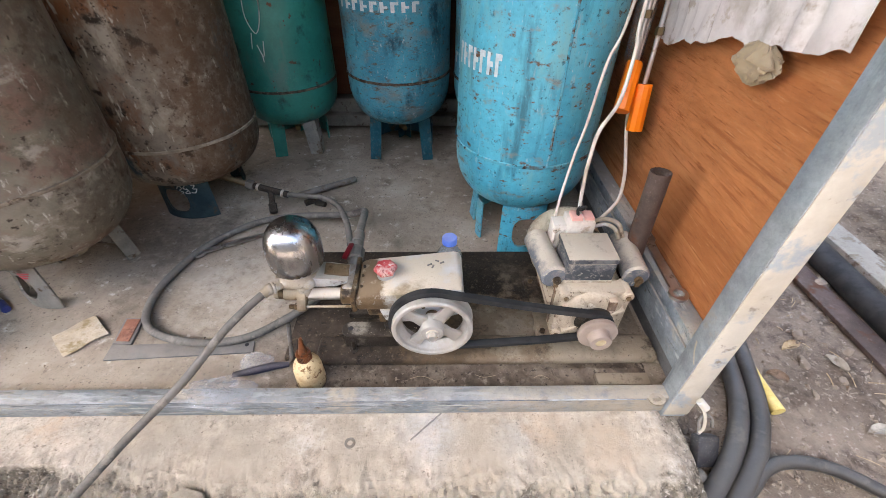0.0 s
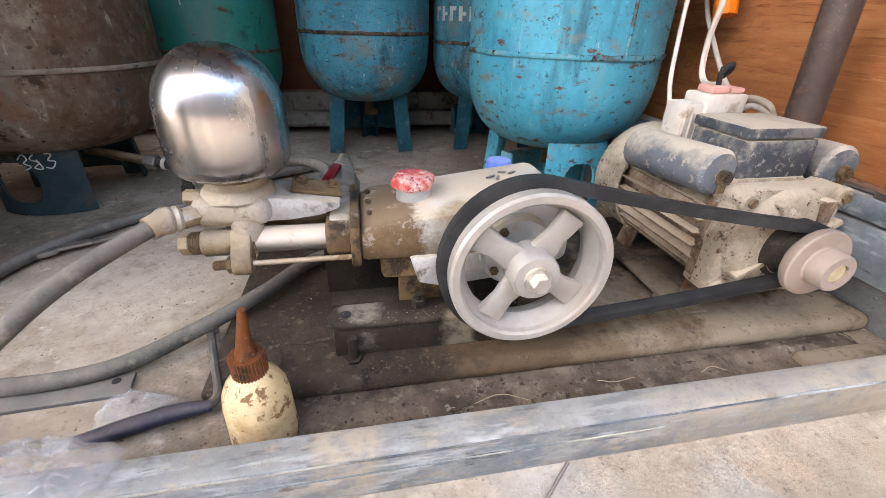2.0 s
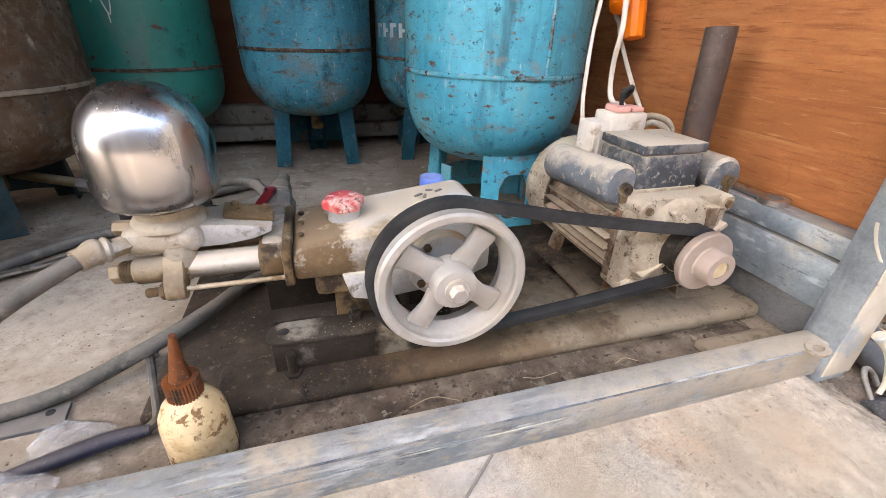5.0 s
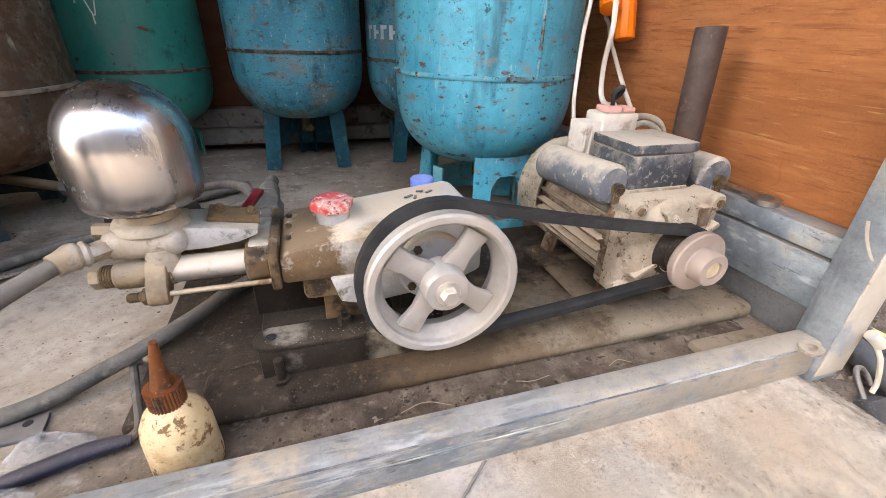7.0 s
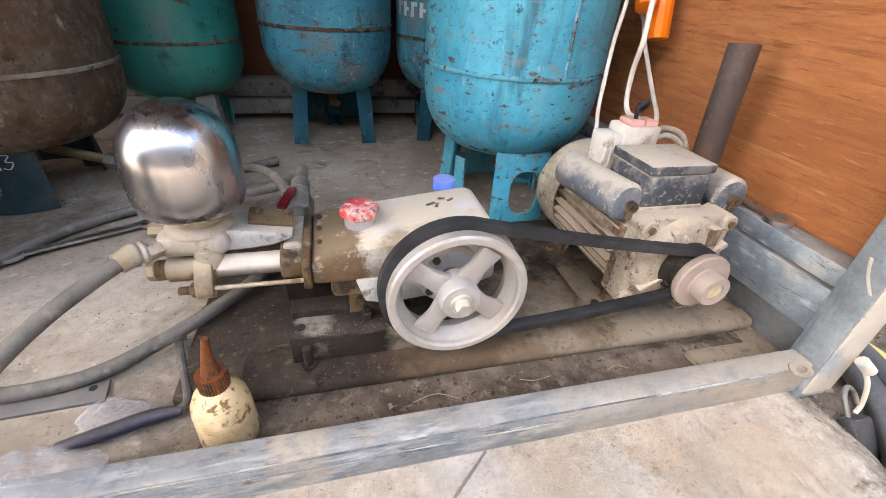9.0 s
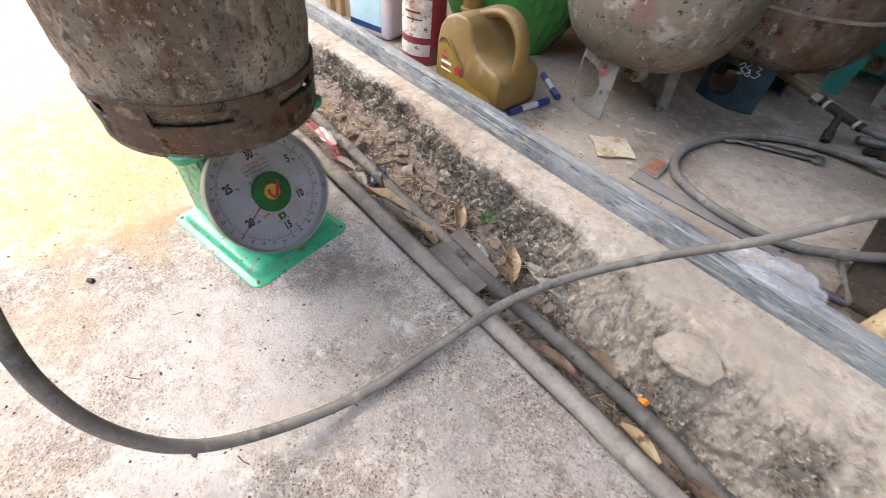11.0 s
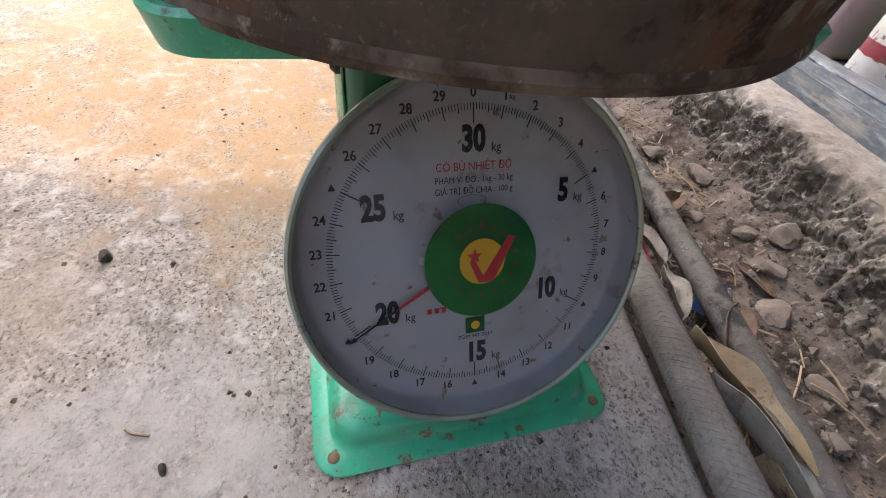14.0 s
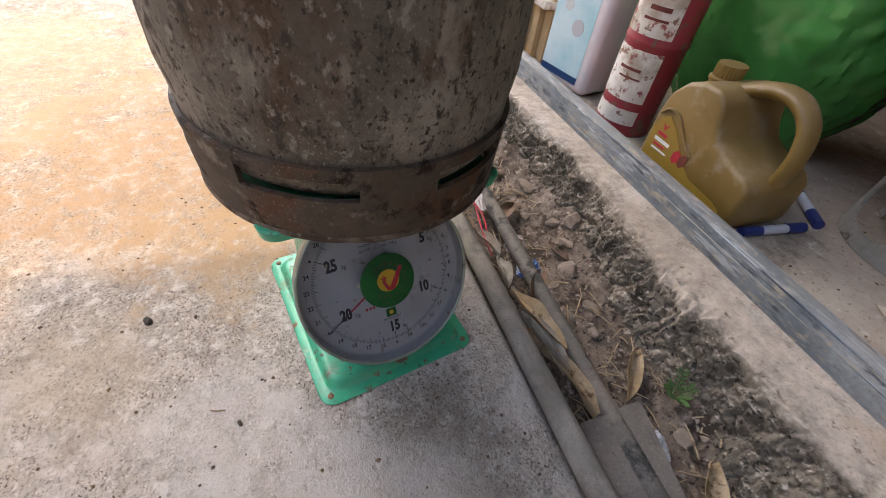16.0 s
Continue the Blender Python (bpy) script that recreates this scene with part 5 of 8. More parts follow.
tagged(part("caked_grit", g, M_CASTDUST, bracket, "pale crumbs caked in oil"), kind="stuff")

# crankcase: a wedge, deep at the wheel end
outline = [(-0.112, 0.123), (-0.112, 0.150), (-0.098, 0.157), (-0.030, 0.165), (0.066, 0.177), (0.078, 0.174), (0.081, 0.160), (0.081, 0.112), (0.060, 0.104), (-0.045, 0.108), (-0.050, 0.123)]
m = Matrix(((1, 0, 0, 0), (0, 0, -1, 0.718), (0, 1, 0, 0), (0, 0, 0, 1)))
g = Geo().prism(outline, 0.104, m, 0.006)
case = part("crankcase", g, surface("aluminium_case_with_oil_and_dust", (0.58, 0.60, 0.62), (0.52, 0.52, 0.50), 12, 0.36, 0.5, layers=[((0.50, 0.42, 0.31), 9, 0.66, 0.78, 0.9, 0), ((0.20, 0.145, 0.085), 40, 0.68, 0.76, 0.8, 0)], bump=0.3, dust=((0.56, 0.475, 0.36), 1.0), grit=(0.90, 1.07), specks=0.3, blots=[((-0.108, 0.622), 0.044, (0.145, 0.094, 0.050), 2.6), ((-0.108, 0.690), 0.046, (0.21, 0.150, 0.090), 2.0), ((-0.095, 0.650), 0.036, (0.19, 0.130, 0.075), 1.8), ((-0.020, 0.617), 0.030, (0.30, 0.235, 0.155), 1.0)]), pump, "bare aluminium crankcase, oil-soaked at one end and dusty on top")
g = Geo().box((-0.120, 0.613, 0.1195), (-0.1115, 0.722, 0.1575), 0.0025)
part("oily_flange", g, M_OILCAST, pump, "oil-caked brown flange")
g = Geo().box((-0.095, 0.622, 0.098), (0.060, 0.705, 0.124), 0.006)
part("sump", g, M_OILCAST, pump)
part("cast_tongue", Geo().prism([(-0.070, 0.126), (-0.062, 0.098), (-0.040, 0.092), (0.02, 0.098), (0.03, 0.126)], 0.012, Matrix(((1, 0, 0, 0), (0, 0, -1, 0.624), (0, 1, 0, 0), (0, 0, 0, 1))), 0.003), M_CASTALU, pump, "bare aluminium web below the case")
for y in (0.642, 0.669, 0.694):
    part("screw", Geo().rod((-0.103, y, 0.156), (-0.103, y, 0.1595), 0.0030, seg=6, bevel=0.0005), M_OILCAST, pump)
# filler cap
g = Geo().rod((-0.060, 0.668, 0.160), (-0.060, 0.668, 0.1725), 0.0165, seg=28)
neck = part("filler_neck", g, M_CASTALU, pump)
g = Geo().lathe([(0.0205, 0), (0.0215, 0.002), (0.0215, 0.008), (0.018, 0.0105), (0.0165, 0.0105), (0.0155, 0.0092), (0.002, 0.0092), (0.0018, 0.0108), (0.0001, 0.0108)], 6, pose(-0.060, 0.668, 0.1720, 0, 0, 12))
cap = part("filler_cap", g, M_RED, pump, "red hexagonal plastic filler cap", angle=25)
g = Geo().lathe([(0.0145, 0), (0.0158, 0.0012), (0.0158, 0.002), (0.0145, 0.0024)], 28, pose(-0.060, 0.668, 0.1815))
part("cap_ring", g, M_RED, cap)
# faint marks on the lid of the case
for x, y, ang, s in ((0.020, 0.682, 20, 0.010), (0.026, 0.676, 70, 0.008), (0.034, 0.690, -30, 0.008), (0.043, 0.684, 25, 0.008)):
    m = Matrix.Translation((x, y, 0.1725 + (x - 0.02) * 0.13)) @ pose(0, 0, 0, 0, -7, ang)
    part("grease_mark", Geo().box((-s / 2, -0.0016, 0), (s / 2, 0.0016, 0.0012), 0.0003, m), M_FLATBAR, case)

# plunger, cross head and tie rods
AY, AZ = 0.644, 0.1365
g = Geo().rod((-0.203, AY, AZ), (-0.132, AY, AZ), 0.0112, seg=28)
part("plunger", g, M_BRIGHT, pump, "satin steel plunger tube, dusty on top")
g = Geo().rod((-0.206, AY, AZ), (-0.200, AY, AZ), 0.0128, seg=24, bevel=0.001)
part("collar", g, M_OILCAST, pump)
m = Matrix(((0, 0, 1, -0.1415), (1, 0, 0, 0), (0, 1, 0, 0), (0, 0, 0, 1)))
g = Geo().prism([(0.625, 0.130), (0.628, 0.146), (0.640, 0.1535), (0.690, 0.1535), (0.700, 0.146), (0.700, 0.126), (0.640, 0.121), (0.630, 0.123)], 0.024, m, 0.004)
part("gland", g, M_OILCAST, pump, "oil-stained gland casting")
part("dusty_gland_top", Geo().box((-0.138, 0.640, 0.150), (-0.1195, 0.704, 0.1555), 0.0025), M_CASTDUST, pump, "dust-covered top of the gland")
for y, z, r in ((0.6235, 0.1246, 0.0024), (0.672, 0.143, 0.006)):
    part("tie_rod", Geo().rod((-0.232, y, z), (-0.112, y, z), r, seg=14), M_DULLROD if r < 0.005 else M_BRASSCAST, pump)
# cross head: a round body with a lobe round the tie rod
head = [(AY + 0.0185 * math.cos(t), AZ + 0.0165 * math.sin(t)) for t in np.linspace(radians(-50), radians(168), 18)]
head += [(AY - 0.0225, AZ + 0.0005), (AY - 0.0265, AZ - 0.007)]
head += [(0.6232 + 0.0082 * math.cos(t), 0.1238 + 0.0085 * math.sin(t)) for t in np.linspace(radians(190), radians(320), 9)]
head += [(AY - 0.006, AZ - 0.0115), (AY + 0.004, AZ - 0.0165)]
m = Matrix(((0, 0, 1, -0.2185), (1, 0, 0, 0), (0, 1, 0, 0), (0, 0, 0, 1)))
part("cross_head", Geo().prism(head, 0.0165, m, 0.0022), M_BRASSCAST, pump, "dusty yellow-brown cross head with a lobe for the tie rod")
g = Geo().rod((-0.2445, AY, AZ), (-0.216, AY, AZ), 0.0122, seg=24, bevel=0.002)
part("end_boss", g, M_BRASSCAST, pump)
g = Geo()
for k in range(5):
    g.rod((-0.2530 + k * 0.0020, AY, AZ), (-0.2518 + k * 0.0020, AY, AZ), 0.0100, seg=18)
g.rod((-0.254, AY, AZ), (-0.243, AY, AZ), 0.0090, seg=18)
part("threaded_plug", g, M_OILCAST, pump)
part("plug_head", Geo().rod((-0.2625, AY, AZ), (-0.2535, AY, AZ), 0.0098, seg=6, bevel=0.0015), M_BRASSCAST, pump)
g = Geo().rod((-0.2335, 0.6235, 0.1246), (-0.218, 0.6235, 0.1246), 0.0034, seg=10)
for k in range(5):
    g.rod((-0.2325 + k * 0.002, 0.6235, 0.1246), (-0.2313 + k * 0.002, 0.6235, 0.1246), 0.0042, seg=12)
g.rod((-0.2225, 0.6235, 0.1246), (-0.2178, 0.6235, 0.1246), 0.0075, seg=6, bevel=0.001)
part("tie_nut", g, M_OILCAST, pump)
# manifold under the dome: a round body with a bare arm
g = Geo().box((-0.2465, 0.633, 0.1525), (-0.184, 0.694, 0.1785), 0.0105, seg=4)
g.lathe([(0.0300, 0.0), (0.0295, 0.004), (0.0270, 0.0075), (0.0245, 0.009), (0.0235, 0.015)], 32, Matrix.Translation((-0.212, 0.660, 0.1745)))
g.rod((-0.206, AY, 0.140), (-0.206, AY, 0.160), 0.013, seg=18)
part("manifold", g, M_CASTDUST, pump, "dust-caked cast manifold")
m = Matrix(((1, 0, 0, 0), (0, 0, -1, 0.690), (0, 1, 0, 0), (0, 0, 0, 1)))
g = Geo().prism([(-0.205, 0.1530), (-0.170, 0.1535), (-0.145, 0.1565), (-0.128, 0.1625), (-0.127, 0.1675), (-0.160, 0.1730), (-0.205, 0.1765)], 0.046, m, 0.0018)
part("manifold_arm", g, M_CASTALU, pump, "rough bare aluminium arm of the manifold")
g = Geo()
for k in range(4):
    g.rod((-0.212, 0.659, 0.188 + k * 0.0026), (-0.212, 0.659, 0.1898 + k * 0.0026), 0.0225, seg=32)
g.rod((-0.212, 0.659, 0.184), (-0.212, 0.659, 0.199), 0.0212, seg=32)
part("dome_neck", g, M_BRASSCAST, pump, "threaded neck under the dome")
prof = [(0.020, 0.0), (0.0345, 0.0), (0.0405, 0.0014), (0.0440, 0.0048), (0.0460, 0.0105), (0.0470, 0.020), (0.0474, 0.034), (0.0470, 0.046)]
prof += [(0.0470 * math.cos(a) ** 0.92, 0.046 + 0.0505 * math.sin(a)) for a in np.linspace(0.10, math.pi / 2 - 0.0001, 22)]
g = Geo().lathe(prof, 72, Matrix.Translation((-0.2105, 0.659, 0.196)))
part("pressure_dome", g, M_CHROME, pump, "polished steel pressure dome", angle=60)
# clamp plate with two bolts
m = frame_of((-0.148, 0.668, 0.1735), (0.040, 0.004, -0.0095), (0.0, 1, 0.12))
part("clamp_plate", Geo().box((-0.0215, -0.0125, -0.001), (0.0215, 0.0125, 0.003), 0.0008, m), M_OILCAST, pump, "grimy rectangular clamp plate")
for dx in (-0.0125, 0.0135):
    p0 = Vector((dx, 0.004, 0.003))
    g = Geo().rod(m @ p0, m @ (p0 + Vector((0, 0, 0.0012))), 0.0055, seg=16).rod(m @ p0, m @ (p0 + Vector((0, 0, 0.0050))), 0.0036, seg=6, bevel=0.0005)
    part("clamp_bolt", g, M_OILCAST, pump)
# hose nipple and small plugs
g = Geo().rod((-0.2525, 0.630, 0.165), (-0.238, 0.6405, 0.1663), 0.0080, seg=6, bevel=0.001)
part("hose_nut", g, M_BRASSCAST, pump)
g = Geo().rod((-0.2535, 0.655, 0.1745), (-0.240, 0.655, 0.1735), 0.0068, seg=6, bevel=0.0008)
part("side_plug", g, M_BRASSCAST, pump)
g = Geo().rod((-0.256, 0.694, 0.190), (-0.225, 0.676, 0.184), 0.0062, seg=12, bevel=0.001).rod((-0.258, 0.695, 0.1905), (-0.250, 0.6905, 0.1888), 0.0078, seg=6, bevel=0.001)
part("relief_plug", g, M_BRASSCAST, pump)
# ball valve on the suction side
g = Geo().rod((-0.128, 0.700, 0.142), (-0.128, 0.775, 0.150), 0.0125, seg=14, bevel=0.002)
g.rod((-0.128, 0.725, 0.144), (-0.128, 0.757, 0.148), 0.0175, seg=8, bevel=0.003)
valve = part("ball_valve", g, M_HOSE, pump, "grimy ball valve with a red lever")
m = frame_of((-0.1335, 0.745, 0.169), (-0.010, -0.036, -0.005), (1, 0, 0))
part("lever", Geo().box((-0.002, -0.005, -0.0025), (0.038, 0.005, 0.0025), 0.001, m), plain("dark_red_sleeve", (0.15, 0.008, 0.014), 0.35), valve, "dark red lever sleeve")
part("lever_pivot", Geo().rod((-0.136, 0.748, 0.150), (-0.136, 0.748, 0.170), 0.006, seg=6), M_STEEL, valve)

# flywheel: rim, web with four spokes, hub
WX, WZ, WR = 0.025, 0.131, 0.0695
axis = Matrix.Translation((WX, 0.562, WZ)) @ Matrix.Rotation(radians(-90), 4, "X")
wheel = part("flywheel", Geo().lathe([(WR - 0.010, 0.006), (WR - 0.0095, 0.001), (WR - 0.0075, -0.001), (WR - 0.0022, -0.001), (WR, 0.0012), (WR, 0.011), (WR - 0.003, 0.0135), (WR - 0.0055, 0.018), (WR - 0.003, 0.024), (WR + 0.001, 0.0265), (WR + 0.001, 0.0305), (WR - 0.002, 0.032), (WR - 0.014, 0.032), (WR - 0.017, 0.020), (WR - 0.010, 0.006)], 80, axis, cap=False), M_WHEEL, pump, "pale dusty spoked belt wheel at rest")
g = Geo().lathe([(0.006, -0.007), (0.0185, -0.007), (0.0205, -0.004), (0.0205, 0.022), (0.006, 0.024)], 28, axis)
part("hub", g, M_WHEEL, wheel)
for k in range(4):
    m = axis @ Matrix.Rotation(radians(35 + 90 * k), 4, "Z")
    g = Geo().prism([(0.016, -0.013), (0.034, -0.0095), (0.056, -0.0125), (0.056, 0.0125), (0.034, 0.0095), (0.016, 0.013)], 0.009, m @ Matrix.Translation((0, 0, 0.008)), 0.003)
    part("spoke", g, M_WHEEL, wheel)
g = Geo().lathe([(0.011, -0.010), (0.011, -0.006)], 24, axis).lathe([(0.0068, -0.0185), (0.0078, -0.0175), (0.0078, -0.009)], 6, axis)
part("hub_bolt", g, M_BRIGHT, wheel, "hexagonal hub bolt and washer")
part("crankshaft", Geo().rod((WX, 0.575, WZ), (WX, 0.62, WZ), 0.012, seg=18), M_OILCAST, pump)
g = Geo().rod((WX, 0.598, WZ), (WX, 0.612, WZ), 0.034, seg=32, bevel=0.003)
part("bearing_cover", g, M_ALU, pump)
for k in range(4):
    a = math.tau * (k + 0.4) / 4
    part("cover_screw", Geo().rod((WX + 0.027 * math.cos(a), 0.595, WZ + 0.027 * math.sin(a)), (WX + 0.027 * math.cos(a), 0.599, WZ + 0.027 * math.sin(a)), 0.0042, seg=6), M_OILCAST, pump)

# ---- drive belt ----
PX, PZ, PR = 0.312, 0.116, 0.029


def belt_line(n=30):
    d = Vector((PX - WX, PZ - WZ))
    r1, r2 = WR + 0.002, PR
    base_a = math.atan2(d.y, d.x)
    off = math.acos((r1 - r2) / d.length)
    pts = []
    for k in range(n + 1):
        a = base_a + off + (math.tau - 2 * off) * k / n
        pts.append((WX + r1 * math.cos(a), WZ + r1 * math.sin(a)))
    for k in range(n + 1):
        a = base_a - off + 2 * off * k / n
        pts.append((PX + r2 * math.cos(a), PZ + r2 * math.sin(a)))
    return [(x, 0.583, z) for x, z in pts]


line = []
raw = belt_line()
for i, p in enumerate(raw):
    q = raw[(i + 1) % len(raw)]
    n = 12 if (Vector(q) - Vector(p)).length > 0.05 else 1
    for k in range(n):
        t = k / n
        sag = 0.003 * math.sin(math.pi * t) if n > 1 else 0
        line.append((p[0] + (q[0] - p[0]) * t, p[1], p[2] + (q[2] - p[2]) * t - sag))
g = Geo().sweep(line, 1, closed=True, up=(0, 1, 0), shape=[(-0.0045, -0.0055), (0.0045, -0.0068), (0.0052, -0.005), (0.0052, 0.005), (0.0045, 0.0068), (-0.0045, 0.0055)])
single("drive_belt", g, M_RUBBER, "black rubber drive belt round wheel and pulley", "belt")

# ---- the electric motor ----
motor = thing("electric_motor", (0.312, 0.70, 0), "dust-caked single-phase electric motor with two capacitors", "motor")
MX, MZ, MR = 0.312, 0.114, 0.066
ax = Matrix.Translation((MX, 0, MZ)) @ Matrix.Rotation(radians(-90), 4, "X")
g = Geo().lathe([(MR - 0.006, 0.638), (MR - 0.006, 0.80)], 40, ax)
body = part("stator_body", g, M_DUSTBELT, motor)
for k in range(9):
    for sgn in (-1, 1):
        a = radians(-62 + k * 12.5)
        dx, dz = math.cos(a) * sgn, math.sin(a)
        m = frame_of((MX + dx * (MR - 0.010), 0.64, MZ + dz * (MR - 0.010)), (dx, 0, dz), (0, 1, 0))
        part("cooling_fin", Geo().box((0, 0, -0.0014), (0.017, 0.152, 0.0014), 0.0007, m, seg=1), M_DUSTBELT, motor)
# cast end shield: a square flange with four bolt lugs and a domed face
sq = [(0.050, 0.062), (0.064, 0.048), (0.064, -0.048), (0.050, -0.062), (-0.050, -0.062), (-0.064, -0.048), (-0.064, 0.048), (-0.050, 0.062)]
mf = Matrix(((1, 0, 0, MX), (0, 0, -1, 0.640), (0, 1, 0, MZ - 0.002), (0, 0, 0, 1)))
shield = part("end_shield", Geo().prism(sq, 0.030, mf, 0.004), M_SHIELD, motor, "dust-mottled cast end shield with square flange")
g = Geo().lathe([(0.022, 0.5895), (0.0265, 0.5905), (0.028, 0.594), (0.038, 0.5950), (0.050, 0.5975), (0.0575, 0.6025), (0.0605, 0.6095), (0.0610, 0.614)], 40, ax)
part("domed_face", g, M_SHIELD, shield)
part("rusty_edge", Geo().box((MX - 0.0650, 0.632, MZ - 0.048), (MX - 0.0630, 0.643, MZ + 0.040), 0.0006), M_DUSTBELT, shield, "rusty flange edge")
for sx, sz in ((-1, -1), (1, -1), (1, 1), (-1, 1)):
    g = Geo().rod((MX + sx * 0.0545, 0.604, MZ + sz * 0.0495), (MX + sx * 0.0545, 0.645, MZ + sz * 0.0495), 0.0105, seg=18, bevel=0.002)
    part("bolt_lug", g, M_SHIELD, shield)
    g = Geo().rod((MX + sx * 0.0545, 0.6005, MZ + sz * 0.0495), (MX + sx * 0.0545, 0.605, MZ + sz * 0.0495), 0.0048, seg=6, bevel=0.0006)
    part("lug_bolt", g, M_OILCAST, shield)
for k in range(4):
    m2 = Matrix.Translation((MX, 0.5955, MZ)) @ Matrix.Rotation(-radians(30 + 90 * k), 4, "Y")
    part("rib", Geo().box((0.024, -0.004, -0.003), (0.058, 0.010, 0.003), 0.002, m2), M_SHIELD, shield)
part("raised_pad", Geo().box((0.330, 0.5925, 0.142), (0.345, 0.606, 0.166), 0.002), M_DUSTBELT, shield, "rusty raised pad")
g = Geo().lathe([(0.0005, 0.862), (0.050, 0.862), (0.068, 0.856), (0.0755, 0.846), (0.077, 0.832), (0.077, 0.785), (0.0745, 0.785), (0.0745, 0.83)], 44, ax, cap=False)
part("fan_cover", g, M_SHIELD, motor, "rounded pressed fan cover under dust")
for sgn in (-1, 1):
    g = Geo().box((MX + sgn * 0.060 - 0.018, 0.616, 0.0235), (MX + sgn * 0.060 + 0.018, 0.80, 0.0275), 0.0012)
    foot = part("foot_flange", g, M_BOARD, motor, "oily dusty pressed steel foot")
    for y in (0.640, 0.780):
        m2 = frame_of((MX + sgn * 0.049, y, 0.026), (sgn * -0.25, 0, 1), (0, 1, 0))
        part("foot_gusset", Geo().box((0, -0.016, -0.0015), (0.048, 0.016, 0.0015), 0.0006, m2), M_DUSTBELT, foot)
        part("foot_bolt", Geo().rod((MX + sgn * 0.067, y, 0.027), (MX + sgn * 0.067, y, 0.033), 0.006, seg=6, bevel=0.0006), M_OILCAST, foot)
for y in (0.632, 0.765):
    part("packing_or_shade_strip", Geo().box((MX - 0.080, y, 0.0115), (MX + 0.080, y + 0.03, 0.0237), 0.002), M_BOARD, motor)
# capacitors
for x0, x1, z0, z1, yb in ((0.240, 0.228, 0.184, 0.180, 0.752), (0.385, 0.392, 0.184, 0.182, 0.745)):
    g = Geo().rod((x0, 0.634, z0), (x1, yb, z1), 0.0235, seg=30, bevel=0.004)
    can = part("capacitor", g, M_CAP, motor, "grey capacitor can with dust on top")
    g = Geo().rod((x0 + 0.004, 0.627, z0 - 0.004), (x0 + 0.004, 0.636, z0 - 0.004), 0.0075, seg=14, bevel=0.001)
    g.rod((x0 + 0.004, 0.6245, z0 - 0.004), (x0 + 0.004, 0.630, z0 - 0.004), 0.0040, seg=6)
    part("terminal", g, M_OILCAST, can)
    g = Geo().box((x0 + 0.004 - 0.0045, 0.6295, z0 - 0.020), (x0 + 0.004 + 0.0045, 0.6325, z0 - 0.008), 0.001)
    part("strap", g, M_OILCAST, can)
# terminal box with lid, saddle under it
g = Geo().box((0.255, 0.632, 0.160), (0.345, 0.712, 0.178), 0.004)
part("saddle", g, M_SHIELD, motor)
g = Geo().box((0.2575, 0.6335, 0.176), (0.3435, 0.7065, 0.2155), 0.004)
tbox = part("terminal_box", g, M_BOX, motor, "black terminal box with a dusty lid")
g = Geo().box((0.2565, 0.6325, 0.2165), (0.3445, 0.7075, 0.2275), 0.002)
part("lid", g, M_BOX, tbox)
# white switch and connector block
g = Geo().box((0.248, 0.716, 0.178), (0.272, 0.748, 0.236), 0.002).box((0.272, 0.712, 0.205), (0.322, 0.752, 0.246), 0.003)
sw = part("switch_block", g, M_WHITEPL, motor, "grimy white switch block with loose wires")
g = Geo().box((0.278, 0.716, 0.246), (0.298, 0.742, 0.254), 0.002).box((0.302, 0.718, 0.246), (0.320, 0.744, 0.252), 0.002)
part("terminal_cover", g, M_PINK, sw, "faded pink terminal cover")
g = Geo()
for k in range(3):
    g.rod((0.252 + 0.008 * k, 0.7155, 0.19), (0.252 + 0.008 * k, 0.7155, 0.226), 0.0022, seg=6)
part("louvre", g, M_WHITEPL, sw)
g = Geo().sweep(spline([(0.290, 0.726, 0.254), (0.286, 0.722, 0.268), (0.294, 0.720, 0.276), (0.300, 0.726, 0.270), (0.294, 0.730, 0.262), (0.288, 0.724, 0.272)], 8), 0.0028, 8)
part("taped_joint", g, M_RUBBER, sw, "black insulating-tape joint")
g = Geo().sweep(spline([(0.318, 0.735, 0.228), (0.345, 0.735, 0.238), (0.372, 0.730, 0.230), (0.384, 0.722, 0.205)], 8), 0.0042, 10)
g.sweep(spline([(0.318, 0.728, 0.222), (0.345, 0.728, 0.231), (0.366, 0.724, 0.222), (0.376, 0.718, 0.203)], 8), 0.0038, 10)
part("capacitor_lead", g, M_CASTDUST, motor)
# V pulley on the shaft
axp = Matrix.Translation((PX, 0.543, PZ)) @ Matrix.Rotation(radians(-90), 4, "X")
g = Geo().lathe([(0.0098, 0.006), (0.0098, 0.0005), (0.0175, 0.0005), (0.0186, 0.002), (0.0186, 0.0165), (0.0200, 0.0180), (0.0325, 0.0185), (0.0342, 0.020), (0.0342, 0.0265), (0.0325, 0.029), (0.0225, 0.036)], 56, axp, cap=False)
pul = part("pulley", g, surface("brown_grey_pulley_iron", (0.29, 0.225, 0.185), (0.35, 0.28, 0.235), 16, 0.6, 0.15, bump=0.12, grit=(0.96, 1.04)), motor, "worn brown-grey V pulley")
part("shaft_end", Geo().rod((PX, 0.5455, PZ), (PX, 0.61, PZ), 0.0097, seg=24, bevel=0.0008), surface("cream_shaft_end", (0.52, 0.43, 0.27), (0.44, 0.34, 0.2), 40, 0.7, bump=0.2), pul)
part("rear_flange", Geo().lathe([(0.0225, 0.036), (0.0225, 0.044), (0.0325, 0.051), (0.0340, 0.0525), (0.0340, 0.0575), (0.012, 0.0575)], 56, axp, cap=False), M_OILBLACK, pul, "black belt groove and rear flange")


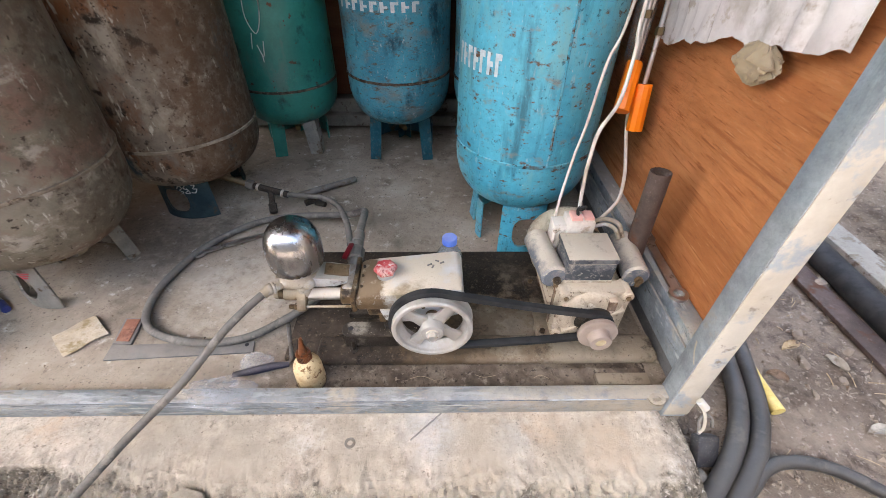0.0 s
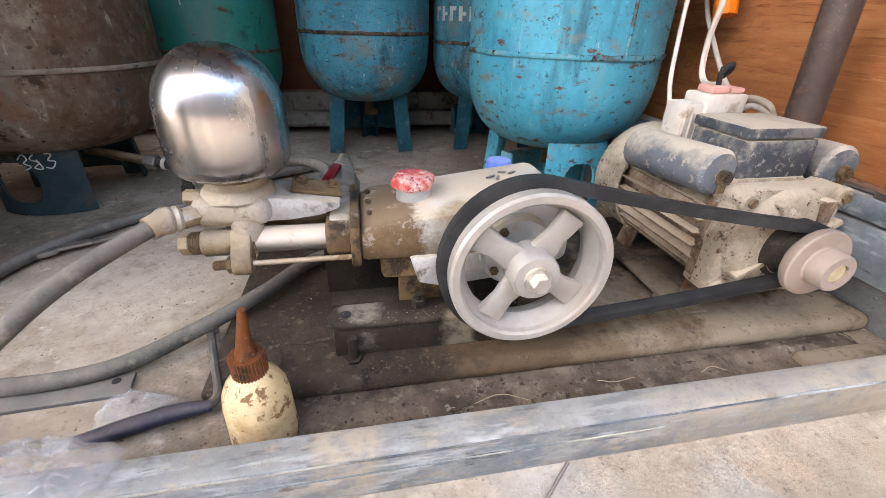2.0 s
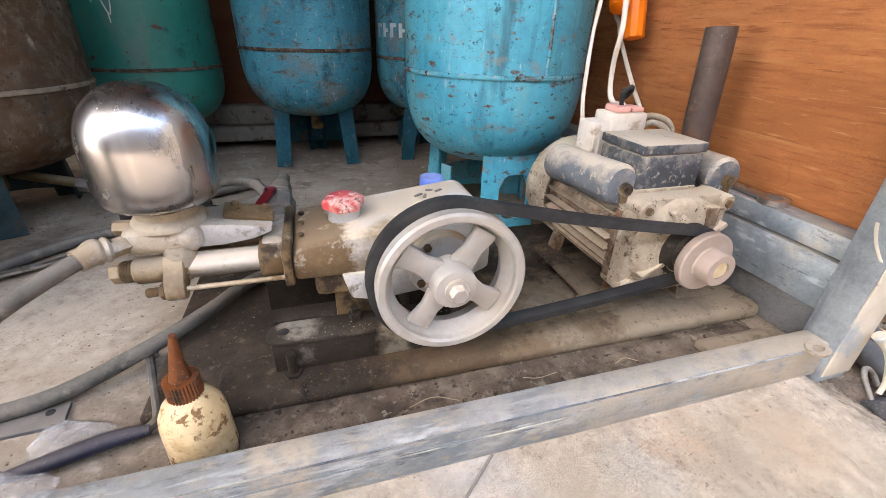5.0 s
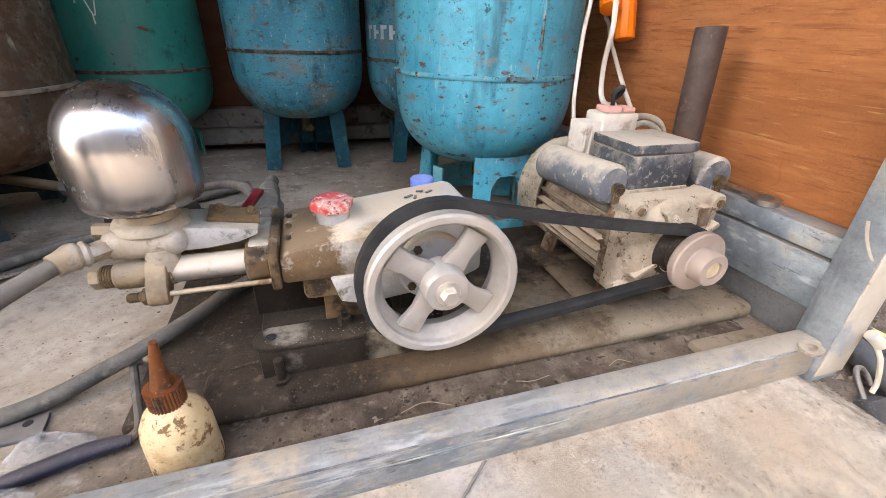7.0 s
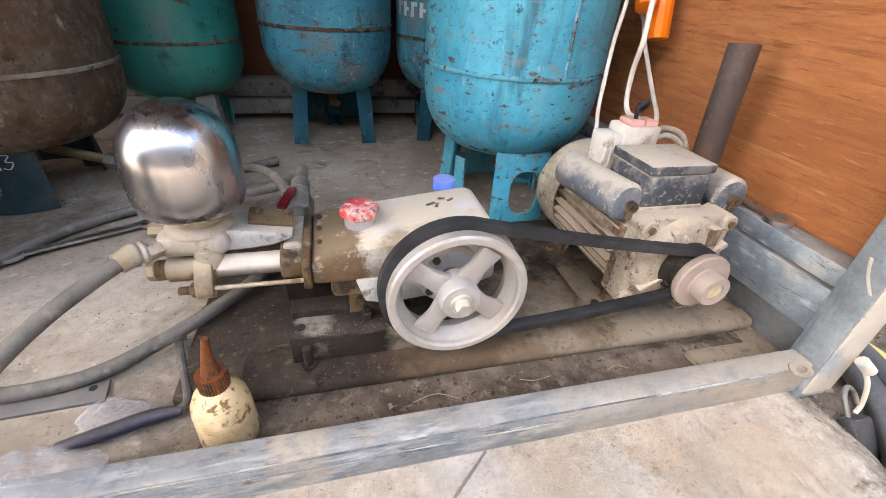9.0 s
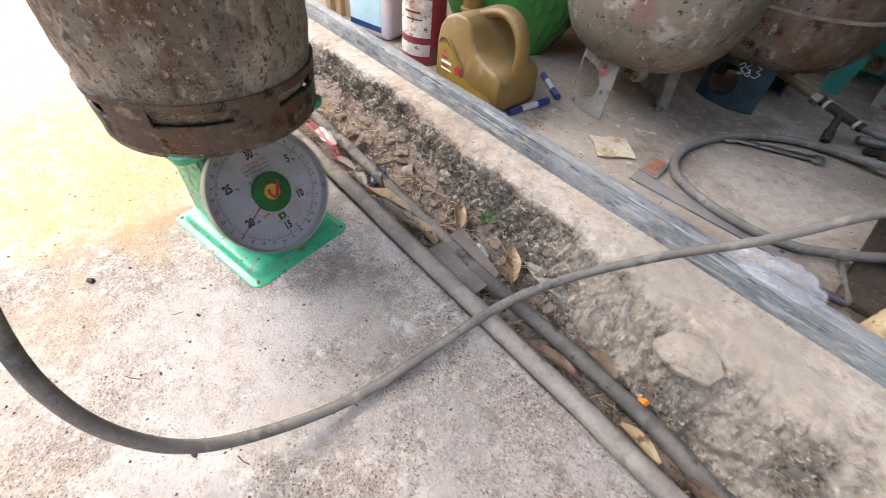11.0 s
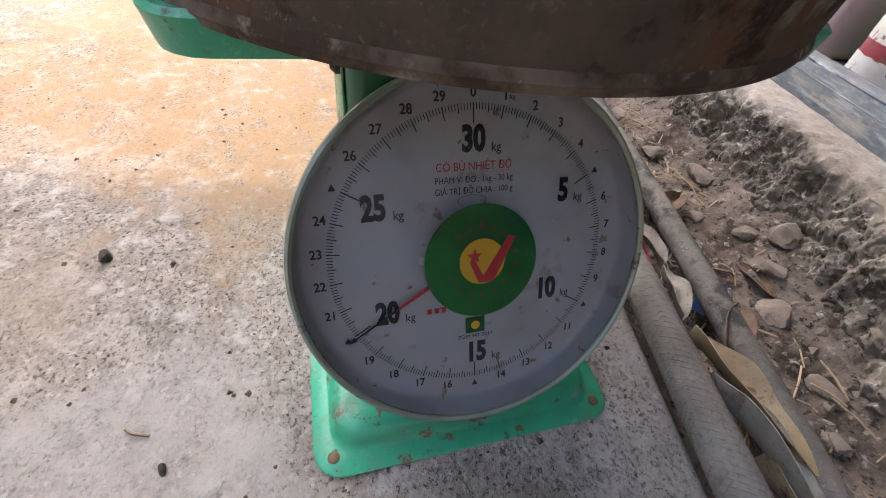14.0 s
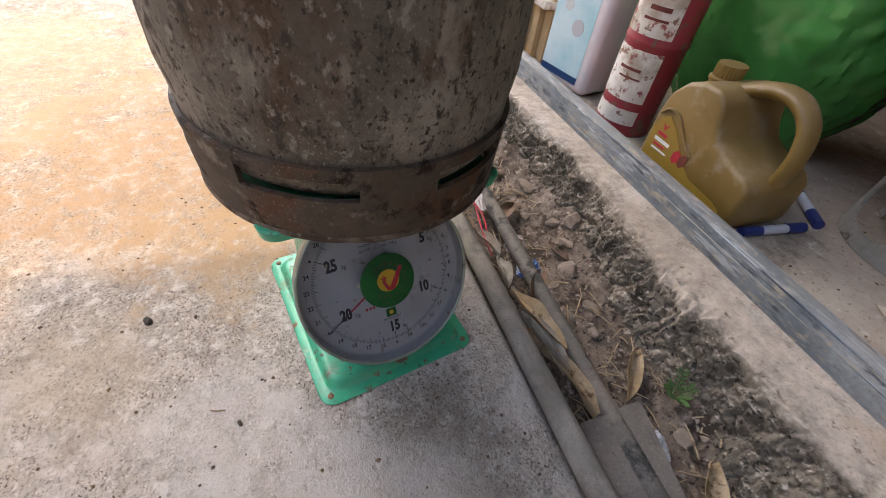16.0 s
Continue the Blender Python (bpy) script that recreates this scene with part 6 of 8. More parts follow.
# ---- the spring scale on the road ----
U, FW = Vector((-0.187, 0.9824, 0)).normalized(), Vector((0.9824, 0.187, 0)).normalized()
SC = Matrix.Translation((-0.8535, 0.0460, ROAD_Z)) @ Matrix((U, -FW, Vector((0, 0, 1)))).transposed().to_4x4()
scale = thing("spring_scale", None, "green enamelled 30 kg spring scale with a round white dial", "scale", m=SC)


def rounded(w, d, r, n=5):
    out = []
    for cx, cy, a0 in ((w - r, d - r, 0), (r - w, d - r, 90), (r - w, r - d, 180), (w - r, r - d, 270)):
        out += [(cx + r * math.cos(radians(a0 + 90 * k / n)), cy + r * math.sin(radians(a0 + 90 * k / n))) for k in range(n + 1)]
    return out


def stack(levels, n=5, side=0.0):
    """Rounded-rectangle rings (half width, half depth, corner, height, offset back) joined into a pressed shape."""
    vs, k = [], 4 * (n + 1)
    for w, d, r, z, off in levels:
        vs += [(x + side, y + off, z) for x, y in rounded(w, d, r, n)]
    fs = [(i * k + q, i * k + (q + 1) % k, (i + 1) * k + (q + 1) % k, (i + 1) * k + q) for i in range(len(levels) - 1) for q in range(k)]
    fs += [tuple(range(k))[::-1], tuple((len(levels) - 1) * k + q for q in range(k))]
    return Geo().add(vs, fs)


BD = 0.118
g = stack([(0.0945, BD, 0.017, 0.0, BD), (0.0950, BD + 0.0005, 0.017, 0.0016, BD), (0.0938, BD - 0.0012, 0.0165, 0.0030, BD), (0.0855, BD - 0.0095, 0.0140, 0.0032, BD), (0.0835, BD - 0.0118, 0.0140, 0.0042, BD), (0.0822, BD - 0.0136, 0.0145, 0.0080, BD), (0.0808, BD - 0.0158, 0.0150, 0.0125, BD), (0.0790, BD - 0.0182, 0.0150, 0.0148, BD), (0.0750, BD - 0.0225, 0.0140, 0.0158, BD), (0.0600, BD - 0.0400, 0.0120, 0.0160, BD)])
foot = local_part("base", g, M_SCALEG, scale, "pressed green base with chipped corners", angle=50)
for x, y in ((-0.084, 0.0105), (0.084, 0.0105), (-0.084, 0.2255), (0.084, 0.2255)):
    local_part("screw", Geo().lathe([(0.0034, 0.0028), (0.0034, 0.0038), (0.0026, 0.0044), (0.0001, 0.0046)], 14, Matrix.Translation((x, y, 0))), M_OILCAST, foot, "rusty screw")
# housing painted in the shaded green, its added side panels in the lit one
g = stack([(0.0610, 0.066, 0.010, 0.014, 0.158), (0.0605, 0.056, 0.010, 0.120, 0.170), (0.0600, 0.050, 0.010, 0.196, 0.180), (0.0585, 0.048, 0.010, 0.2035, 0.181), (0.050, 0.040, 0.010, 0.206, 0.181)], side=0.003)
local_part("housing", g, M_SCALESHADE, scale, "green housing behind the dial, darkened for its deep shade")
for sx in (-1, 1):
    m = Matrix(((0, 0, sx, 0.003 + sx * 0.0605), (1, 0, 0, 0), (0, 1, 0, 0), (0, 0, 0, 1)))
    local_part("lit_side_panel", Geo().prism([(0.104, 0.018), (0.122, 0.120), (0.137, 0.192), (0.222, 0.192), (0.218, 0.018)], 0.0014, m, 0.0005), M_SCALEG, scale, "worn green housing side, lighter than the front for the light on it")

# the dial: a printed plate set back in a deep round case
DIAL = SC.inverted() @ frame_of((-0.9188, 0.0348, 0.0329), (-math.sin(radians(11.1)), math.cos(radians(11.1)), 0), (-0.4687, -0.0919, 0.8786))
DR, FRONT_Z = 0.0945, 0.0148
knob_at = DIAL @ Vector((-0.0585, 0.0985, -0.030))
g = Geo().rod(knob_at + Vector((-0.006, 0, 0)), knob_at + Vector((0.008, 0, 0)), 0.0064, seg=20, bevel=0.0026)
local_part("zero_knob", g, M_PADLOCK, scale, "black knurled zero knob")
g = Geo().rod((0, 0.172, 0.20), (0, 0.172, 0.217), 0.03, seg=20)
local_part("column", g, M_SCALEG, scale)
g = stack([(0.104, 0.115, 0.012, 0.2135, 0.158), (0.1085, 0.1195, 0.014, 0.2145, 0.158), (0.1100, 0.1210, 0.014, 0.2240, 0.158), (0.1085, 0.1195, 0.013, 0.2255, 0.158), (0.104, 0.115, 0.010, 0.2246, 0.158)])
local_part("tray", g, M_SCALEG, scale, "dark green weighing tray")

g = Geo().lathe([(DR - 0.0030, FRONT_Z - 0.0012), (DR - 0.0026, FRONT_Z + 0.0006), (DR - 0.0012, FRONT_Z + 0.0016), (DR + 0.0002, FRONT_Z + 0.0010), (DR + 0.0008, FRONT_Z - 0.0010), (DR + 0.0002, FRONT_Z - 0.0060), (DR - 0.0012, -0.0050), (DR - 0.0080, -0.0120), (DR - 0.040, -0.0200), (0.02, -0.0200)], 112, DIAL, cap=False)
rim = local_part("dial_rim", g, M_RIM, scale, "thin pale green metal rim with rust specks")
g = Geo().lathe([(0.0001, 0.0), (0.0880, 0.0), (0.0898, 0.0008), (0.0908, 0.0035), (DR - 0.0026, FRONT_Z - 0.0014)], 112, DIAL, cap=False)
dial = local_part("dial", g, M_DIAL, scale, "white dial numbered to thirty kilograms", angle=50)
FZ = 0.0003


def at_dial(r, kg):
    a = math.radians(kg * 12)
    return DIAL @ Matrix.Translation((r * math.sin(a), r * math.cos(a), FZ))


g = Geo()
for k in range(300):
    a = math.radians(k * 1.2)
    r0, r1, w = (0.0672, 0.0768, 0.00036) if k % 50 == 0 else (0.0702, 0.0768, 0.00030) if k % 10 == 0 else (0.0722, 0.0768, 0.00026) if k % 5 == 0 else (0.0736, 0.0768, 0.00020)
    m = DIAL @ Matrix.Rotation(-a, 4, "Z") @ Matrix.Translation((0, 0, FZ))
    g.add([m @ Vector(p) for p in ((-w, r0, 0.0002), (w, r0, 0.0002), (w, r1, 0.0002), (-w, r1, 0.0002))], [(0, 1, 2, 3)])
tagged(local_part("scale_marks", g, M_BLACK, dial), kind="stuff")
for kg in range(30):
    if kg % 5 or not kg:
        letters(str(kg), 0.0066, at_dial(0.0815, kg), M_BLACK, dial, "numeral", 0.0001, wide=0.92, fat=0.00012)
for kg in (5, 10, 15, 20, 25):
    m = at_dial(0.0812, kg)
    g = Geo().add([m @ Vector(p) for p in ((-0.0018, -0.0016, 0.0002), (0.0018, -0.0016, 0.0002), (0, 0.0018, 0.0002))], [(0, 1, 2)])
    local_part("pointer_mark", g, M_BLACK, dial)
for txt, x, y in (("30", 0.0, 0.0595), ("5", 0.0517, 0.0303), ("10", 0.0441, -0.0268), ("15", 0.0012, -0.0610), ("20", -0.0486, -0.0285), ("25", -0.0518, 0.0285)):
    m = DIAL @ Matrix.Translation((x, y, FZ))
    letters(txt, 0.0172, m, M_BLACK, dial, "numeral", 0.0001, wide=0.72, fat=0.00080)
    letters("kg", 0.0068, m @ Matrix.Translation((0.0121 if len(txt) > 1 else 0.0092, -0.0040, 0)), M_BLACK, dial, "numeral", 0.0001, wide=0.9)
letters("kg", 0.0034, DIAL @ Matrix.Translation((0.0205, 0.0790, FZ)), M_BLACK, dial, "lettering", 0.0001)
for txt, y, s_, mat in (("CÓ BÙ NHIỆT ĐỘ", 0.0464, 0.0060, M_REDPRINT), ("PHẠM VI ĐO : 1kg - 30 kg", 0.0399, 0.0046, M_BLACK), ("GIÁ TRỊ ĐỘ CHIA : 100 g", 0.0342, 0.0046, M_BLACK)):
    letters(txt, s_, DIAL @ Matrix.Translation((0.0005, y, FZ)), mat, dial, "lettering", 0.0001, wide=0.84)
letters("PDM 043-2017", 0.0034, DIAL @ Matrix.Translation((0.0008, -0.0500, FZ)), M_BLACK, dial, "lettering", 0.0001)
g = Geo().lathe([(0.0066, 0.0001), (0.0069, 0.0001)], 24, DIAL @ Matrix.Translation((-0.001, 0.0290, FZ)) @ Matrix.Diagonal((1.15, 0.45, 1, 1)), cap=False)
local_part("approval_oval", g, M_BLACK, dial)
# emblem stuck on the middle of the glass: green roundel, yellow disc, red V and star, green tab
EZ = FRONT_Z - 0.0018
g = Geo().rod(DIAL @ Vector((0.0, -0.0005, EZ - 0.0008)), DIAL @ Vector((0.0, -0.0005, EZ)), 0.0302, seg=64)
emblem = local_part("emblem", g, M_GREENPRINT, dial, "green roundel with a yellow disc")
g = Geo().rod(DIAL @ Vector((0.0, -0.0002, EZ)), DIAL @ Vector((0.0, -0.0002, EZ + 0.0002)), 0.0122, seg=40)
local_part("disc", g, M_YELLOWPRINT, emblem)
g = Geo().prism([(-0.001, -0.008), (0.0125, 0.0125), (0.0165, 0.0115), (0.0045, -0.0115), (-0.0035, -0.0115), (-0.0085, 0.0), (-0.0055, 0.001)], 0.0002, DIAL @ Matrix.Translation((0.0015, 0.0, EZ + 0.0002)))
local_part("chevron", g, M_REDPRINT, emblem)
star = [((0.0044 if k % 2 == 0 else 0.0018) * math.sin(math.pi * k / 5), (0.0044 if k % 2 == 0 else 0.0018) * math.cos(math.pi * k / 5)) for k in range(10)]
local_part("star", Geo().prism(star, 0.0002, DIAL @ Matrix.Translation((-0.0042, 0.0030, EZ + 0.0003))), M_REDPRINT, emblem)
for k in range(14):
    m = DIAL @ Matrix.Rotation(math.radians(140 + 260 * k / 13), 4, "Z") @ Matrix.Translation((0, 0.0185, EZ))
    local_part("emblem_bar", Geo().box((-0.0007, -0.0012, 0), (0.0007, 0.0012, 0.0002), 0, m), M_DULLRED, emblem)
local_part("tab", Geo().box((-0.0052, -0.0478, 0), (0.0062, -0.0380, 0.0004), 0.0001, DIAL), M_GREENPRINT, dial)
local_part("tab_dot", Geo().rod(DIAL @ Vector((0.0006, -0.0430, 0.0004)), DIAL @ Vector((0.0006, -0.0430, 0.0006)), 0.0026, seg=14), M_YELLOWPRINT, dial)
for k in range(3):
    local_part("brand_bar", Geo().box((-0.0270 + 0.0040 * k, -0.0322, FZ), (-0.0246 + 0.0040 * k, -0.0292, FZ + 0.0002), 0, DIAL), M_REDPRINT, dial)
# needle pointing just short of twenty, red near the hub and dark at its tip
m = DIAL @ Matrix.Rotation(-math.radians(19.95 * 12), 4, "Z") @ Matrix.Translation((0, 0, 0.0022))
g = Geo().prism([(-0.0014, 0.0050), (0.0014, 0.0050), (0.0008, 0.050), (-0.0008, 0.050)], 0.0004, m)
needle = local_part("needle", g, M_REDPRINT, scale, "thin red needle at twenty")
local_part("needle_tip", Geo().prism([(-0.0007, 0.050), (0.0007, 0.050), (0.0002, 0.0785), (-0.0002, 0.0785)], 0.0004, m), M_BLACK, needle, "dark needle tip")
local_part("needle_spade", Geo().prism([(-0.0014, 0.0770), (0.0014, 0.0770), (0.0, 0.0815)], 0.0004, m), M_BLACK, needle)
local_part("hub_screw", Geo().rod(DIAL @ Vector((-0.0289, -0.0005, FZ)), DIAL @ Vector((-0.0289, -0.0005, FZ + 0.0012)), 0.0022, seg=10), M_BRIGHT, dial)
g = Geo().rod(DIAL @ Vector((0, 0, EZ + 0.0006)), DIAL @ Vector((0, 0, EZ + 0.0014)), DR - 0.0029, seg=112)
glass = local_part("glass", g, M_GLASS, scale, "slightly dusty dial glass")
glass.visible_shadow = False

# ---- the gas cylinder being weighed ----
CC, CR, CZ = (-0.982, 0.020), 0.1365, 0.153
cyl = thing("gas_cylinder", (CC[0], CC[1], CZ), "scuffed grey-brown gas cylinder standing on the scale tray", "gas cylinder")
prof = [(CR * math.sin(a) * 0.97, CZ + 0.075 - 0.064 * math.cos(a) ** 0.6) for a in np.linspace(0.01, math.pi / 2 - 0.0001, 20)] + [(CR, CZ + 0.105), (CR, CZ + 0.27)]
prof += [(CR * math.cos(a), CZ + 0.27 + 0.075 * math.sin(a)) for a in np.linspace(0.1, math.pi / 2 - 0.02, 12)]
part("body", Geo().lathe(prof, 64, Matrix.Translation((CC[0], CC[1], 0))), M_GREYCYL, cyl, angle=60)


def ring_wall(u, v):
    a = math.tau * u
    z = CZ + 0.002 + 0.066 * v
    r = CR * (0.945 + 0.022 * math.sin(v * math.pi * 0.75) + 0.025 * v ** 3)
    return (CC[0] + r * math.cos(a), CC[1] + r * math.sin(a), z)


def ring_keep(u, v):
    k = ((u * 360 + 56) % 60) / 60
    return not (0.61 < v < 0.86 and 0.20 < k < 0.80)


part("foot_ring", Geo().shell(ring_wall, 180, 20, 0.004, ring_keep, wrap=True), M_RING, cyl, "rust-rimmed foot ring with vent slots", angle=45)
pts = [(CC[0] + CR * 0.945 * math.cos(b), CC[1] + CR * 0.945 * math.sin(b), CZ + 0.004) for b in np.linspace(0, math.tau, 96, endpoint=False)]
part("rolled_edge", Geo().sweep(pts, 0.0038, 8, closed=True), M_WELD, cyl, "rusty rolled lower edge")
g = Geo().rod((CC[0], CC[1], CZ + 0.34), (CC[0], CC[1], CZ + 0.40), 0.014, seg=16, bevel=0.002)
part("valve", g, M_BRASS, cyl)
g = Geo().shell(lambda u, v: (CC[0] + 0.085 * math.cos(u * 5.2 + 0.5), CC[1] + 0.085 * math.sin(u * 5.2 + 0.5), CZ + 0.30 + 0.13 * v), 40, 5, 0.004)
part("collar", g, M_GREYCYL, cyl)


# ---- the delivery hose from pump to cylinder ----
LINE = [(-0.249, 0.633, 0.166), (-0.268, 0.616, 0.165), (-0.315, 0.556, 0.146), (-0.377, 0.489, 0.094), (-0.456, 0.417, 0.041), (-0.525, 0.331, -0.005), (-0.570, 0.223, -0.031), (-0.587, 0.103, -0.051), (-0.596, -0.011, -0.055), (-0.610, -0.106, -0.033), (-0.627, -0.182, 0.008), (-0.649, -0.223, 0.069), (-0.672, -0.235, 0.145), (-0.700, -0.222, 0.225), (-0.735, -0.190, 0.315), (-0.785, -0.145, 0.420), (-0.860, -0.075, 0.510), (-0.940, -0.015, 0.535), (-0.982, 0.020, 0.530)]
hose = thing("delivery_hose", (-0.59, 0.0, ROAD_Z), "long dusty grey rubber hose leading from pump to gas cylinder", "hose")
path = spline(LINE, 10)
part("hose_line", Geo().sweep(path, 0.0068, 16), M_HOSE, hose, angle=60)
g = Geo()
ferrule = spline([tuple(path[1]), tuple(path[4]), tuple(path[7]), tuple(path[11])], 4)[:12]
g.sweep(ferrule, 1, 18, radii=[0.0086, 0.0102, 0.0108, 0.0102, 0.0090, 0.0098, 0.0110, 0.0113, 0.0110, 0.0098, 0.0092, 0.0092])
part("ferrule", g, M_BRASSCAST, hose, "swaged steel ferrule")

# ---- suction hose looped on the floor ----
loop = thing("suction_hose", (-0.45, 0.85, 0), "dusty grey suction hose coiled on the floor", "hose")
pts = [(-0.128, 0.775, 0.150), (-0.129, 0.83, 0.148), (-0.133, 0.90, 0.130), (-0.145, 0.955, 0.100), (-0.180, 0.985, 0.070), (-0.25, 1.020, 0.040), (-0.36, 1.045, 0.018), (-0.46, 1.020, 0.011), (-0.545, 0.930, 0.011), (-0.585, 0.82, 0.011), (-0.588, 0.73, 0.011), (-0.553, 0.665, 0.011), (-0.46, 0.632, 0.011), (-0.36, 0.637, 0.012), (-0.285, 0.675, 0.022), (-0.225, 0.735, 0.026), (-0.18, 0.80, 0.024), (-0.08, 0.86, 0.022)]
part("hose_line", Geo().sweep(spline(pts, 10), 0.0084, 16), M_HOSE, loop, angle=60)
g = Geo().rod((-0.128, 0.772, 0.150), (-0.129, 0.805, 0.149), 0.0125, seg=12, bevel=0.002)
part("clamp", g, M_STEEL, loop)

# ---- the valve line from the rusty tank ----
feed = thing("feed_line", (-0.48, 1.12, 0), "brass valve line from a tank joined to a thin hose", "valve line")
g = Geo().rod((-0.60, 1.155, 0.088), (-0.49, 1.120, 0.074), 0.0085, seg=12)
part("brass_pipe", g, M_BRASS, feed)
g = Geo().rod((-0.492, 1.121, 0.074), (-0.472, 1.116, 0.071), 0.0145, seg=6, bevel=0.002)
part("union_nut", g, M_STEEL, feed)
g = Geo().rod((-0.472, 1.116, 0.071), (-0.375, 1.092, 0.058), 0.0092, seg=14)
g.rod((-0.425, 1.104, 0.065), (-0.418, 1.072, 0.030), 0.008, seg=12)
g.rod((-0.420, 1.080, 0.038), (-0.414, 1.060, 0.018), 0.011, seg=8, bevel=0.002)
part("tee", g, M_OILBLACK, feed, "greasy black tee piece")
for x0, y0, z0 in ((-0.462, 1.1135, 0.0697), (-0.392, 1.096, 0.060)):
    part("white_ring", Geo().rod((x0, y0, z0), (x0 + 0.006, y0 - 0.0015, z0 - 0.0008), 0.0112, seg=18), M_WHITEPL, feed, "white sealing ring")
part("thin_hose", Geo().sweep(spline([(-0.375, 1.092, 0.058), (-0.33, 1.080, 0.062), (-0.27, 1.045, 0.080), (-0.21, 0.965, 0.110), (-0.17, 0.87, 0.135), (-0.150, 0.80, 0.148), (-0.142, 0.765, 0.152)], 8), 0.0068, 12), M_HOSE, feed, angle=60)
g = Geo().rod((-0.370, 1.155, 0.014), (-0.215, 1.245, 0.016), 0.0095, seg=14, bevel=0.002)
single("steel_handle_bar", g, M_STEEL, "short round steel handle lying on the floor", "tool")
g = Geo().rod((-0.345, 1.120, 0.010), (-0.300, 1.150, 0.012), 0.009, seg=6, bevel=0.001).rod((-0.315, 1.125, 0.009), (-0.285, 1.115, 0.009), 0.008, seg=10, bevel=0.001)
single("loose_fitting", g, M_OILBLACK, "loose grimy pipe fitting on the floor", "pipe fitting")


# ---- braided hoses along the gutter ----
def braided(name, pts, r, mat, label, category="hose"):
    t = thing(name, pts[0], label, category)
    line = spline(pts, 14)
    part("hose_line", Geo().sweep(line, r, 14), mat, t, angle=60)
    return t, line


def braid(line, r, pitch, count):
    """Criss-cross cords lying on a hose."""
    g = Geo()
    pts = [Vector(p) for p in line]
    for sgn in (1, -1):
        for c in range(count):
            walkpts, s = [], 0.0
            for i in range(len(pts) - 1):
                t = (pts[i + 1] - pts[i])
                n = max(2, int(t.length / 0.006))
                side = t.normalized().cross(Vector((0, 0, 1))).normalized()
                up = side.cross(t.normalized())
                for k in range(n):
                    q = pts[i] + t * k / n
                    a = sgn * (s + t.length * k / n) / pitch * math.tau + math.tau * c / count
                    walkpts.append(q + (side * math.cos(a) + up * math.sin(a)) * r)
                s += t.length
            g.sweep(walkpts, 0.00030, 4)
    return g


h1, line1 = braided("braided_hose", [(-2.2, 0.203, -0.053), (-1.6, 0.196, -0.052), (-1.2, 0.193, -0.052), (-0.98, 0.193, -0.052), (-0.84, 0.191, -0.052), (-0.70, 0.190, -0.053), (-0.43, 0.190, -0.055), (-0.20, 0.187, -0.057), (0.20, 0.20, -0.06), (0.45, 0.24, -0.062)], 0.0140, M_EDGE, "thick pale grey braided hose lying along the road edge")
tagged(part("braid", braid([p for p in line1 if -1.35 < p.x < -0.25], 0.0142, 0.050, 11), M_EDGE, h1), kind="stuff")
h2, line2 = braided("braided_hose", [(-2.2, 0.300, -0.082), (-1.6, 0.292, -0.082), (-1.2, 0.280, -0.074), (-0.96, 0.268, -0.070), (-0.755, 0.258, -0.070), (-0.645, 0.255, -0.072), (-0.53, 0.262, -0.078), (-0.335, 0.262, -0.082), (-0.22, 0.252, -0.085), (0.0, 0.27, -0.085), (0.30, 0.33, -0.085), (0.49, 0.40, -0.062)], 0.0118, M_BRAID, "braided grey-green hose lying in the gutter")
tagged(part("braid", braid([p for p in line2 if -1.35 < p.x < -0.2], 0.0120, 0.044, 9), M_BRAID, h2), kind="stuff")


# ---- small things about the machine ----
bottle = thing("oil_bottle", (-0.199, 0.549, 0), "stained cream oil bottle with an amber nozzle", "bottle")
m = Matrix.Translation((-0.199, 0.549, 0.0))
prof = [(0.0001, 0.0), (0.022, 0.0), (0.0255, 0.003), (0.0262, 0.010), (0.0252, 0.046), (0.0238, 0.056), (0.0200, 0.0645), (0.0148, 0.0705), (0.0118, 0.0740)]
part("body", Geo().lathe(prof, 32, m), M_BOTTLE, bottle, angle=50)
ridged = [((0.0130 if k % 2 else 0.0121) * math.cos(math.tau * k / 64), (0.0130 if k % 2 else 0.0121) * math.sin(math.tau * k / 64)) for k in range(64)]
g = Geo().prism(ridged, 0.0175, Matrix.Translation((-0.199, 0.549, 0.073)))
ncap = part("cap", g, M_NOZZLE, bottle, "ribbed brown cap")
g = Geo().sweep([(-0.199, 0.549, 0.090), (-0.1985, 0.549, 0.098), (-0.197, 0.548, 0.112), (-0.195, 0.547, 0.124), (-0.1935, 0.546, 0.1325)], 1, 16, radii=[0.0082, 0.0064, 0.0046, 0.0035, 0.0027])
part("nozzle", g, M_NOZZLE, ncap)

water = thing("water_bottle", (0.060, 0.775, 0.0), "clear plastic bottle with a bright blue cap", "bottle")
m = Matrix.Translation((0.060, 0.778, 0.012))
part("body", Geo().lathe([(0.0001, 0), (0.026, 0.0), (0.029, 0.006), (0.029, 0.030), (0.0275, 0.034), (0.029, 0.040), (0.029, 0.085), (0.026, 0.105), (0.016, 0.122), (0.0125, 0.128), (0.0125, 0.136)], 28, m), M_CLEARPL, water, angle=50)
part("cap", Geo().lathe([(0.0155, 0.134), (0.0155, 0.147), (0.0140, 0.149), (0.0001, 0.149)], 28, m), M_BLUECAP, water, "bright blue screw cap")


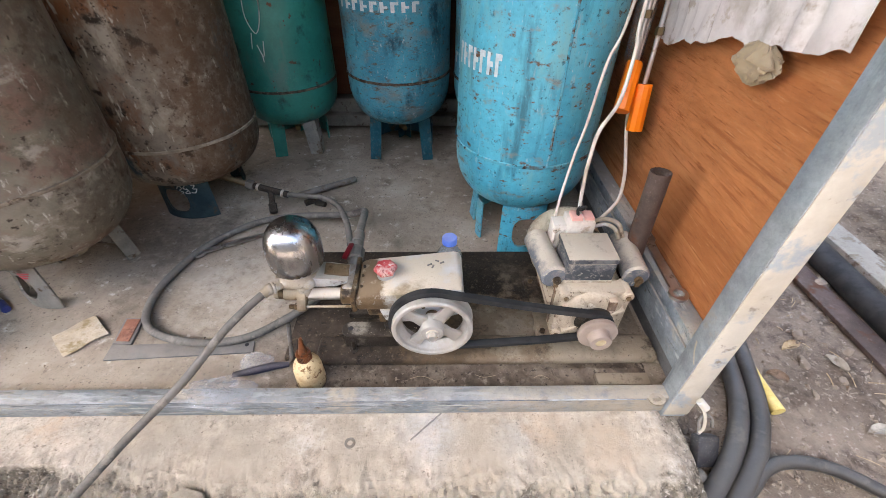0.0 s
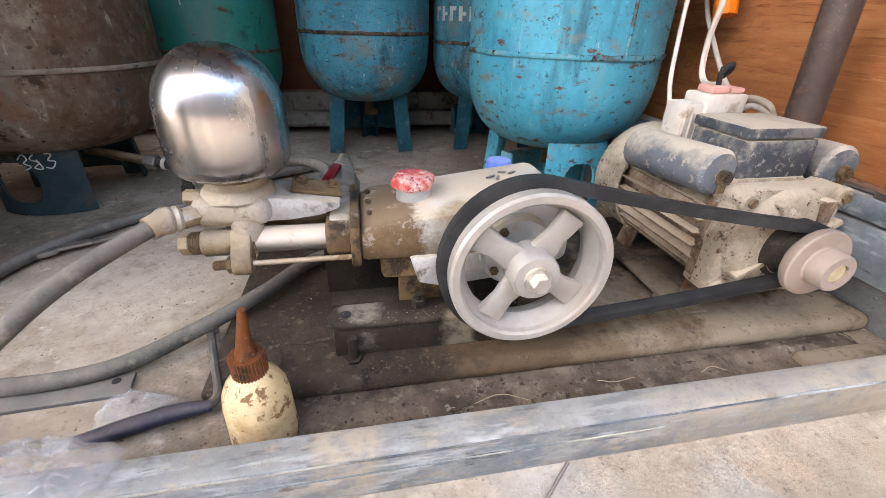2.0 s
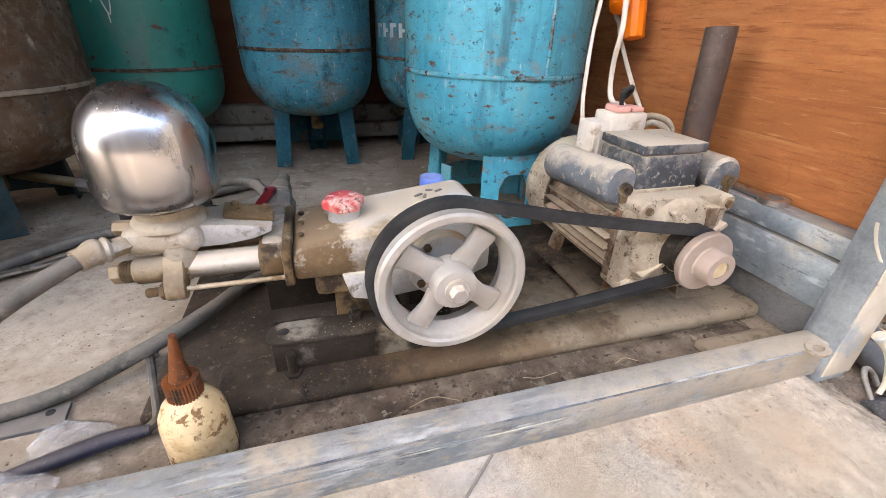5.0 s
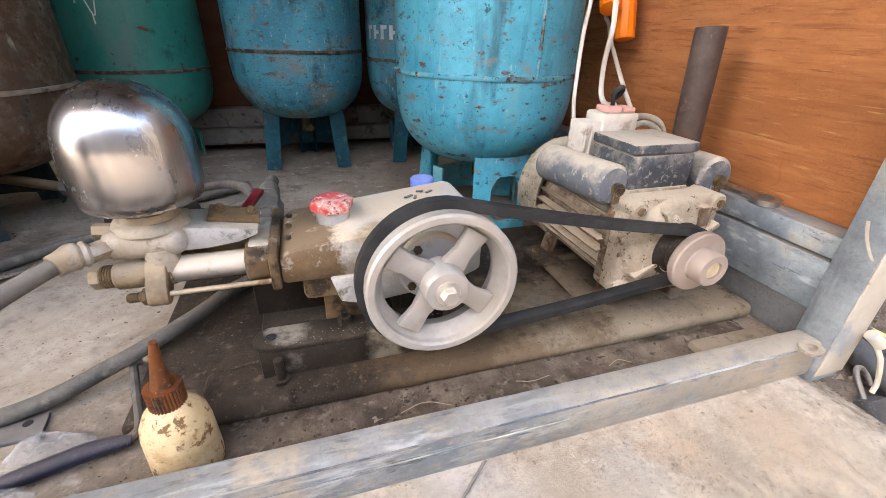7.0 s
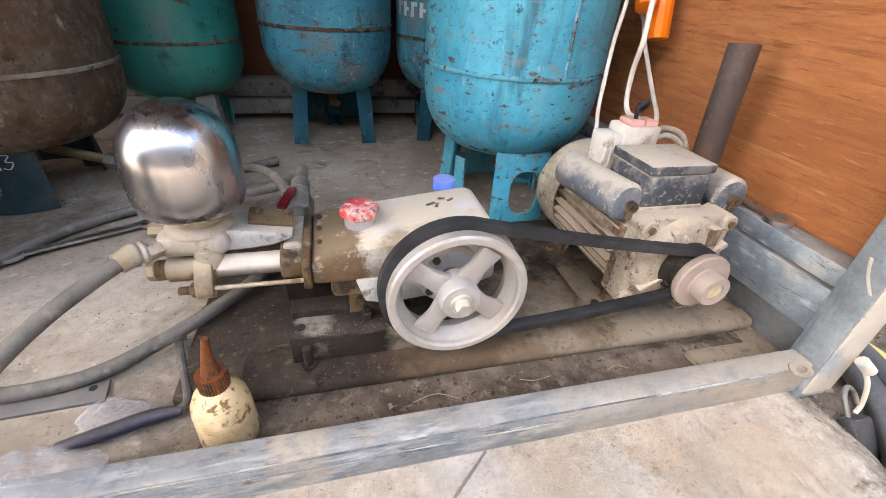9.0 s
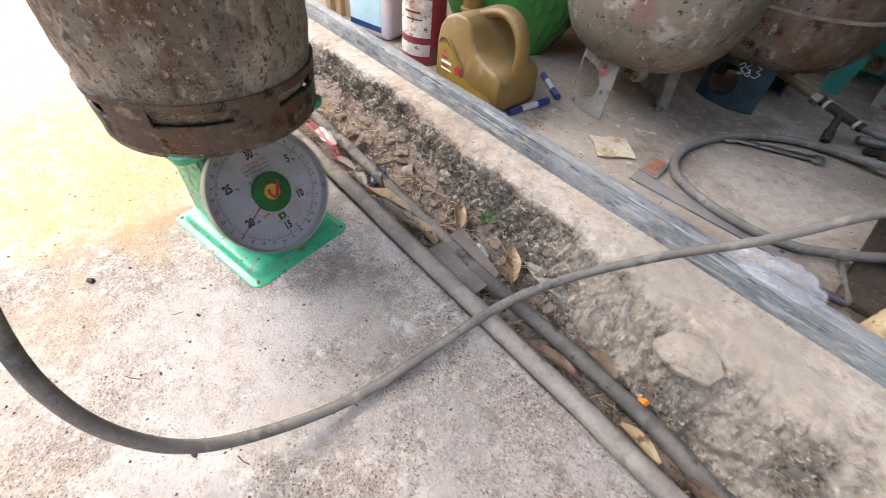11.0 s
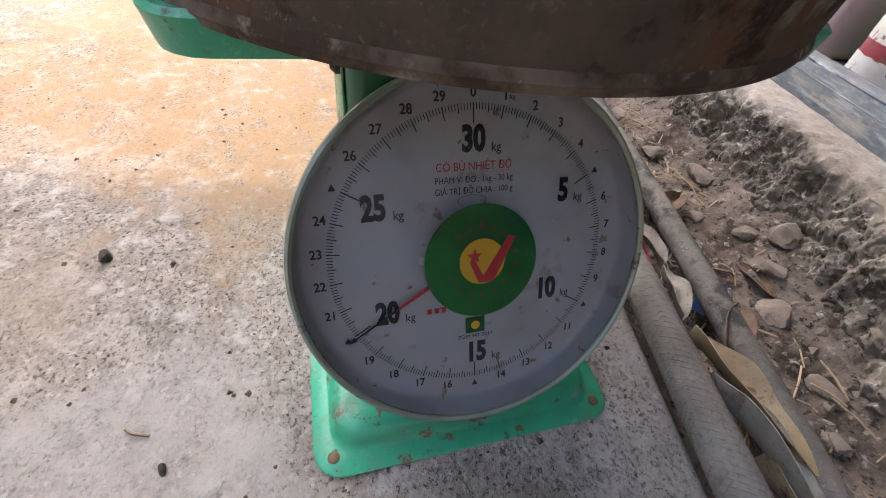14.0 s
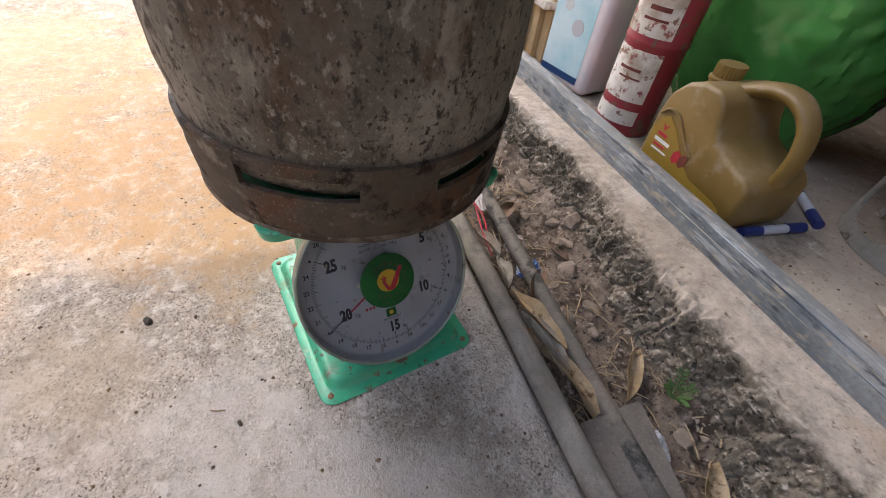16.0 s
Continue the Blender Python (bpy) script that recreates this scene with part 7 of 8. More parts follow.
def wrench(a, b, z, r_head, name, label, jaw=True, turn=0.0, mat=M_STEEL):
    """A flat combination wrench lying from a to b."""
    a, b = Vector((*a, z)), Vector((*b, z))
    L = (b - a).length
    m = frame_of(a, b - a, (0, 0, 1)) @ Matrix.Rotation(radians(-90), 4, "X")
    t = thing(name, a, label, "wrench")
    w = r_head * 0.52
    part("shank", Geo().box((r_head * 0.7, -w, -0.0025), (L - r_head * 0.7, w, 0.0025), 0.0015, m), mat, t)
    ring = Geo().shell(lambda u, v: m @ Vector((L + r_head * (0.55 + 0.45 * v) * math.cos(math.tau * u), r_head * (0.55 + 0.45 * v) * math.sin(math.tau * u), 0.0)), 28, 2, 0.007, wrap=True)
    part("ring_end", ring, mat, t)
    if jaw:
        pts = [(r_head * 1.12 * math.cos(x), r_head * 1.12 * math.sin(x)) for x in np.linspace(math.radians(-140), math.radians(140), 20)]
        pts += [(-r_head * 0.95, r_head * 0.42), (-r_head * 0.1, r_head * 0.50), (r_head * 0.12, 0.0), (-r_head * 0.1, -r_head * 0.50), (-r_head * 0.95, -r_head * 0.42)]
        part("open_jaw", Geo().prism(pts, 0.007, m @ Matrix.Rotation(radians(turn), 4, "Z") @ Matrix.Translation((0, 0, -0.0035)), 0.001), mat, t)
    return t


wrench((-0.556, 0.903), (-0.400, 0.985), 0.010, 0.0145, "combination_wrench", "long steel combination wrench lying on the floor", True, 15, M_TOOLBRIGHT)
wrench((0.474, 0.790), (0.4670, 0.624), 0.1515, 0.0175, "combination_spanner", "worn steel spanner with a ring end lying on the side beam", True, -20, M_TOOLBRIGHT)

bar = thing("flat_steel_square", (-0.47, 0.62, 0), "dull grey flat steel bar with a mitred end", "steel bar")
g = Geo().prism([(-0.612, 0.596), (-0.330, 0.612), (-0.335, 0.641), (-0.578, 0.632), (-0.615, 0.634)], 0.004, None, 0.0006)
part("blade", g, M_FLATBAR, bar)
# black disc on the blade draws the shade inside a hole
part("rivet_hole_disc", Geo().rod((-0.347, 0.636 - 0.006, 0.0035), (-0.347, 0.630, 0.0044), 0.004, seg=16), M_BLACK, bar)

tray = thing("red_tray", (-0.60, 0.665, 0), "small terracotta-red tray in a dark steel frame", "tray")
quad = [(-0.615, 0.634), (-0.577, 0.633), (-0.586, 0.700), (-0.624, 0.699)]
part("frame", Geo().prism(quad, 0.006, None, 0.001), M_FLATBAR, tray)
inner = [(-0.609, 0.639), (-0.583, 0.638), (-0.590, 0.694), (-0.617, 0.694)]
part("insert", Geo().prism(inner, 0.0025, Matrix.Translation((0, 0, 0.0055))), M_BRICKRED, tray, "terracotta-red insert")

g = Geo().shell(lambda u, v: (-0.747 + 0.056 * u + 0.052 * v + 0.003 * math.sin(7 * v), 0.652 - 0.049 * u + 0.056 * v, 0.004 + 0.004 * math.sin(3.0 * u) + 0.0035 * noise.noise((u * 3, v * 3, 4))), 10, 10, 0.0012)
single("cardboard_scrap", g, M_CARD, "torn stained scrap of cardboard on the floor", "cardboard")

hacksaw = thing("hacksaw", (-0.29, 0.57, 0), "small hacksaw with a dark blue plastic grip", "hacksaw")
g = Geo().sweep(spline([(-0.345, 0.556, 0.012), (-0.310, 0.563, 0.014), (-0.275, 0.573, 0.014), (-0.248, 0.578, 0.012)], 6), 1, 10, radii=[0.0048 + 0.0028 * math.sin(math.pi * k / 18) for k in range(19)])
part("grip", g, surface("dark_blue_grip", (0.014, 0.017, 0.036), (0.026, 0.029, 0.052), 20, 0.45, bump=0.2, dust=(DUST, 0.15)), hacksaw)
g = Geo().sweep(spline([(-0.252, 0.577, 0.012), (-0.246, 0.59, 0.012), (-0.258, 0.625, 0.010), (-0.280, 0.688, 0.010)], 8), 0.0042, 8)
part("bow", g, M_STEEL, hacksaw, "bent steel bow")
part("bow_end", Geo().rod((-0.283, 0.686, 0.010), (-0.272, 0.690, 0.010), 0.0055, seg=8), M_STEEL, hacksaw)


def crumple(name, c, sx, sy, h, mat, label, seed, n=26, base=None, category="plastic bag"):
    """A thin crumpled film heaped over a spot."""
    def fn(u, v):
        a, b = (u - 0.5) * 2, (v - 0.5) * 2
        x, y = a * math.sqrt(max(0.0, 1 - b * b / 2)), b * math.sqrt(max(0.0, 1 - a * a / 2))
        d = math.hypot(x, y)
        t = math.atan2(y, x)
        edge = 1 + 0.30 * noise.noise((math.cos(t) * 1.6, math.sin(t) * 1.6, seed)) + 0.14 * noise.noise((math.cos(t) * 5, math.sin(t) * 5, seed + 3))
        x, y = x * (1 + (edge - 1) * d), y * (1 + (edge - 1) * d)
        e = max(0.0, 1 - d ** 2.2)
        ridged = 1 - abs(noise.noise((x * 1.9 + seed, y * 1.9, seed))) * 3
        fine = abs(noise.noise((x * 5.5, y * 5.5 + seed, 2))) + 0.6 * abs(noise.noise((x * 12, y * 12 + seed, 4)))
        z = h * (0.12 + e * (0.45 + 0.55 * ridged) + 0.75 * fine * (0.35 + e))
        zz = base(c[0] + x * sx, c[1] + y * sy) if base else c[2]
        return (c[0] + x * sx, c[1] + y * sy, zz + max(z, 0.001))
    return single(name, Geo().shell(fn, n, n, 0.0004), mat, label, category, angle=25)


crumple("plastic_bag", (-0.335, 0.500, 0.0435), 0.060, 0.030, 0.020, M_BAG, "clear crumpled plastic film lying over the sill", 3, 46)
crumple("plastic_bag", (-0.318, 0.590, 0.001), 0.030, 0.022, 0.014, M_BAG, "small clear crumpled wrapper on the floor", 9, 18)

# pipe leaning on the plywood
pipe = thing("steel_pipe", (0.41, 0.70, 0.0), "rusty brown steel pipe leaning against the plywood", "pipe")
A, B = Vector((0.410, 0.702, 0.013)), Vector((0.411, 0.726, 0.343))
m = Matrix.Translation(A) @ (B - A).to_track_quat("Z", "Y").to_matrix().to_4x4()
L = (B - A).length
part("tube", Geo().lathe([(0.0150, L), (0.0178, L), (0.0180, L - 0.003), (0.0180, 0.0), (0.0150, 0.0), (0.0150, L)], 28, m, cap=False), M_PIPE, pipe)

# ---- cables and orange-handled tools on the wall ----
for name, pts, r, lab in (
        ("power_cable", [(0.262, 0.728, 0.188), (0.259, 0.742, 0.200), (0.260, 0.755, 0.223), (0.268, 0.777, 0.2515), (0.277, 0.793, 0.285), (0.290, 0.813, 0.332), (0.304, 0.828, 0.381), (0.326, 0.860, 0.479), (0.352, 0.880, 0.560), (0.38, 0.90, 0.90)], 0.0027, "grimy white power cable hanging to the motor"),
        ("power_cable", [(0.294, 0.728, 0.254), (0.302, 0.758, 0.252), (0.308, 0.778, 0.265), (0.3066, 0.780, 0.300), (0.302, 0.770, 0.339), (0.312, 0.786, 0.386), (0.340, 0.802, 0.434), (0.355, 0.830, 0.505), (0.363, 0.860, 0.572), (0.38, 0.88, 0.90)], 0.0034, "grimy white power cable hanging to the switch block"),
        ("power_cable", [(0.322, 0.735, 0.228), (0.355, 0.770, 0.214), (0.392, 0.810, 0.214), (0.410, 0.830, 0.227), (0.430, 0.880, 0.252), (0.434, 0.926, 0.300), (0.436, 0.958, 0.343), (0.435, 0.985, 0.43), (0.44, 1.0, 0.90)], 0.0036, "grimy white power cable hanging along the plywood")):
    single(name, Geo().sweep(spline(pts, 10), r, 10), M_CABLE, lab, "cable", "power cables", angle=60)


def handle_tool(bottom, top, rod_top):
    t = thing("orange_handled_tool", bottom, "steel gas lance with a bright orange plastic handle", "tool", "orange tools")
    b, tp = Vector(bottom), Vector(top)
    m = Matrix.Translation(b) @ (tp - b).to_track_quat("Z", "Y").to_matrix().to_4x4()
    L = (tp - b).length
    star = [((0.0150 if k % 2 else 0.0166) * math.cos(math.tau * k / 20), (0.0150 if k % 2 else 0.0166) * math.sin(math.tau * k / 20)) for k in range(20)]
    part("handle", Geo().prism(star, L, m, 0.0015), M_ORANGE, t, "ribbed bright orange handle")
    part("shank", Geo().rod(tp, rod_top, 0.0048, seg=12), M_BRIGHT, t)
    q = tp + (Vector(rod_top) - tp) * 0.22
    part("collar", Geo().rod(q, q + (Vector(rod_top) - tp).normalized() * 0.014, 0.0085, seg=6, bevel=0.001), M_BRASS, t)
    return t


handle_tool((0.401, 0.918, 0.368), (0.426, 0.975, 0.444), (0.435, 1.022, 0.793))
handle_tool((0.441, 0.921, 0.326), (0.444, 0.945, 0.413), (0.458, 1.00, 0.80))
g = Geo().shell(lambda u, v: (0.448 + 0.030 * math.cos(math.tau * u) * (0.5 + 0.5 * v) + 0.004 * noise.noise((u * 6, v * 4, 1)), 1.040 + 0.022 * math.sin(math.tau * u), 0.435 + 0.35 * v + 0.01 * noise.noise((u * 9, 0, 3)) * (1 - v)), 28, 14, 0.0005, wrap=True)
single("plastic_sleeve", g, M_BAG, "clear plastic sleeve over the tool shanks", "plastic bag")


def draped(u, v):
    y = 0.965 - 0.40 * u
    fold = 0.016 * noise.noise((u * 8 + v, v * 2.0, 2)) + 0.008 * noise.noise((u * 24 + v * 3, v * 3, 5))
    hem = 0.490 + 0.085 * u + 0.020 * noise.noise((u * 5, 0, 7)) + 0.008 * noise.noise((u * 17, 0, 3))
    return (0.470 - 0.012 - abs(fold) * (1 - 0.4 * v), y, hem + (1.0 - hem) * v)


single("plastic_sheet", Geo().shell(draped, 60, 14, 0.0008), M_CLOTH, "white crinkled plastic sheet hanging on the plywood", "sheet")


def pouch(u, v):
    a, z = math.tau * u, v
    r = 0.034 * math.sin(math.pi * min(1, 0.12 + 0.80 * (1 - v))) * (1 + 0.35 * noise.noise((math.cos(a) * 2, math.sin(a) * 2, v * 4)) + 0.28 * noise.noise((math.cos(a) * 5, math.sin(a) * 5, v * 9)))
    return (0.468 - 0.010 + 0.45 * r * math.cos(a), 0.690 + r * math.sin(a) * 1.1, 0.502 + 0.052 * v)


single("tied_bag", Geo().shell(pouch, 60, 26, 0.0006, wrap=True), M_TAPEBAG, "small tied beige plastic bag hanging on the plywood", "plastic bag")

# ---- padlock on the post ----
lock = thing("padlock", (0.50, 0.445, -0.05), "black padlock hanging open from a steel hasp", "padlock")
m = Matrix.Translation((0.508, 0.440, -0.050)) @ pose(0, 0, 0, -42, 14, 6) @ Matrix.Scale(1.2, 4)
part("case", Geo().box((-0.020, -0.009, -0.026), (0.020, 0.009, 0.020), 0.005, m), M_PADLOCK, lock)
pts = [m @ Vector((-0.012 * math.cos(a), 0, 0.036 + 0.012 * math.sin(a))) for a in np.linspace(0, math.pi, 12)]
part("shackle", Geo().sweep([m @ Vector((-0.012, 0, 0.014))] + pts + [m @ Vector((0.012, 0, 0.030))], 0.0030, 10), M_STEEL, lock, "worn steel shackle")
g = Geo().sweep(spline([(0.474, 0.468, 0.052), (0.485, 0.458, 0.030), (0.492, 0.452, 0.000), (0.488, 0.450, -0.012)], 6), 0.0026, 8)
g.rod((0.470, 0.470, 0.058), (0.482, 0.462, 0.046), 0.007, seg=10, bevel=0.001)
part("hasp", g, M_GALV_DUSTY, lock)

# ---- drums, jugs and the sack at the far end ----
jug = thing("oil_jug", (-1.035, 0.61, 0), "gold plastic oil jug with a looped handle and mustard label", "oil jug")


side = [(-1.138, 0.003), (-1.147, 0.016), (-1.147, 0.100), (-1.138, 0.136), (-1.115, 0.158), (-1.080, 0.170), (-1.046, 0.170), (-1.028, 0.158), (-1.018, 0.132), (-1.000, 0.110), (-0.965, 0.098), (-0.925, 0.092), (-0.907, 0.078), (-0.905, 0.018), (-0.914, 0.003)]
g = Geo().prism(side, 0.130, Matrix(((1, 0, 0, 0), (0, 0, -1, 0.672), (0, 1, 0, 0), (0, 0, 0, 1))), 0.0075)
part("body", g, M_GOLD, jug, angle=50)
g = Geo().sweep(spline([(-1.075, 0.607, 0.156), (-1.040, 0.607, 0.172), (-1.000, 0.607, 0.183), (-0.962, 0.607, 0.180), (-0.932, 0.607, 0.160), (-0.918, 0.607, 0.128), (-0.917, 0.607, 0.095), (-0.922, 0.607, 0.070)], 7), 1, up=(0, 1, 0), shape=[(0.0115 * math.cos(math.tau * k / 20), 0.019 * math.sin(math.tau * k / 20)) for k in range(20)])
part("handle", g, M_GOLD, jug, angle=60)
g = Geo().lathe([(0.024, 0), (0.024, 0.012), (0.027, 0.014), (0.027, 0.018), (0.0225, 0.020), (0.0225, 0.026)], 28, Matrix.Translation((-1.112, 0.612, 0.146)))
part("neck", g, M_GOLD, jug)
ridged = [((0.0236 if k % 2 else 0.0220) * math.cos(math.tau * k / 60), (0.0236 if k % 2 else 0.0220) * math.sin(math.tau * k / 60)) for k in range(60)]
g = Geo().prism(ridged, 0.022, Matrix.Translation((-1.112, 0.612, 0.162)))
part("cap", g, M_GOLD, jug, "ribbed gold screw cap")
lab = [(-1.138, 0.030), (-1.138, 0.075), (-1.128, 0.098), (-1.112, 0.106), (-1.085, 0.092), (-1.050, 0.062), (-1.010, 0.042), (-0.950, 0.040), (-0.930, 0.034), (-0.930, 0.028)]
FRONT = Matrix(((1, 0, 0, 0), (0, 0, -1, 0.5425), (0, 1, 0, 0), (0, 0, 0, 1)))
label = part("label", Geo().prism(lab, 0.0012, FRONT), M_GOLDLABEL, jug, "mustard paper label with red marks")
for x0, z0, x1, z1, mt in ((-1.122, 0.072, -1.098, 0.077, M_REDPRINT), (-1.124, 0.062, -1.084, 0.067, M_WHITEPRINT), (-1.122, 0.055, -1.092, 0.0585, M_REDPRINT), (-1.122, 0.048, -1.082, 0.0505, M_WHITEPRINT)):
    part("label_bar", Geo().box((x0, 0.5405, z0), (x1, 0.5414, z1), 0), mt, label)
part("label_emblem", Geo().prism([(-1.118, 0.092), (-1.110, 0.080), (-1.102, 0.094), (-1.110, 0.087)], 0.0006, FRONT @ Matrix.Translation((0, 0, 0.0011))), M_REDPRINT, label)
for dx, s in ((0, 1.0), (0.017, 0.8)):
    part("label_emblem", Geo().prism([(-1.068 + dx, 0.052), (-1.060 + dx, 0.047), (-1.050 + dx, 0.054), (-1.050 + dx, 0.066), (-1.060 + dx, 0.070), (-1.068 + dx, 0.062)], 0.0006, FRONT @ Matrix.Translation((0, 0, 0.0011))), M_REDPRINT if not dx else M_DULLRED, label)
g = Geo().sweep(spline([(-1.136, 0.5405, 0.102), (-1.120, 0.5405, 0.114), (-1.095, 0.5405, 0.112), (-1.062, 0.5405, 0.088), (-1.035, 0.5405, 0.070)], 6), 0.0022, 8)
part("moulded_rib", g, M_GOLD, jug)

jug.matrix_basis = Matrix.Translation((-0.004, -0.012, 0)) @ Matrix.Translation((-0.905, 0.61, 0)) @ Matrix.Diagonal((0.82, 1, 1, 1)) @ Matrix.Translation((0.905, -0.61, 0)) @ jug.matrix_basis

can = thing("paint_can", (-1.238, 0.60, 0), "tall dark red can with scuffed white paper label", "can")
m = Matrix.Translation((-1.240, 0.602, 0))
part("body", Geo().lathe([(0.0001, 0.002), (0.050, 0.002), (0.0545, 0.0), (0.0555, 0.004), (0.0535, 0.008), (0.0535, 0.160), (0.0550, 0.163), (0.0550, 0.168), (0.0535, 0.171), (0.0535, 0.335), (0.0550, 0.340), (0.0001, 0.338)], 48, m), M_CANRED, can)


def paper(z0, z1, a0, a1):
    return Geo().shell(lambda u, v: (-1.240 + 0.0541 * math.cos(a0 + (a1 - a0) * u), 0.602 + 0.0541 * math.sin(a0 + (a1 - a0) * u), z0 + (z1 - z0) * v + (0.002 * noise.noise((u * 9, z0 * 50, 1)) if v > 0.5 else 0)), 22, 4, 0.0005)


for z0, z1 in ((0.022, 0.050), (0.066, 0.152), (0.176, 0.30)):
    part("paper_label", paper(z0, z1, radians(-135), radians(-22)), M_CANWHITE, can, "scuffed white paper")
for z0, z1, a0, a1 in ((0.118, 0.123, -95, -50), (0.104, 0.107, -90, -45), (0.215, 0.222, -80, -42), (0.200, 0.204, -85, -40)):
    part("label_bar", Geo().shell(lambda u, v: (-1.240 + 0.0546 * math.cos(radians(a0 + (a1 - a0) * u)), 0.602 + 0.0546 * math.sin(radians(a0 + (a1 - a0) * u)), z0 + (z1 - z0) * v), 8, 2, 0.0004), M_DULLRED, can)

wj = thing("white_jug", (-1.45, 0.61, 0), "milky white plastic jug with a pale blue label", "jug")
m = pose(-1.440, 0.620, 0, 0, 0, 12)
bm = bmesh.new()
bmesh.ops.create_cube(bm, size=1)
for q in bm.verts:
    q.co = Vector((q.co.x * 0.150, q.co.y * 0.125, (q.co.z + 0.5) * 0.31))
bmesh.ops.bevel(bm, geom=bm.edges[:], offset=0.018, segments=4, affect="EDGES", profile=0.5)
part("body", Geo().take(bm, m), M_JUGWHITE, wj)
part("label", Geo().box((-0.064, -0.0637, 0.025), (0.050, -0.0626, 0.27), 0, m), M_LABELBLUE, wj, "pale blue printed label")
part("label_bar", Geo().box((-0.064, -0.0645, 0.020), (0.050, -0.0633, 0.034), 0, m), M_NAVY, wj)
part("label_spot", Geo().rod(m @ Vector((0.012, -0.0632, 0.125)), m @ Vector((0.012, -0.0645, 0.125)), 0.016, seg=20), M_GREYPL, wj)
part("label_spot", Geo().rod(m @ Vector((-0.028, -0.0632, 0.16)), m @ Vector((-0.028, -0.0645, 0.16)), 0.012, seg=20), M_WHITEPRINT, wj)

crate = thing("timber_offcut", (-1.62, 0.60, 0), "pale timber offcuts tied with a white strap", "timber")
for k in range(3):
    part("batten", Geo().box((-1.655 + 0.034 * k, 0.56 + 0.012 * k, 0.0), (-1.625 + 0.034 * k, 0.64 + 0.01 * k, 0.36 + 0.03 * k), 0.002), M_TIMBER, crate)
part("strap", Geo().box((-1.660, 0.556, 0.12), (-1.552, 0.672, 0.135), 0.002), M_WHITEPL, crate)


def sack(u, v):
    a = math.tau * u
    h = 0.62 * v
    swell = math.sin(math.pi * min(1.0, 0.13 + 0.72 * v)) ** 0.6
    fold = 1 + 0.10 * noise.noise((math.cos(a) * 2.1, math.sin(a) * 2.1, v * 3.2)) + 0.05 * abs(noise.noise((math.cos(a) * 5, math.sin(a) * 5, v * 9))) + 0.045 * abs(noise.noise((math.cos(a) * 9, math.sin(a) * 9 + v * 4, v * 13))) + 0.02 * abs(noise.noise((math.cos(a) * 20, math.sin(a) * 20, v * 28)))
    return (-1.225 + 0.235 * swell * fold * math.cos(a), 0.885 + 0.175 * swell * fold * math.sin(a), 0.002 + h + 0.02 * noise.noise((u * 5, v * 5, 4)) * v)


bag = thing("green_sack", (-1.22, 0.88, 0), "big shiny green plastic sack, bulging and creased", "sack")
part("film", Geo().shell(sack, 170, 110, 0.001, wrap=True), M_GREENBAG, bag, angle=30)

for a, b in (((-0.904, 0.570), (-0.890, 0.690)), ((-0.987, 0.790), (-0.887, 0.722))):
    t = thing("marker_pen", (*a, 0.007), "blue and grey marker pen lying on the floor", "pen", "marker pens")
    A, B = Vector((*a, 0.008)), Vector((*b, 0.008))
    part("barrel", Geo().rod(A.lerp(B, 0.3), A.lerp(B, 0.72), 0.0072, seg=14), M_GREYPL, t)
    part("cap", Geo().rod(A.lerp(B, 0.70), B, 0.0082, seg=14, bevel=0.001), M_BLUEPEN, t)
    part("tail", Geo().rod(A, A.lerp(B, 0.31), 0.0076, seg=14, bevel=0.001), M_BLUEPEN, t)

# loose washer and cable tie on the kerb
g = Geo().shell(lambda u, v: (-0.112 + (0.0045 + 0.0045 * v) * math.cos(math.tau * u), 0.433 + (0.0045 + 0.0045 * v) * math.sin(math.tau * u), -0.0005), 20, 1, 0.003, wrap=True)
single("washer", g, M_STEEL, "small steel washer lying on the kerb", "washer")
g = Geo().sweep(spline([(-0.012, 0.436, 0.001), (0.010, 0.456, 0.002), (0.040, 0.482, 0.003)], 6), 0.0014, 6)
single("cable_tie", g, M_FLATBAR, "thin dark cable tie lying on the kerb", "cable tie")


# ---- hoses, pipes and rubble beside the cage ----
for name, pts, r, mat, lab in (
        ("rubber_hose", [(0.70, 0.80, -0.05), (0.655, 0.66, -0.047), (0.625, 0.55, -0.047), (0.585, 0.47, -0.048), (0.52, 0.395, -0.055), (0.42, 0.32, -0.075), (0.30, 0.28, -0.085)], 0.017, M_HOSEDARK, "thick black rubber hose bending round the kerb end"),
        ("rubber_hose", [(0.735, 0.80, -0.048), (0.690, 0.655, -0.046), (0.655, 0.53, -0.046), (0.61, 0.445, -0.048), (0.545, 0.375, -0.055), (0.45, 0.30, -0.075), (0.33, 0.25, -0.085)], 0.016, M_HOSEDARK, "thick dark rubber hose lying beside another"),
        ("rubber_hose", [(0.50, 0.34, -0.075), (0.555, 0.372, -0.058), (0.595, 0.402, -0.050), (0.65, 0.415, -0.052), (0.72, 0.402, -0.054), (0.80, 0.35, -0.056), (0.95, 0.24, -0.056)], 0.0115, M_HOSEDARK, "dark rubber hose snaking over the dirt")):
    single(name, Geo().sweep(spline(pts, 10), r, 16), mat, lab, "hose", "yard hoses", angle=60)
g = Geo().sweep(spline([(0.705, 0.645, -0.058), (0.695, 0.60, -0.055), (0.688, 0.555, -0.052), (0.688, 0.508, -0.054)], 6), 1, 10, radii=[0.004 + 0.009 * (k / 18) for k in range(19)])
single("yellow_plastic", g, M_YELLOW, "crushed faded yellow plastic tube in the dirt", "litter")
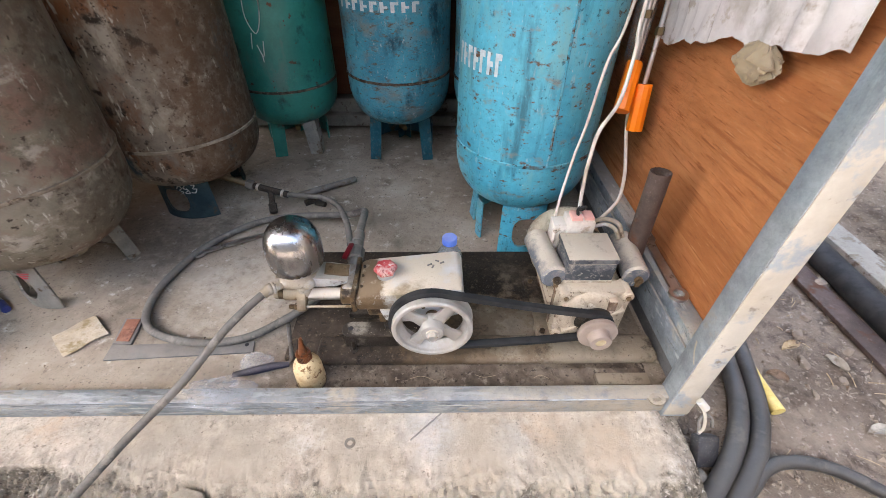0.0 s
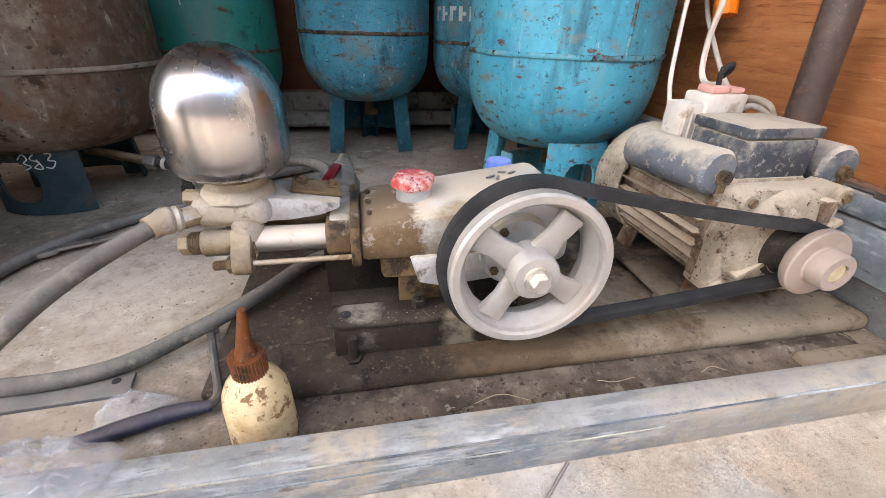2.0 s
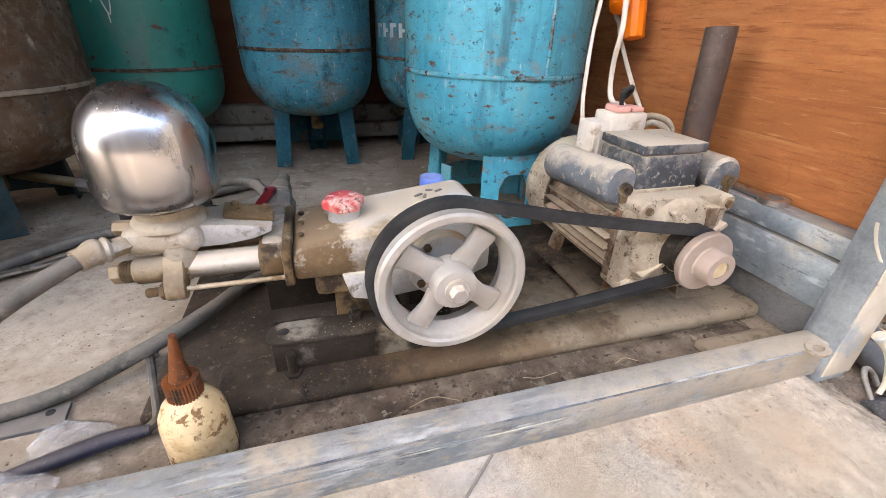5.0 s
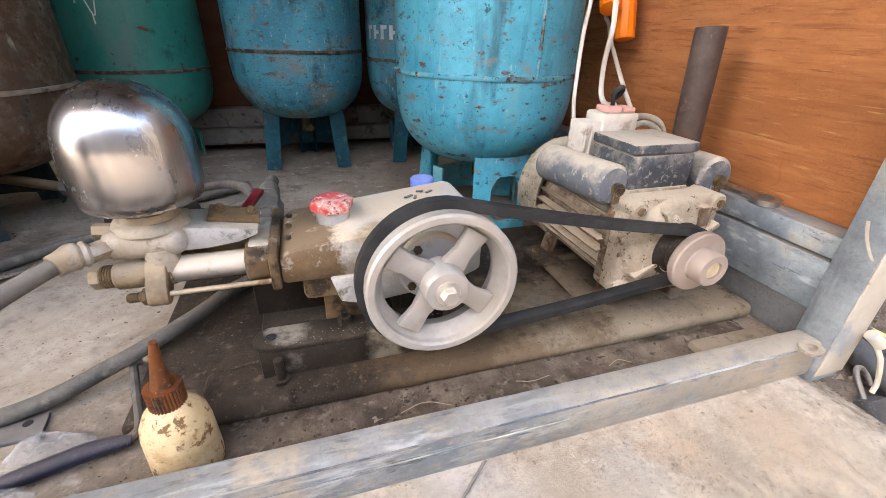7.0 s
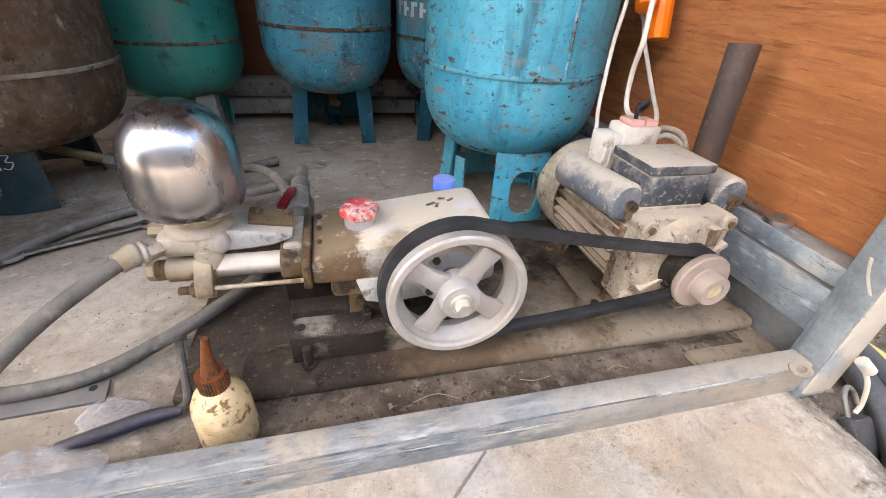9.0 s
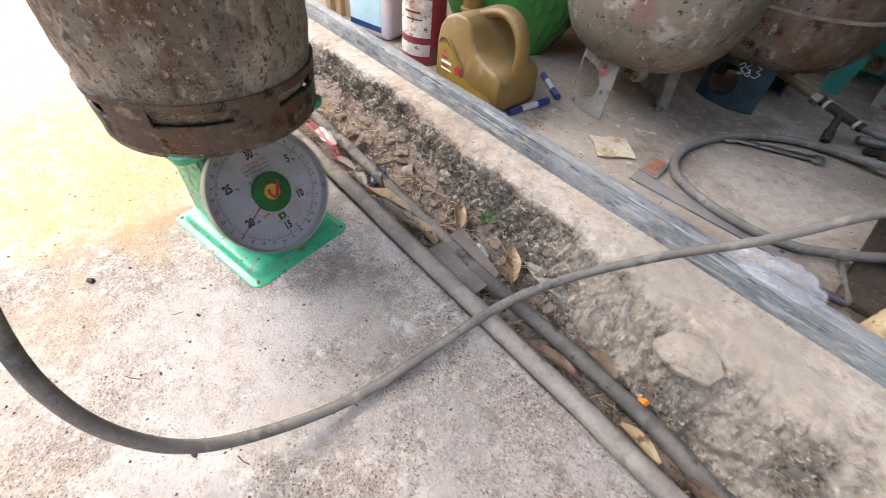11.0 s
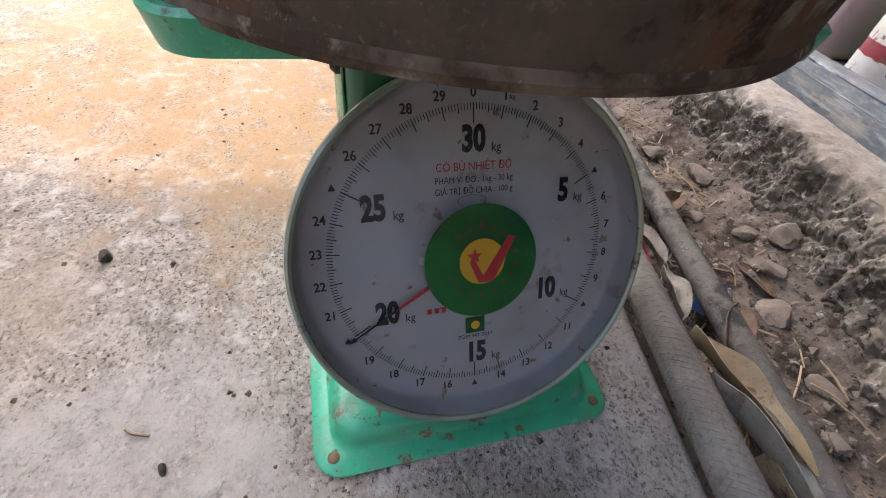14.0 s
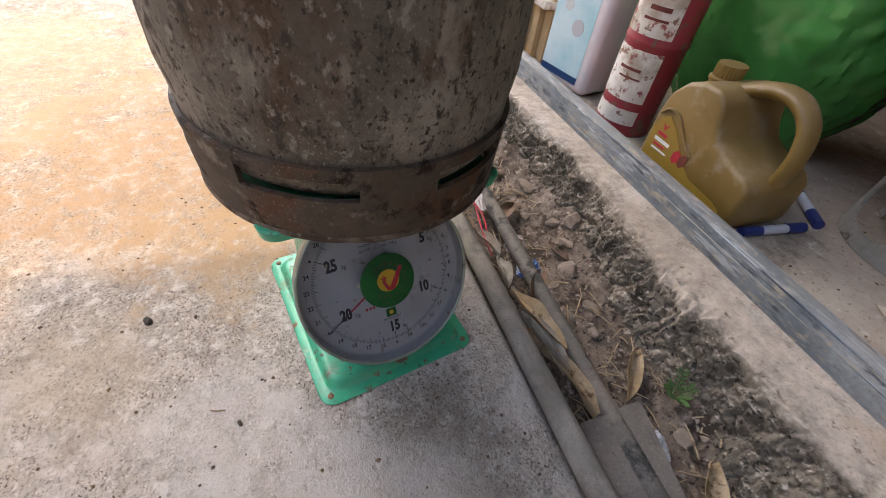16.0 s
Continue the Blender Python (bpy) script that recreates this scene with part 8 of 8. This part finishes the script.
single("scrap_pipe", Geo().rod((1.075, 1.15, -0.038), (1.060, 0.36, -0.040), 0.032, seg=20, bevel=0.002), M_RUBBER, "old black pipe lying on the dirt", "pipe")
single("grey_beam", Geo().box((1.115, 0.36, -0.075), (1.195, 1.25, -0.015), 0.006), M_LEGGREY, "dusty grey beam lying beside a black pipe", "beam")
single("rusty_flat_bar", Geo().box((-0.42, -0.03, 0), (0.42, 0.03, 0.012), 0.002, pose(0.995, 0.80, -0.064, 0, 0, 92)), M_PIPE, "rusty flat steel bar on the dirt", "steel bar")
tyre = Geo()
prof = [(0.20, -0.07), (0.27, -0.085), (0.31, -0.06), (0.32, 0.0), (0.31, 0.06), (0.27, 0.085), (0.20, 0.07), (0.19, 0.0), (0.20, -0.07)]
tyre.lathe(prof, 48, pose(1.62, 0.98, 0.09, 12, 0, 30), cap=False)
single("old_tyre", tyre, M_HOSEDARK, "old dark tyre lying on the dirt", "tyre")


def stone_mesh(seed, sx, sy, sz, sub=3):
    """A broken pebble: a lumpy ball with a few flat breaks and fine chips."""
    bm = bmesh.new()
    bmesh.ops.create_icosphere(bm, subdivisions=sub, radius=1)
    dice = random.Random(round(seed * 1000))
    cuts = [(Vector((dice.gauss(0, 1), dice.gauss(0, 1), dice.gauss(0, 0.8))).normalized(), dice.uniform(0.55, 0.85)) for _ in range(7)]
    for q in bm.verts:
        n = q.co.normalized()
        k = 1 + 0.30 * noise.noise(n * 1.4 + Vector((seed, 0, 0)))
        for way, reach in cuts:
            d = n.dot(way)
            if d > 0.05:
                k = min(k, reach / d)
        k += 0.07 * noise.noise(n * 4.1 + Vector((0, seed, 0))) + 0.04 * noise.noise(n * 9.0 + Vector((0, seed, 2)))
        q.co = Vector((n.x * sx * k, n.y * sy * k, max(n.z, -0.55) * sz * k))
    return Geo().take(bm)


rnd = random.Random(4)


def stone(x, y, z, s, turn, mat, label, flat=0.55, group="gutter stones"):
    g = stone_mesh(x * 7 + y * 13, s, s * rnd.uniform(0.6, 0.85), s * flat)
    ob = single("stone", g, mat, label, "stone", group, angle=32)
    ob.matrix_basis = pose(x, y, z, rnd.uniform(-12, 12), rnd.uniform(-12, 12), turn)
    return ob


for x, y, s, t in ((-1.027, 0.375, 0.020, 30), (-1.079, 0.378, 0.014, 70), (-0.978, 0.356, 0.018, 10), (-1.058, 0.403, 0.022, 130), (-1.19, 0.381, 0.022, 20), (-1.25, 0.35, 0.018, 80), (-0.90, 0.35, 0.015, 40), (-0.86, 0.33, 0.012, 15), (-0.60, 0.345, 0.020, 70), (-0.50, 0.34, 0.022, 30), (-0.545, 0.315, 0.014, 100), (-1.12, 0.345, 0.012, 10), (-0.70, 0.35, 0.014, 60), (-0.30, 0.33, 0.016, 40), (-0.06, 0.33, 0.024, 20), (0.02, 0.31, 0.018, 90), (-1.36, 0.34, 0.020, 15), (-1.45, 0.36, 0.016, 75)):
    stone(x, y, gutter_height(x, y) + s * 0.22, s, t, M_STONE, "dusty grey-brown stone lying in the gutter")
g = Geo().prism([(-0.405, 0.352), (-0.395, 0.385), (-0.365, 0.402), (-0.335, 0.395), (-0.318, 0.372), (-0.325, 0.345), (-0.365, 0.332), (-0.395, 0.338)], 0.010, pose(0.008, -0.028, -0.062, 7, 0, 0), 0.003)
single("flat_stone", g, M_KERB, "flat broken slab of pale concrete in the gutter", "stone")
for x, y, s, t in ((0.916, 0.749, 0.016, 10), (0.977, 0.749, 0.020, 50), (0.824, 0.624, 0.018, 100), (0.944, 0.652, 0.016, 20), (0.86, 0.70, 0.022, 60), (1.02, 0.86, 0.03, 15), (0.80, 0.55, 0.012, 80), (0.77, 0.72, 0.014, 20), (0.88, 0.58, 0.012, 50), (1.10, 0.80, 0.020, 0), (0.74, 0.86, 0.016, 40), (0.95, 0.95, 0.022, 70)):
    stone(x, y, yard_height(x, y) + s * 0.2, s, t, M_STONE, "grey stone lying on the dirt beside the cage", 0.5, "yard stones")

# countless small grit and chips
g = Geo()
for k in range(5200):
    if k < 2500:
        x, y = rnd.uniform(-1.6, 0.3), rnd.uniform(0.20, 0.385)
        z, s = gutter_height(x, y), rnd.choice((0.0015, 0.002, 0.0026, 0.0034, 0.0045, 0.007))
    elif k < 4900:
        x, y = 0.52 + 1.1 * rnd.random() ** 1.6, rnd.uniform(0.30, 1.4)
        z, s = yard_height(x, y), rnd.choice((0.003, 0.004, 0.005, 0.007, 0.010, 0.014))
    else:
        x, y = rnd.uniform(-1.5, 0.42), rnd.uniform(0.405, 0.478)
        z, s = kerb_height(x, y), rnd.choice((0.0008, 0.0012, 0.002))
    a = rnd.uniform(0, 6.28)
    pts = [(x + s * rnd.uniform(0.5, 1.1) * math.cos(a + b), y + s * rnd.uniform(0.5, 1.1) * math.sin(a + b), z - s * 0.2) for b in (0, 1.5, 3.1, 4.6)]
    g.add(pts + [(x + rnd.uniform(-0.3, 0.3) * s, y, z + s * rnd.uniform(0.3, 0.7))], [(0, 1, 4), (1, 2, 4), (2, 3, 4), (3, 0, 4)])
single("grit", g, M_STONE, "scattered grit and small chips of stone", "grit", kind="stuff", angle=10)
g = Geo()
for k in range(900):
    if k < 520:
        x, y, z = rnd.uniform(-1.25, -0.45), rnd.uniform(-0.42, 0.16), ROAD_Z
        s = rnd.choice((0.0008, 0.001, 0.0014, 0.002, 0.003))
    else:
        x, y, z = rnd.uniform(-0.9, 0.42), rnd.uniform(0.54, 1.6), 0.0
        s = rnd.choice((0.0008, 0.0012, 0.0018, 0.003))
    a = rnd.uniform(0, 6.28)
    pts = [(x + s * rnd.uniform(0.4, 1.2) * math.cos(a + b), y + s * rnd.uniform(0.4, 1.2) * math.sin(a + b), z) for b in (0, 1.5, 3.1, 4.6)]
    g.add(pts + [(x, y, z + s * 0.6)], [(0, 1, 4), (1, 2, 4), (2, 3, 4), (3, 0, 4)])
for k in range(1500):
    x = rnd.uniform(-0.36, 0.43)
    y = rnd.uniform(0.516, 0.60) if k < 900 else rnd.uniform(0.60, 0.80)
    z = 0.0 if y < 0.578 or x < -0.262 else 0.024 if y < 0.640 and x > -0.19 else 0.012
    s = rnd.choice((0.0004, 0.0005, 0.0007, 0.0010, 0.0015))
    a = rnd.uniform(0, 6.28)
    pts = [(x + s * rnd.uniform(0.4, 1.2) * math.cos(a + b), y + s * rnd.uniform(0.4, 1.2) * math.sin(a + b), z) for b in (0, 1.5, 3.1, 4.6)]
    g.add(pts + [(x, y, z + s * 0.7)], [(0, 1, 4), (1, 2, 4), (2, 3, 4), (3, 0, 4)])
single("dust_crumbs", g, M_OILCAST, "dark crumbs of dirt on road and floor", "dirt", kind="stuff", angle=10)
for x, y, s in ((-0.999, -0.228, 0.0085), (-0.845, -0.129, 0.004), (-0.66, -0.20, 0.005)):
    ob = single("dirt_clod", stone_mesh(x * 9, s, s * 0.6, s * 0.5, 2), M_OILBLACK, "small dark clod of dirt on the road", "dirt", "dirt clods", angle=28)
    ob.matrix_basis = pose(x, y, ROAD_Z + s * 0.22, 0, 0, 30)


for x, y, turn, L in ((-0.752, -0.270, 60, 0.016), (-0.80, -0.225, 40, 0.022), (-0.865, -0.150, 75, 0.015), (-0.62, -0.16, 20, 0.018)):
    q = Vector((math.cos(radians(turn)), math.sin(radians(turn)), 0)) * L / 2
    c = Vector((x, y, ROAD_Z + 0.0012))
    single("twig", Geo().sweep([c - q, c + Vector((0.001, -0.001, 0.0008)), c + q], 0.0008, 5), M_OILCAST, "thin dark twig lying on the road", "twig", "road twigs")


# ---- leaves and litter in the gutter ----
def leaf(a, b, width, z, mat, label, curl=0.010, roll=0.3, seed=1):
    """A curled dry leaf from stalk a to tip b."""
    a, b = Vector((*a, z)), Vector((*b, z))
    t = thing("leaf", a, label, "leaf", "fallen leaves")
    d = b - a
    s = d.cross(Vector((0, 0, 1))).normalized()

    def blade(u, v):
        w = width * math.sin(math.pi * (0.04 + 0.94 * u)) ** 0.75 * (0.5 if u > 0.8 else 0.5)
        x = (v - 0.5) * 2
        lift = curl * (1.1 * x * x + 0.9 * math.sin(math.pi * u) * 0.8 + 0.5 * noise.noise((u * 3, x * 1.5, seed)))
        return a + d * u + s * (x * w) + Vector((0, 0, lift + roll * x * w))
    part("blade", Geo().shell(blade, 20, 8, 0.0006), mat, t)
    part("midrib", Geo().sweep([blade(u, 0.5) + Vector((0, 0, 0.0006)) for u in np.linspace(0.0, 0.97, 12)], 1, 5, radii=[0.0011 * (1 - 0.7 * k / 11) for k in range(12)]), mat, t)
    return t


LEAVES = [((-0.925, 0.214), (-0.825, 0.240), 0.030, -0.062, M_LEAF, "curled tan dry leaf lying between the hoses", 0.014, 0.45),
          ((-0.892, 0.214), (-0.800, 0.228), 0.026, -0.066, M_LEAFGREY, "pale grey dry leaf lying between the hoses", 0.016, 0.6),
          ((-0.840, 0.220), (-0.745, 0.236), 0.024, -0.070, M_LEAF, "curled tan leaf lying between the hoses", 0.016, 0.5),
          ((-0.960, 0.285), (-0.905, 0.240), 0.024, -0.078, M_LEAFBROWN, "brown dry leaf beside the gutter hose", 0.012, 0.3),
          ((-0.995, 0.228), (-0.942, 0.220), 0.024, -0.066, M_LEAFGREY, "small pale leaf between the hoses", 0.010, 0.4),
          ((-1.098, 0.276), (-1.145, 0.336), 0.028, -0.096, M_LEAFBROWN, "pinkish-brown dry leaf on the gutter earth", 0.008, 0.2),
          ((-0.815, 0.360), (-0.758, 0.302), 0.024, -0.090, M_LEAF, "pale tan leaf leaning on the kerb foot", 0.008, 0.5),
          ((-0.812, 0.236), (-0.780, 0.266), 0.026, -0.084, M_LEAFBROWN, "broken brown leaf by the gutter hose", 0.008, 0.2),
          ((-0.870, 0.245), (-0.800, 0.226), 0.026, -0.080, M_LEAFBROWN, "brown dry leaf under the tan one", 0.010, -0.3),
          ((-0.632, 0.352), (-0.515, 0.346), 0.040, -0.096, M_LEAFGREY, "pale grey leaf lying in the gutter", 0.006, 0.1),
          ((-0.668, 0.352), (-0.612, 0.292), 0.028, -0.092, M_LEAF, "tan ribbed leaf in the gutter", 0.010, 0.3),
          ((-0.520, 0.226), (-0.430, 0.236), 0.026, -0.088, M_LEAFBROWN, "brown dry leaf under the hose", 0.010, 0.4),
          ((-0.460, 0.290), (-0.400, 0.285), 0.030, -0.092, M_LEAFBROWN, "brown dry leaf in the gutter", 0.008, 0.2),
          ((-0.360, 0.232), (-0.300, 0.226), 0.022, -0.090, M_LEAF, "tan dry leaf by the hose", 0.008, 0.3),
          ((-1.040, 0.352), (-0.995, 0.364), 0.024, -0.100, M_LEAFBROWN, "reddish scrap of leaf on the gutter earth", 0.004, 0.1),
          ((-0.270, 0.230), (-0.180, 0.220), 0.028, -0.086, M_LEAFBROWN, "curled brown leaf beside the road edge", 0.014, 0.5),
          ((-1.060, 0.222), (-1.005, 0.235), 0.020, -0.070, M_LEAFGREY, "grey dry leaf by the hose", 0.010, 0.3)]
for k, (a, b, w, z, mat, lab, c, r) in enumerate(LEAVES):
    leaf(a, b, w, z, mat, lab, c, r, k)
for k, (x, y, ang, L, mat) in enumerate(((0.80, 0.66, 20, 0.05, M_LEAF), (0.90, 0.60, 120, 0.045, M_LEAFGREY), (0.86, 0.80, 70, 0.05, M_LEAFBROWN), (0.98, 0.70, -30, 0.06, M_LEAF), (0.76, 0.58, 150, 0.04, M_LEAFBROWN), (1.05, 0.62, 40, 0.05, M_LEAFGREY), (0.84, 0.47, 10, 0.05, M_LEAFGREY), (0.92, 0.88, 95, 0.05, M_LEAF))):
    d = Vector((math.cos(radians(ang)), math.sin(radians(ang)))) * L
    leaf((x, y), (x + d.x, y + d.y), 0.022, yard_height(x, y) + 0.004, mat, "dry leaf lying on the dirt beside the cage", 0.006, 0.2, 40 + k)

crumple("foil_wrapper", (-0.986, 0.284, -0.098), 0.017, 0.021, 0.018, M_FOIL, "crumpled blue and silver sweet wrapper in the gutter", 5, 14, category="litter")
crumple("plastic_bag", (-0.140, 0.305, -0.092), 0.060, 0.048, 0.030, M_BAG, "torn clear plastic bag lying in the gutter", 12)
crumple("paper_scrap", (-1.16, 0.262, -0.078), 0.040, 0.016, 0.010, M_CLOTH, "crumpled pale plastic scrap beside the hose", 7, 16, category="litter")
crumple("plastic_scrap", (-0.705, 0.300, -0.094), 0.020, 0.016, 0.010, M_GREYPL, "crumpled grey plastic scrap in the gutter", 15, 14, category="litter")
for k, pts in enumerate(([(-1.26, 0.235, -0.055), (-1.18, 0.242, -0.045), (-1.12, 0.236, -0.050), (-1.06, 0.228, -0.060), (-1.01, 0.225, -0.068)], [(-1.22, 0.232, -0.050), (-1.14, 0.228, -0.046), (-1.09, 0.240, -0.055), (-1.04, 0.232, -0.065)])):
    single("plastic_string", Geo().sweep(spline(pts, 8), 0.0012, 6), M_STRING, "tangled red plastic string beside the hose", "string", "red strings")
pts = [(-1.045 + 0.0008 * k, 0.281 + 0.0165 * math.cos(k * 0.7), -0.083 + 0.0150 * math.sin(k * 0.7)) for k in range(20)] + [(-1.02, 0.285, -0.096), (-0.99, 0.287, -0.098), (-0.965, 0.291, -0.098)]
single("twine", Geo().sweep(pts, 0.0011, 6), M_WHITESTR, "white twine tied round the gutter hose", "twine")
g = Geo().shell(lambda u, v: (-0.745 + 0.115 * u + 0.006 * noise.noise((v * 5, 1, 2)) * (u > 0.9), 0.212 + 0.082 * v - 0.02 * u * v, -0.072 + 0.014 * v - 0.006 * u), 10, 6, 0.004)
single("tile_sheet", g, M_SLATE, "broken grey sheet wedged between the hoses", "sheet")
capt = thing("bottle_cap", (-0.357, 0.284, -0.09), "small orange bottle cap with a dark stub", "bottle cap")
part("cap", Geo().rod((-0.360, 0.285, -0.094), (-0.350, 0.283, -0.086), 0.0075, seg=14, bevel=0.001), M_ORANGE, capt)
part("stub", Geo().rod((-0.350, 0.283, -0.088), (-0.334, 0.280, -0.090), 0.006, seg=12, bevel=0.001), M_RUBBER, capt)

# twigs and straw
g = Geo()
for k in range(420):
    x, y = rnd.uniform(-1.4, 0.1), rnd.uniform(0.21, 0.375)
    if k > 370:
        x, y = rnd.uniform(0.6, 1.1), rnd.uniform(0.4, 0.9)
    z = (gutter_height(x, y) if x < 0.5 else yard_height(x, y)) + 0.004
    a, L = rnd.uniform(0, 6.28), rnd.uniform(0.012, 0.05)
    d = Vector((math.cos(a), math.sin(a), rnd.uniform(-0.1, 0.15))) * L
    p = Vector((x, y, z))
    g.sweep([p, p + d * 0.5 + Vector((0, 0, 0.002)), p + d], rnd.uniform(0.0005, 0.0011), 5)
single("straw", g, M_LEAF, "bits of straw and twig strewn in the gutter", "straw", kind="stuff")

# a weed at the foot of the kerb
weed = thing("weed", (-0.745, 0.362, -0.09), "small green weed growing at the kerb foot", "plant")
for k in range(6):
    a = math.tau * k / 6 + 0.3
    L = 0.020 + 0.009 * (k % 3)
    base_p = Vector((-0.745, 0.362, -0.090))
    stem = [base_p + Vector((math.cos(a) * L * 0.6 * t, math.sin(a) * L * 0.6 * t, L * t * (1.1 - 0.35 * t))) for t in np.linspace(0, 1, 7)]
    s = part("stem", Geo().sweep(stem, 0.0008, 5), M_LEAFGREEN, weed)
    for i, t in enumerate((2, 3, 4, 5, 6)):
        for sgn in (-1, 1):
            d = Vector((math.cos(a + sgn * 1.1), math.sin(a + sgn * 1.1), 0.35)) * 0.0085
            o = stem[t]
            sd = d.cross(Vector((0, 0, 1))).normalized() * 0.0021
            part("leaflet", Geo().add([o, o + d * 0.5 + sd, o + d, o + d * 0.5 - sd, o + d * 0.5 + Vector((0, 0, 0.0008))], [(0, 1, 4), (1, 2, 4), (2, 3, 4), (3, 0, 4)]), M_LEAFGREEN, s)
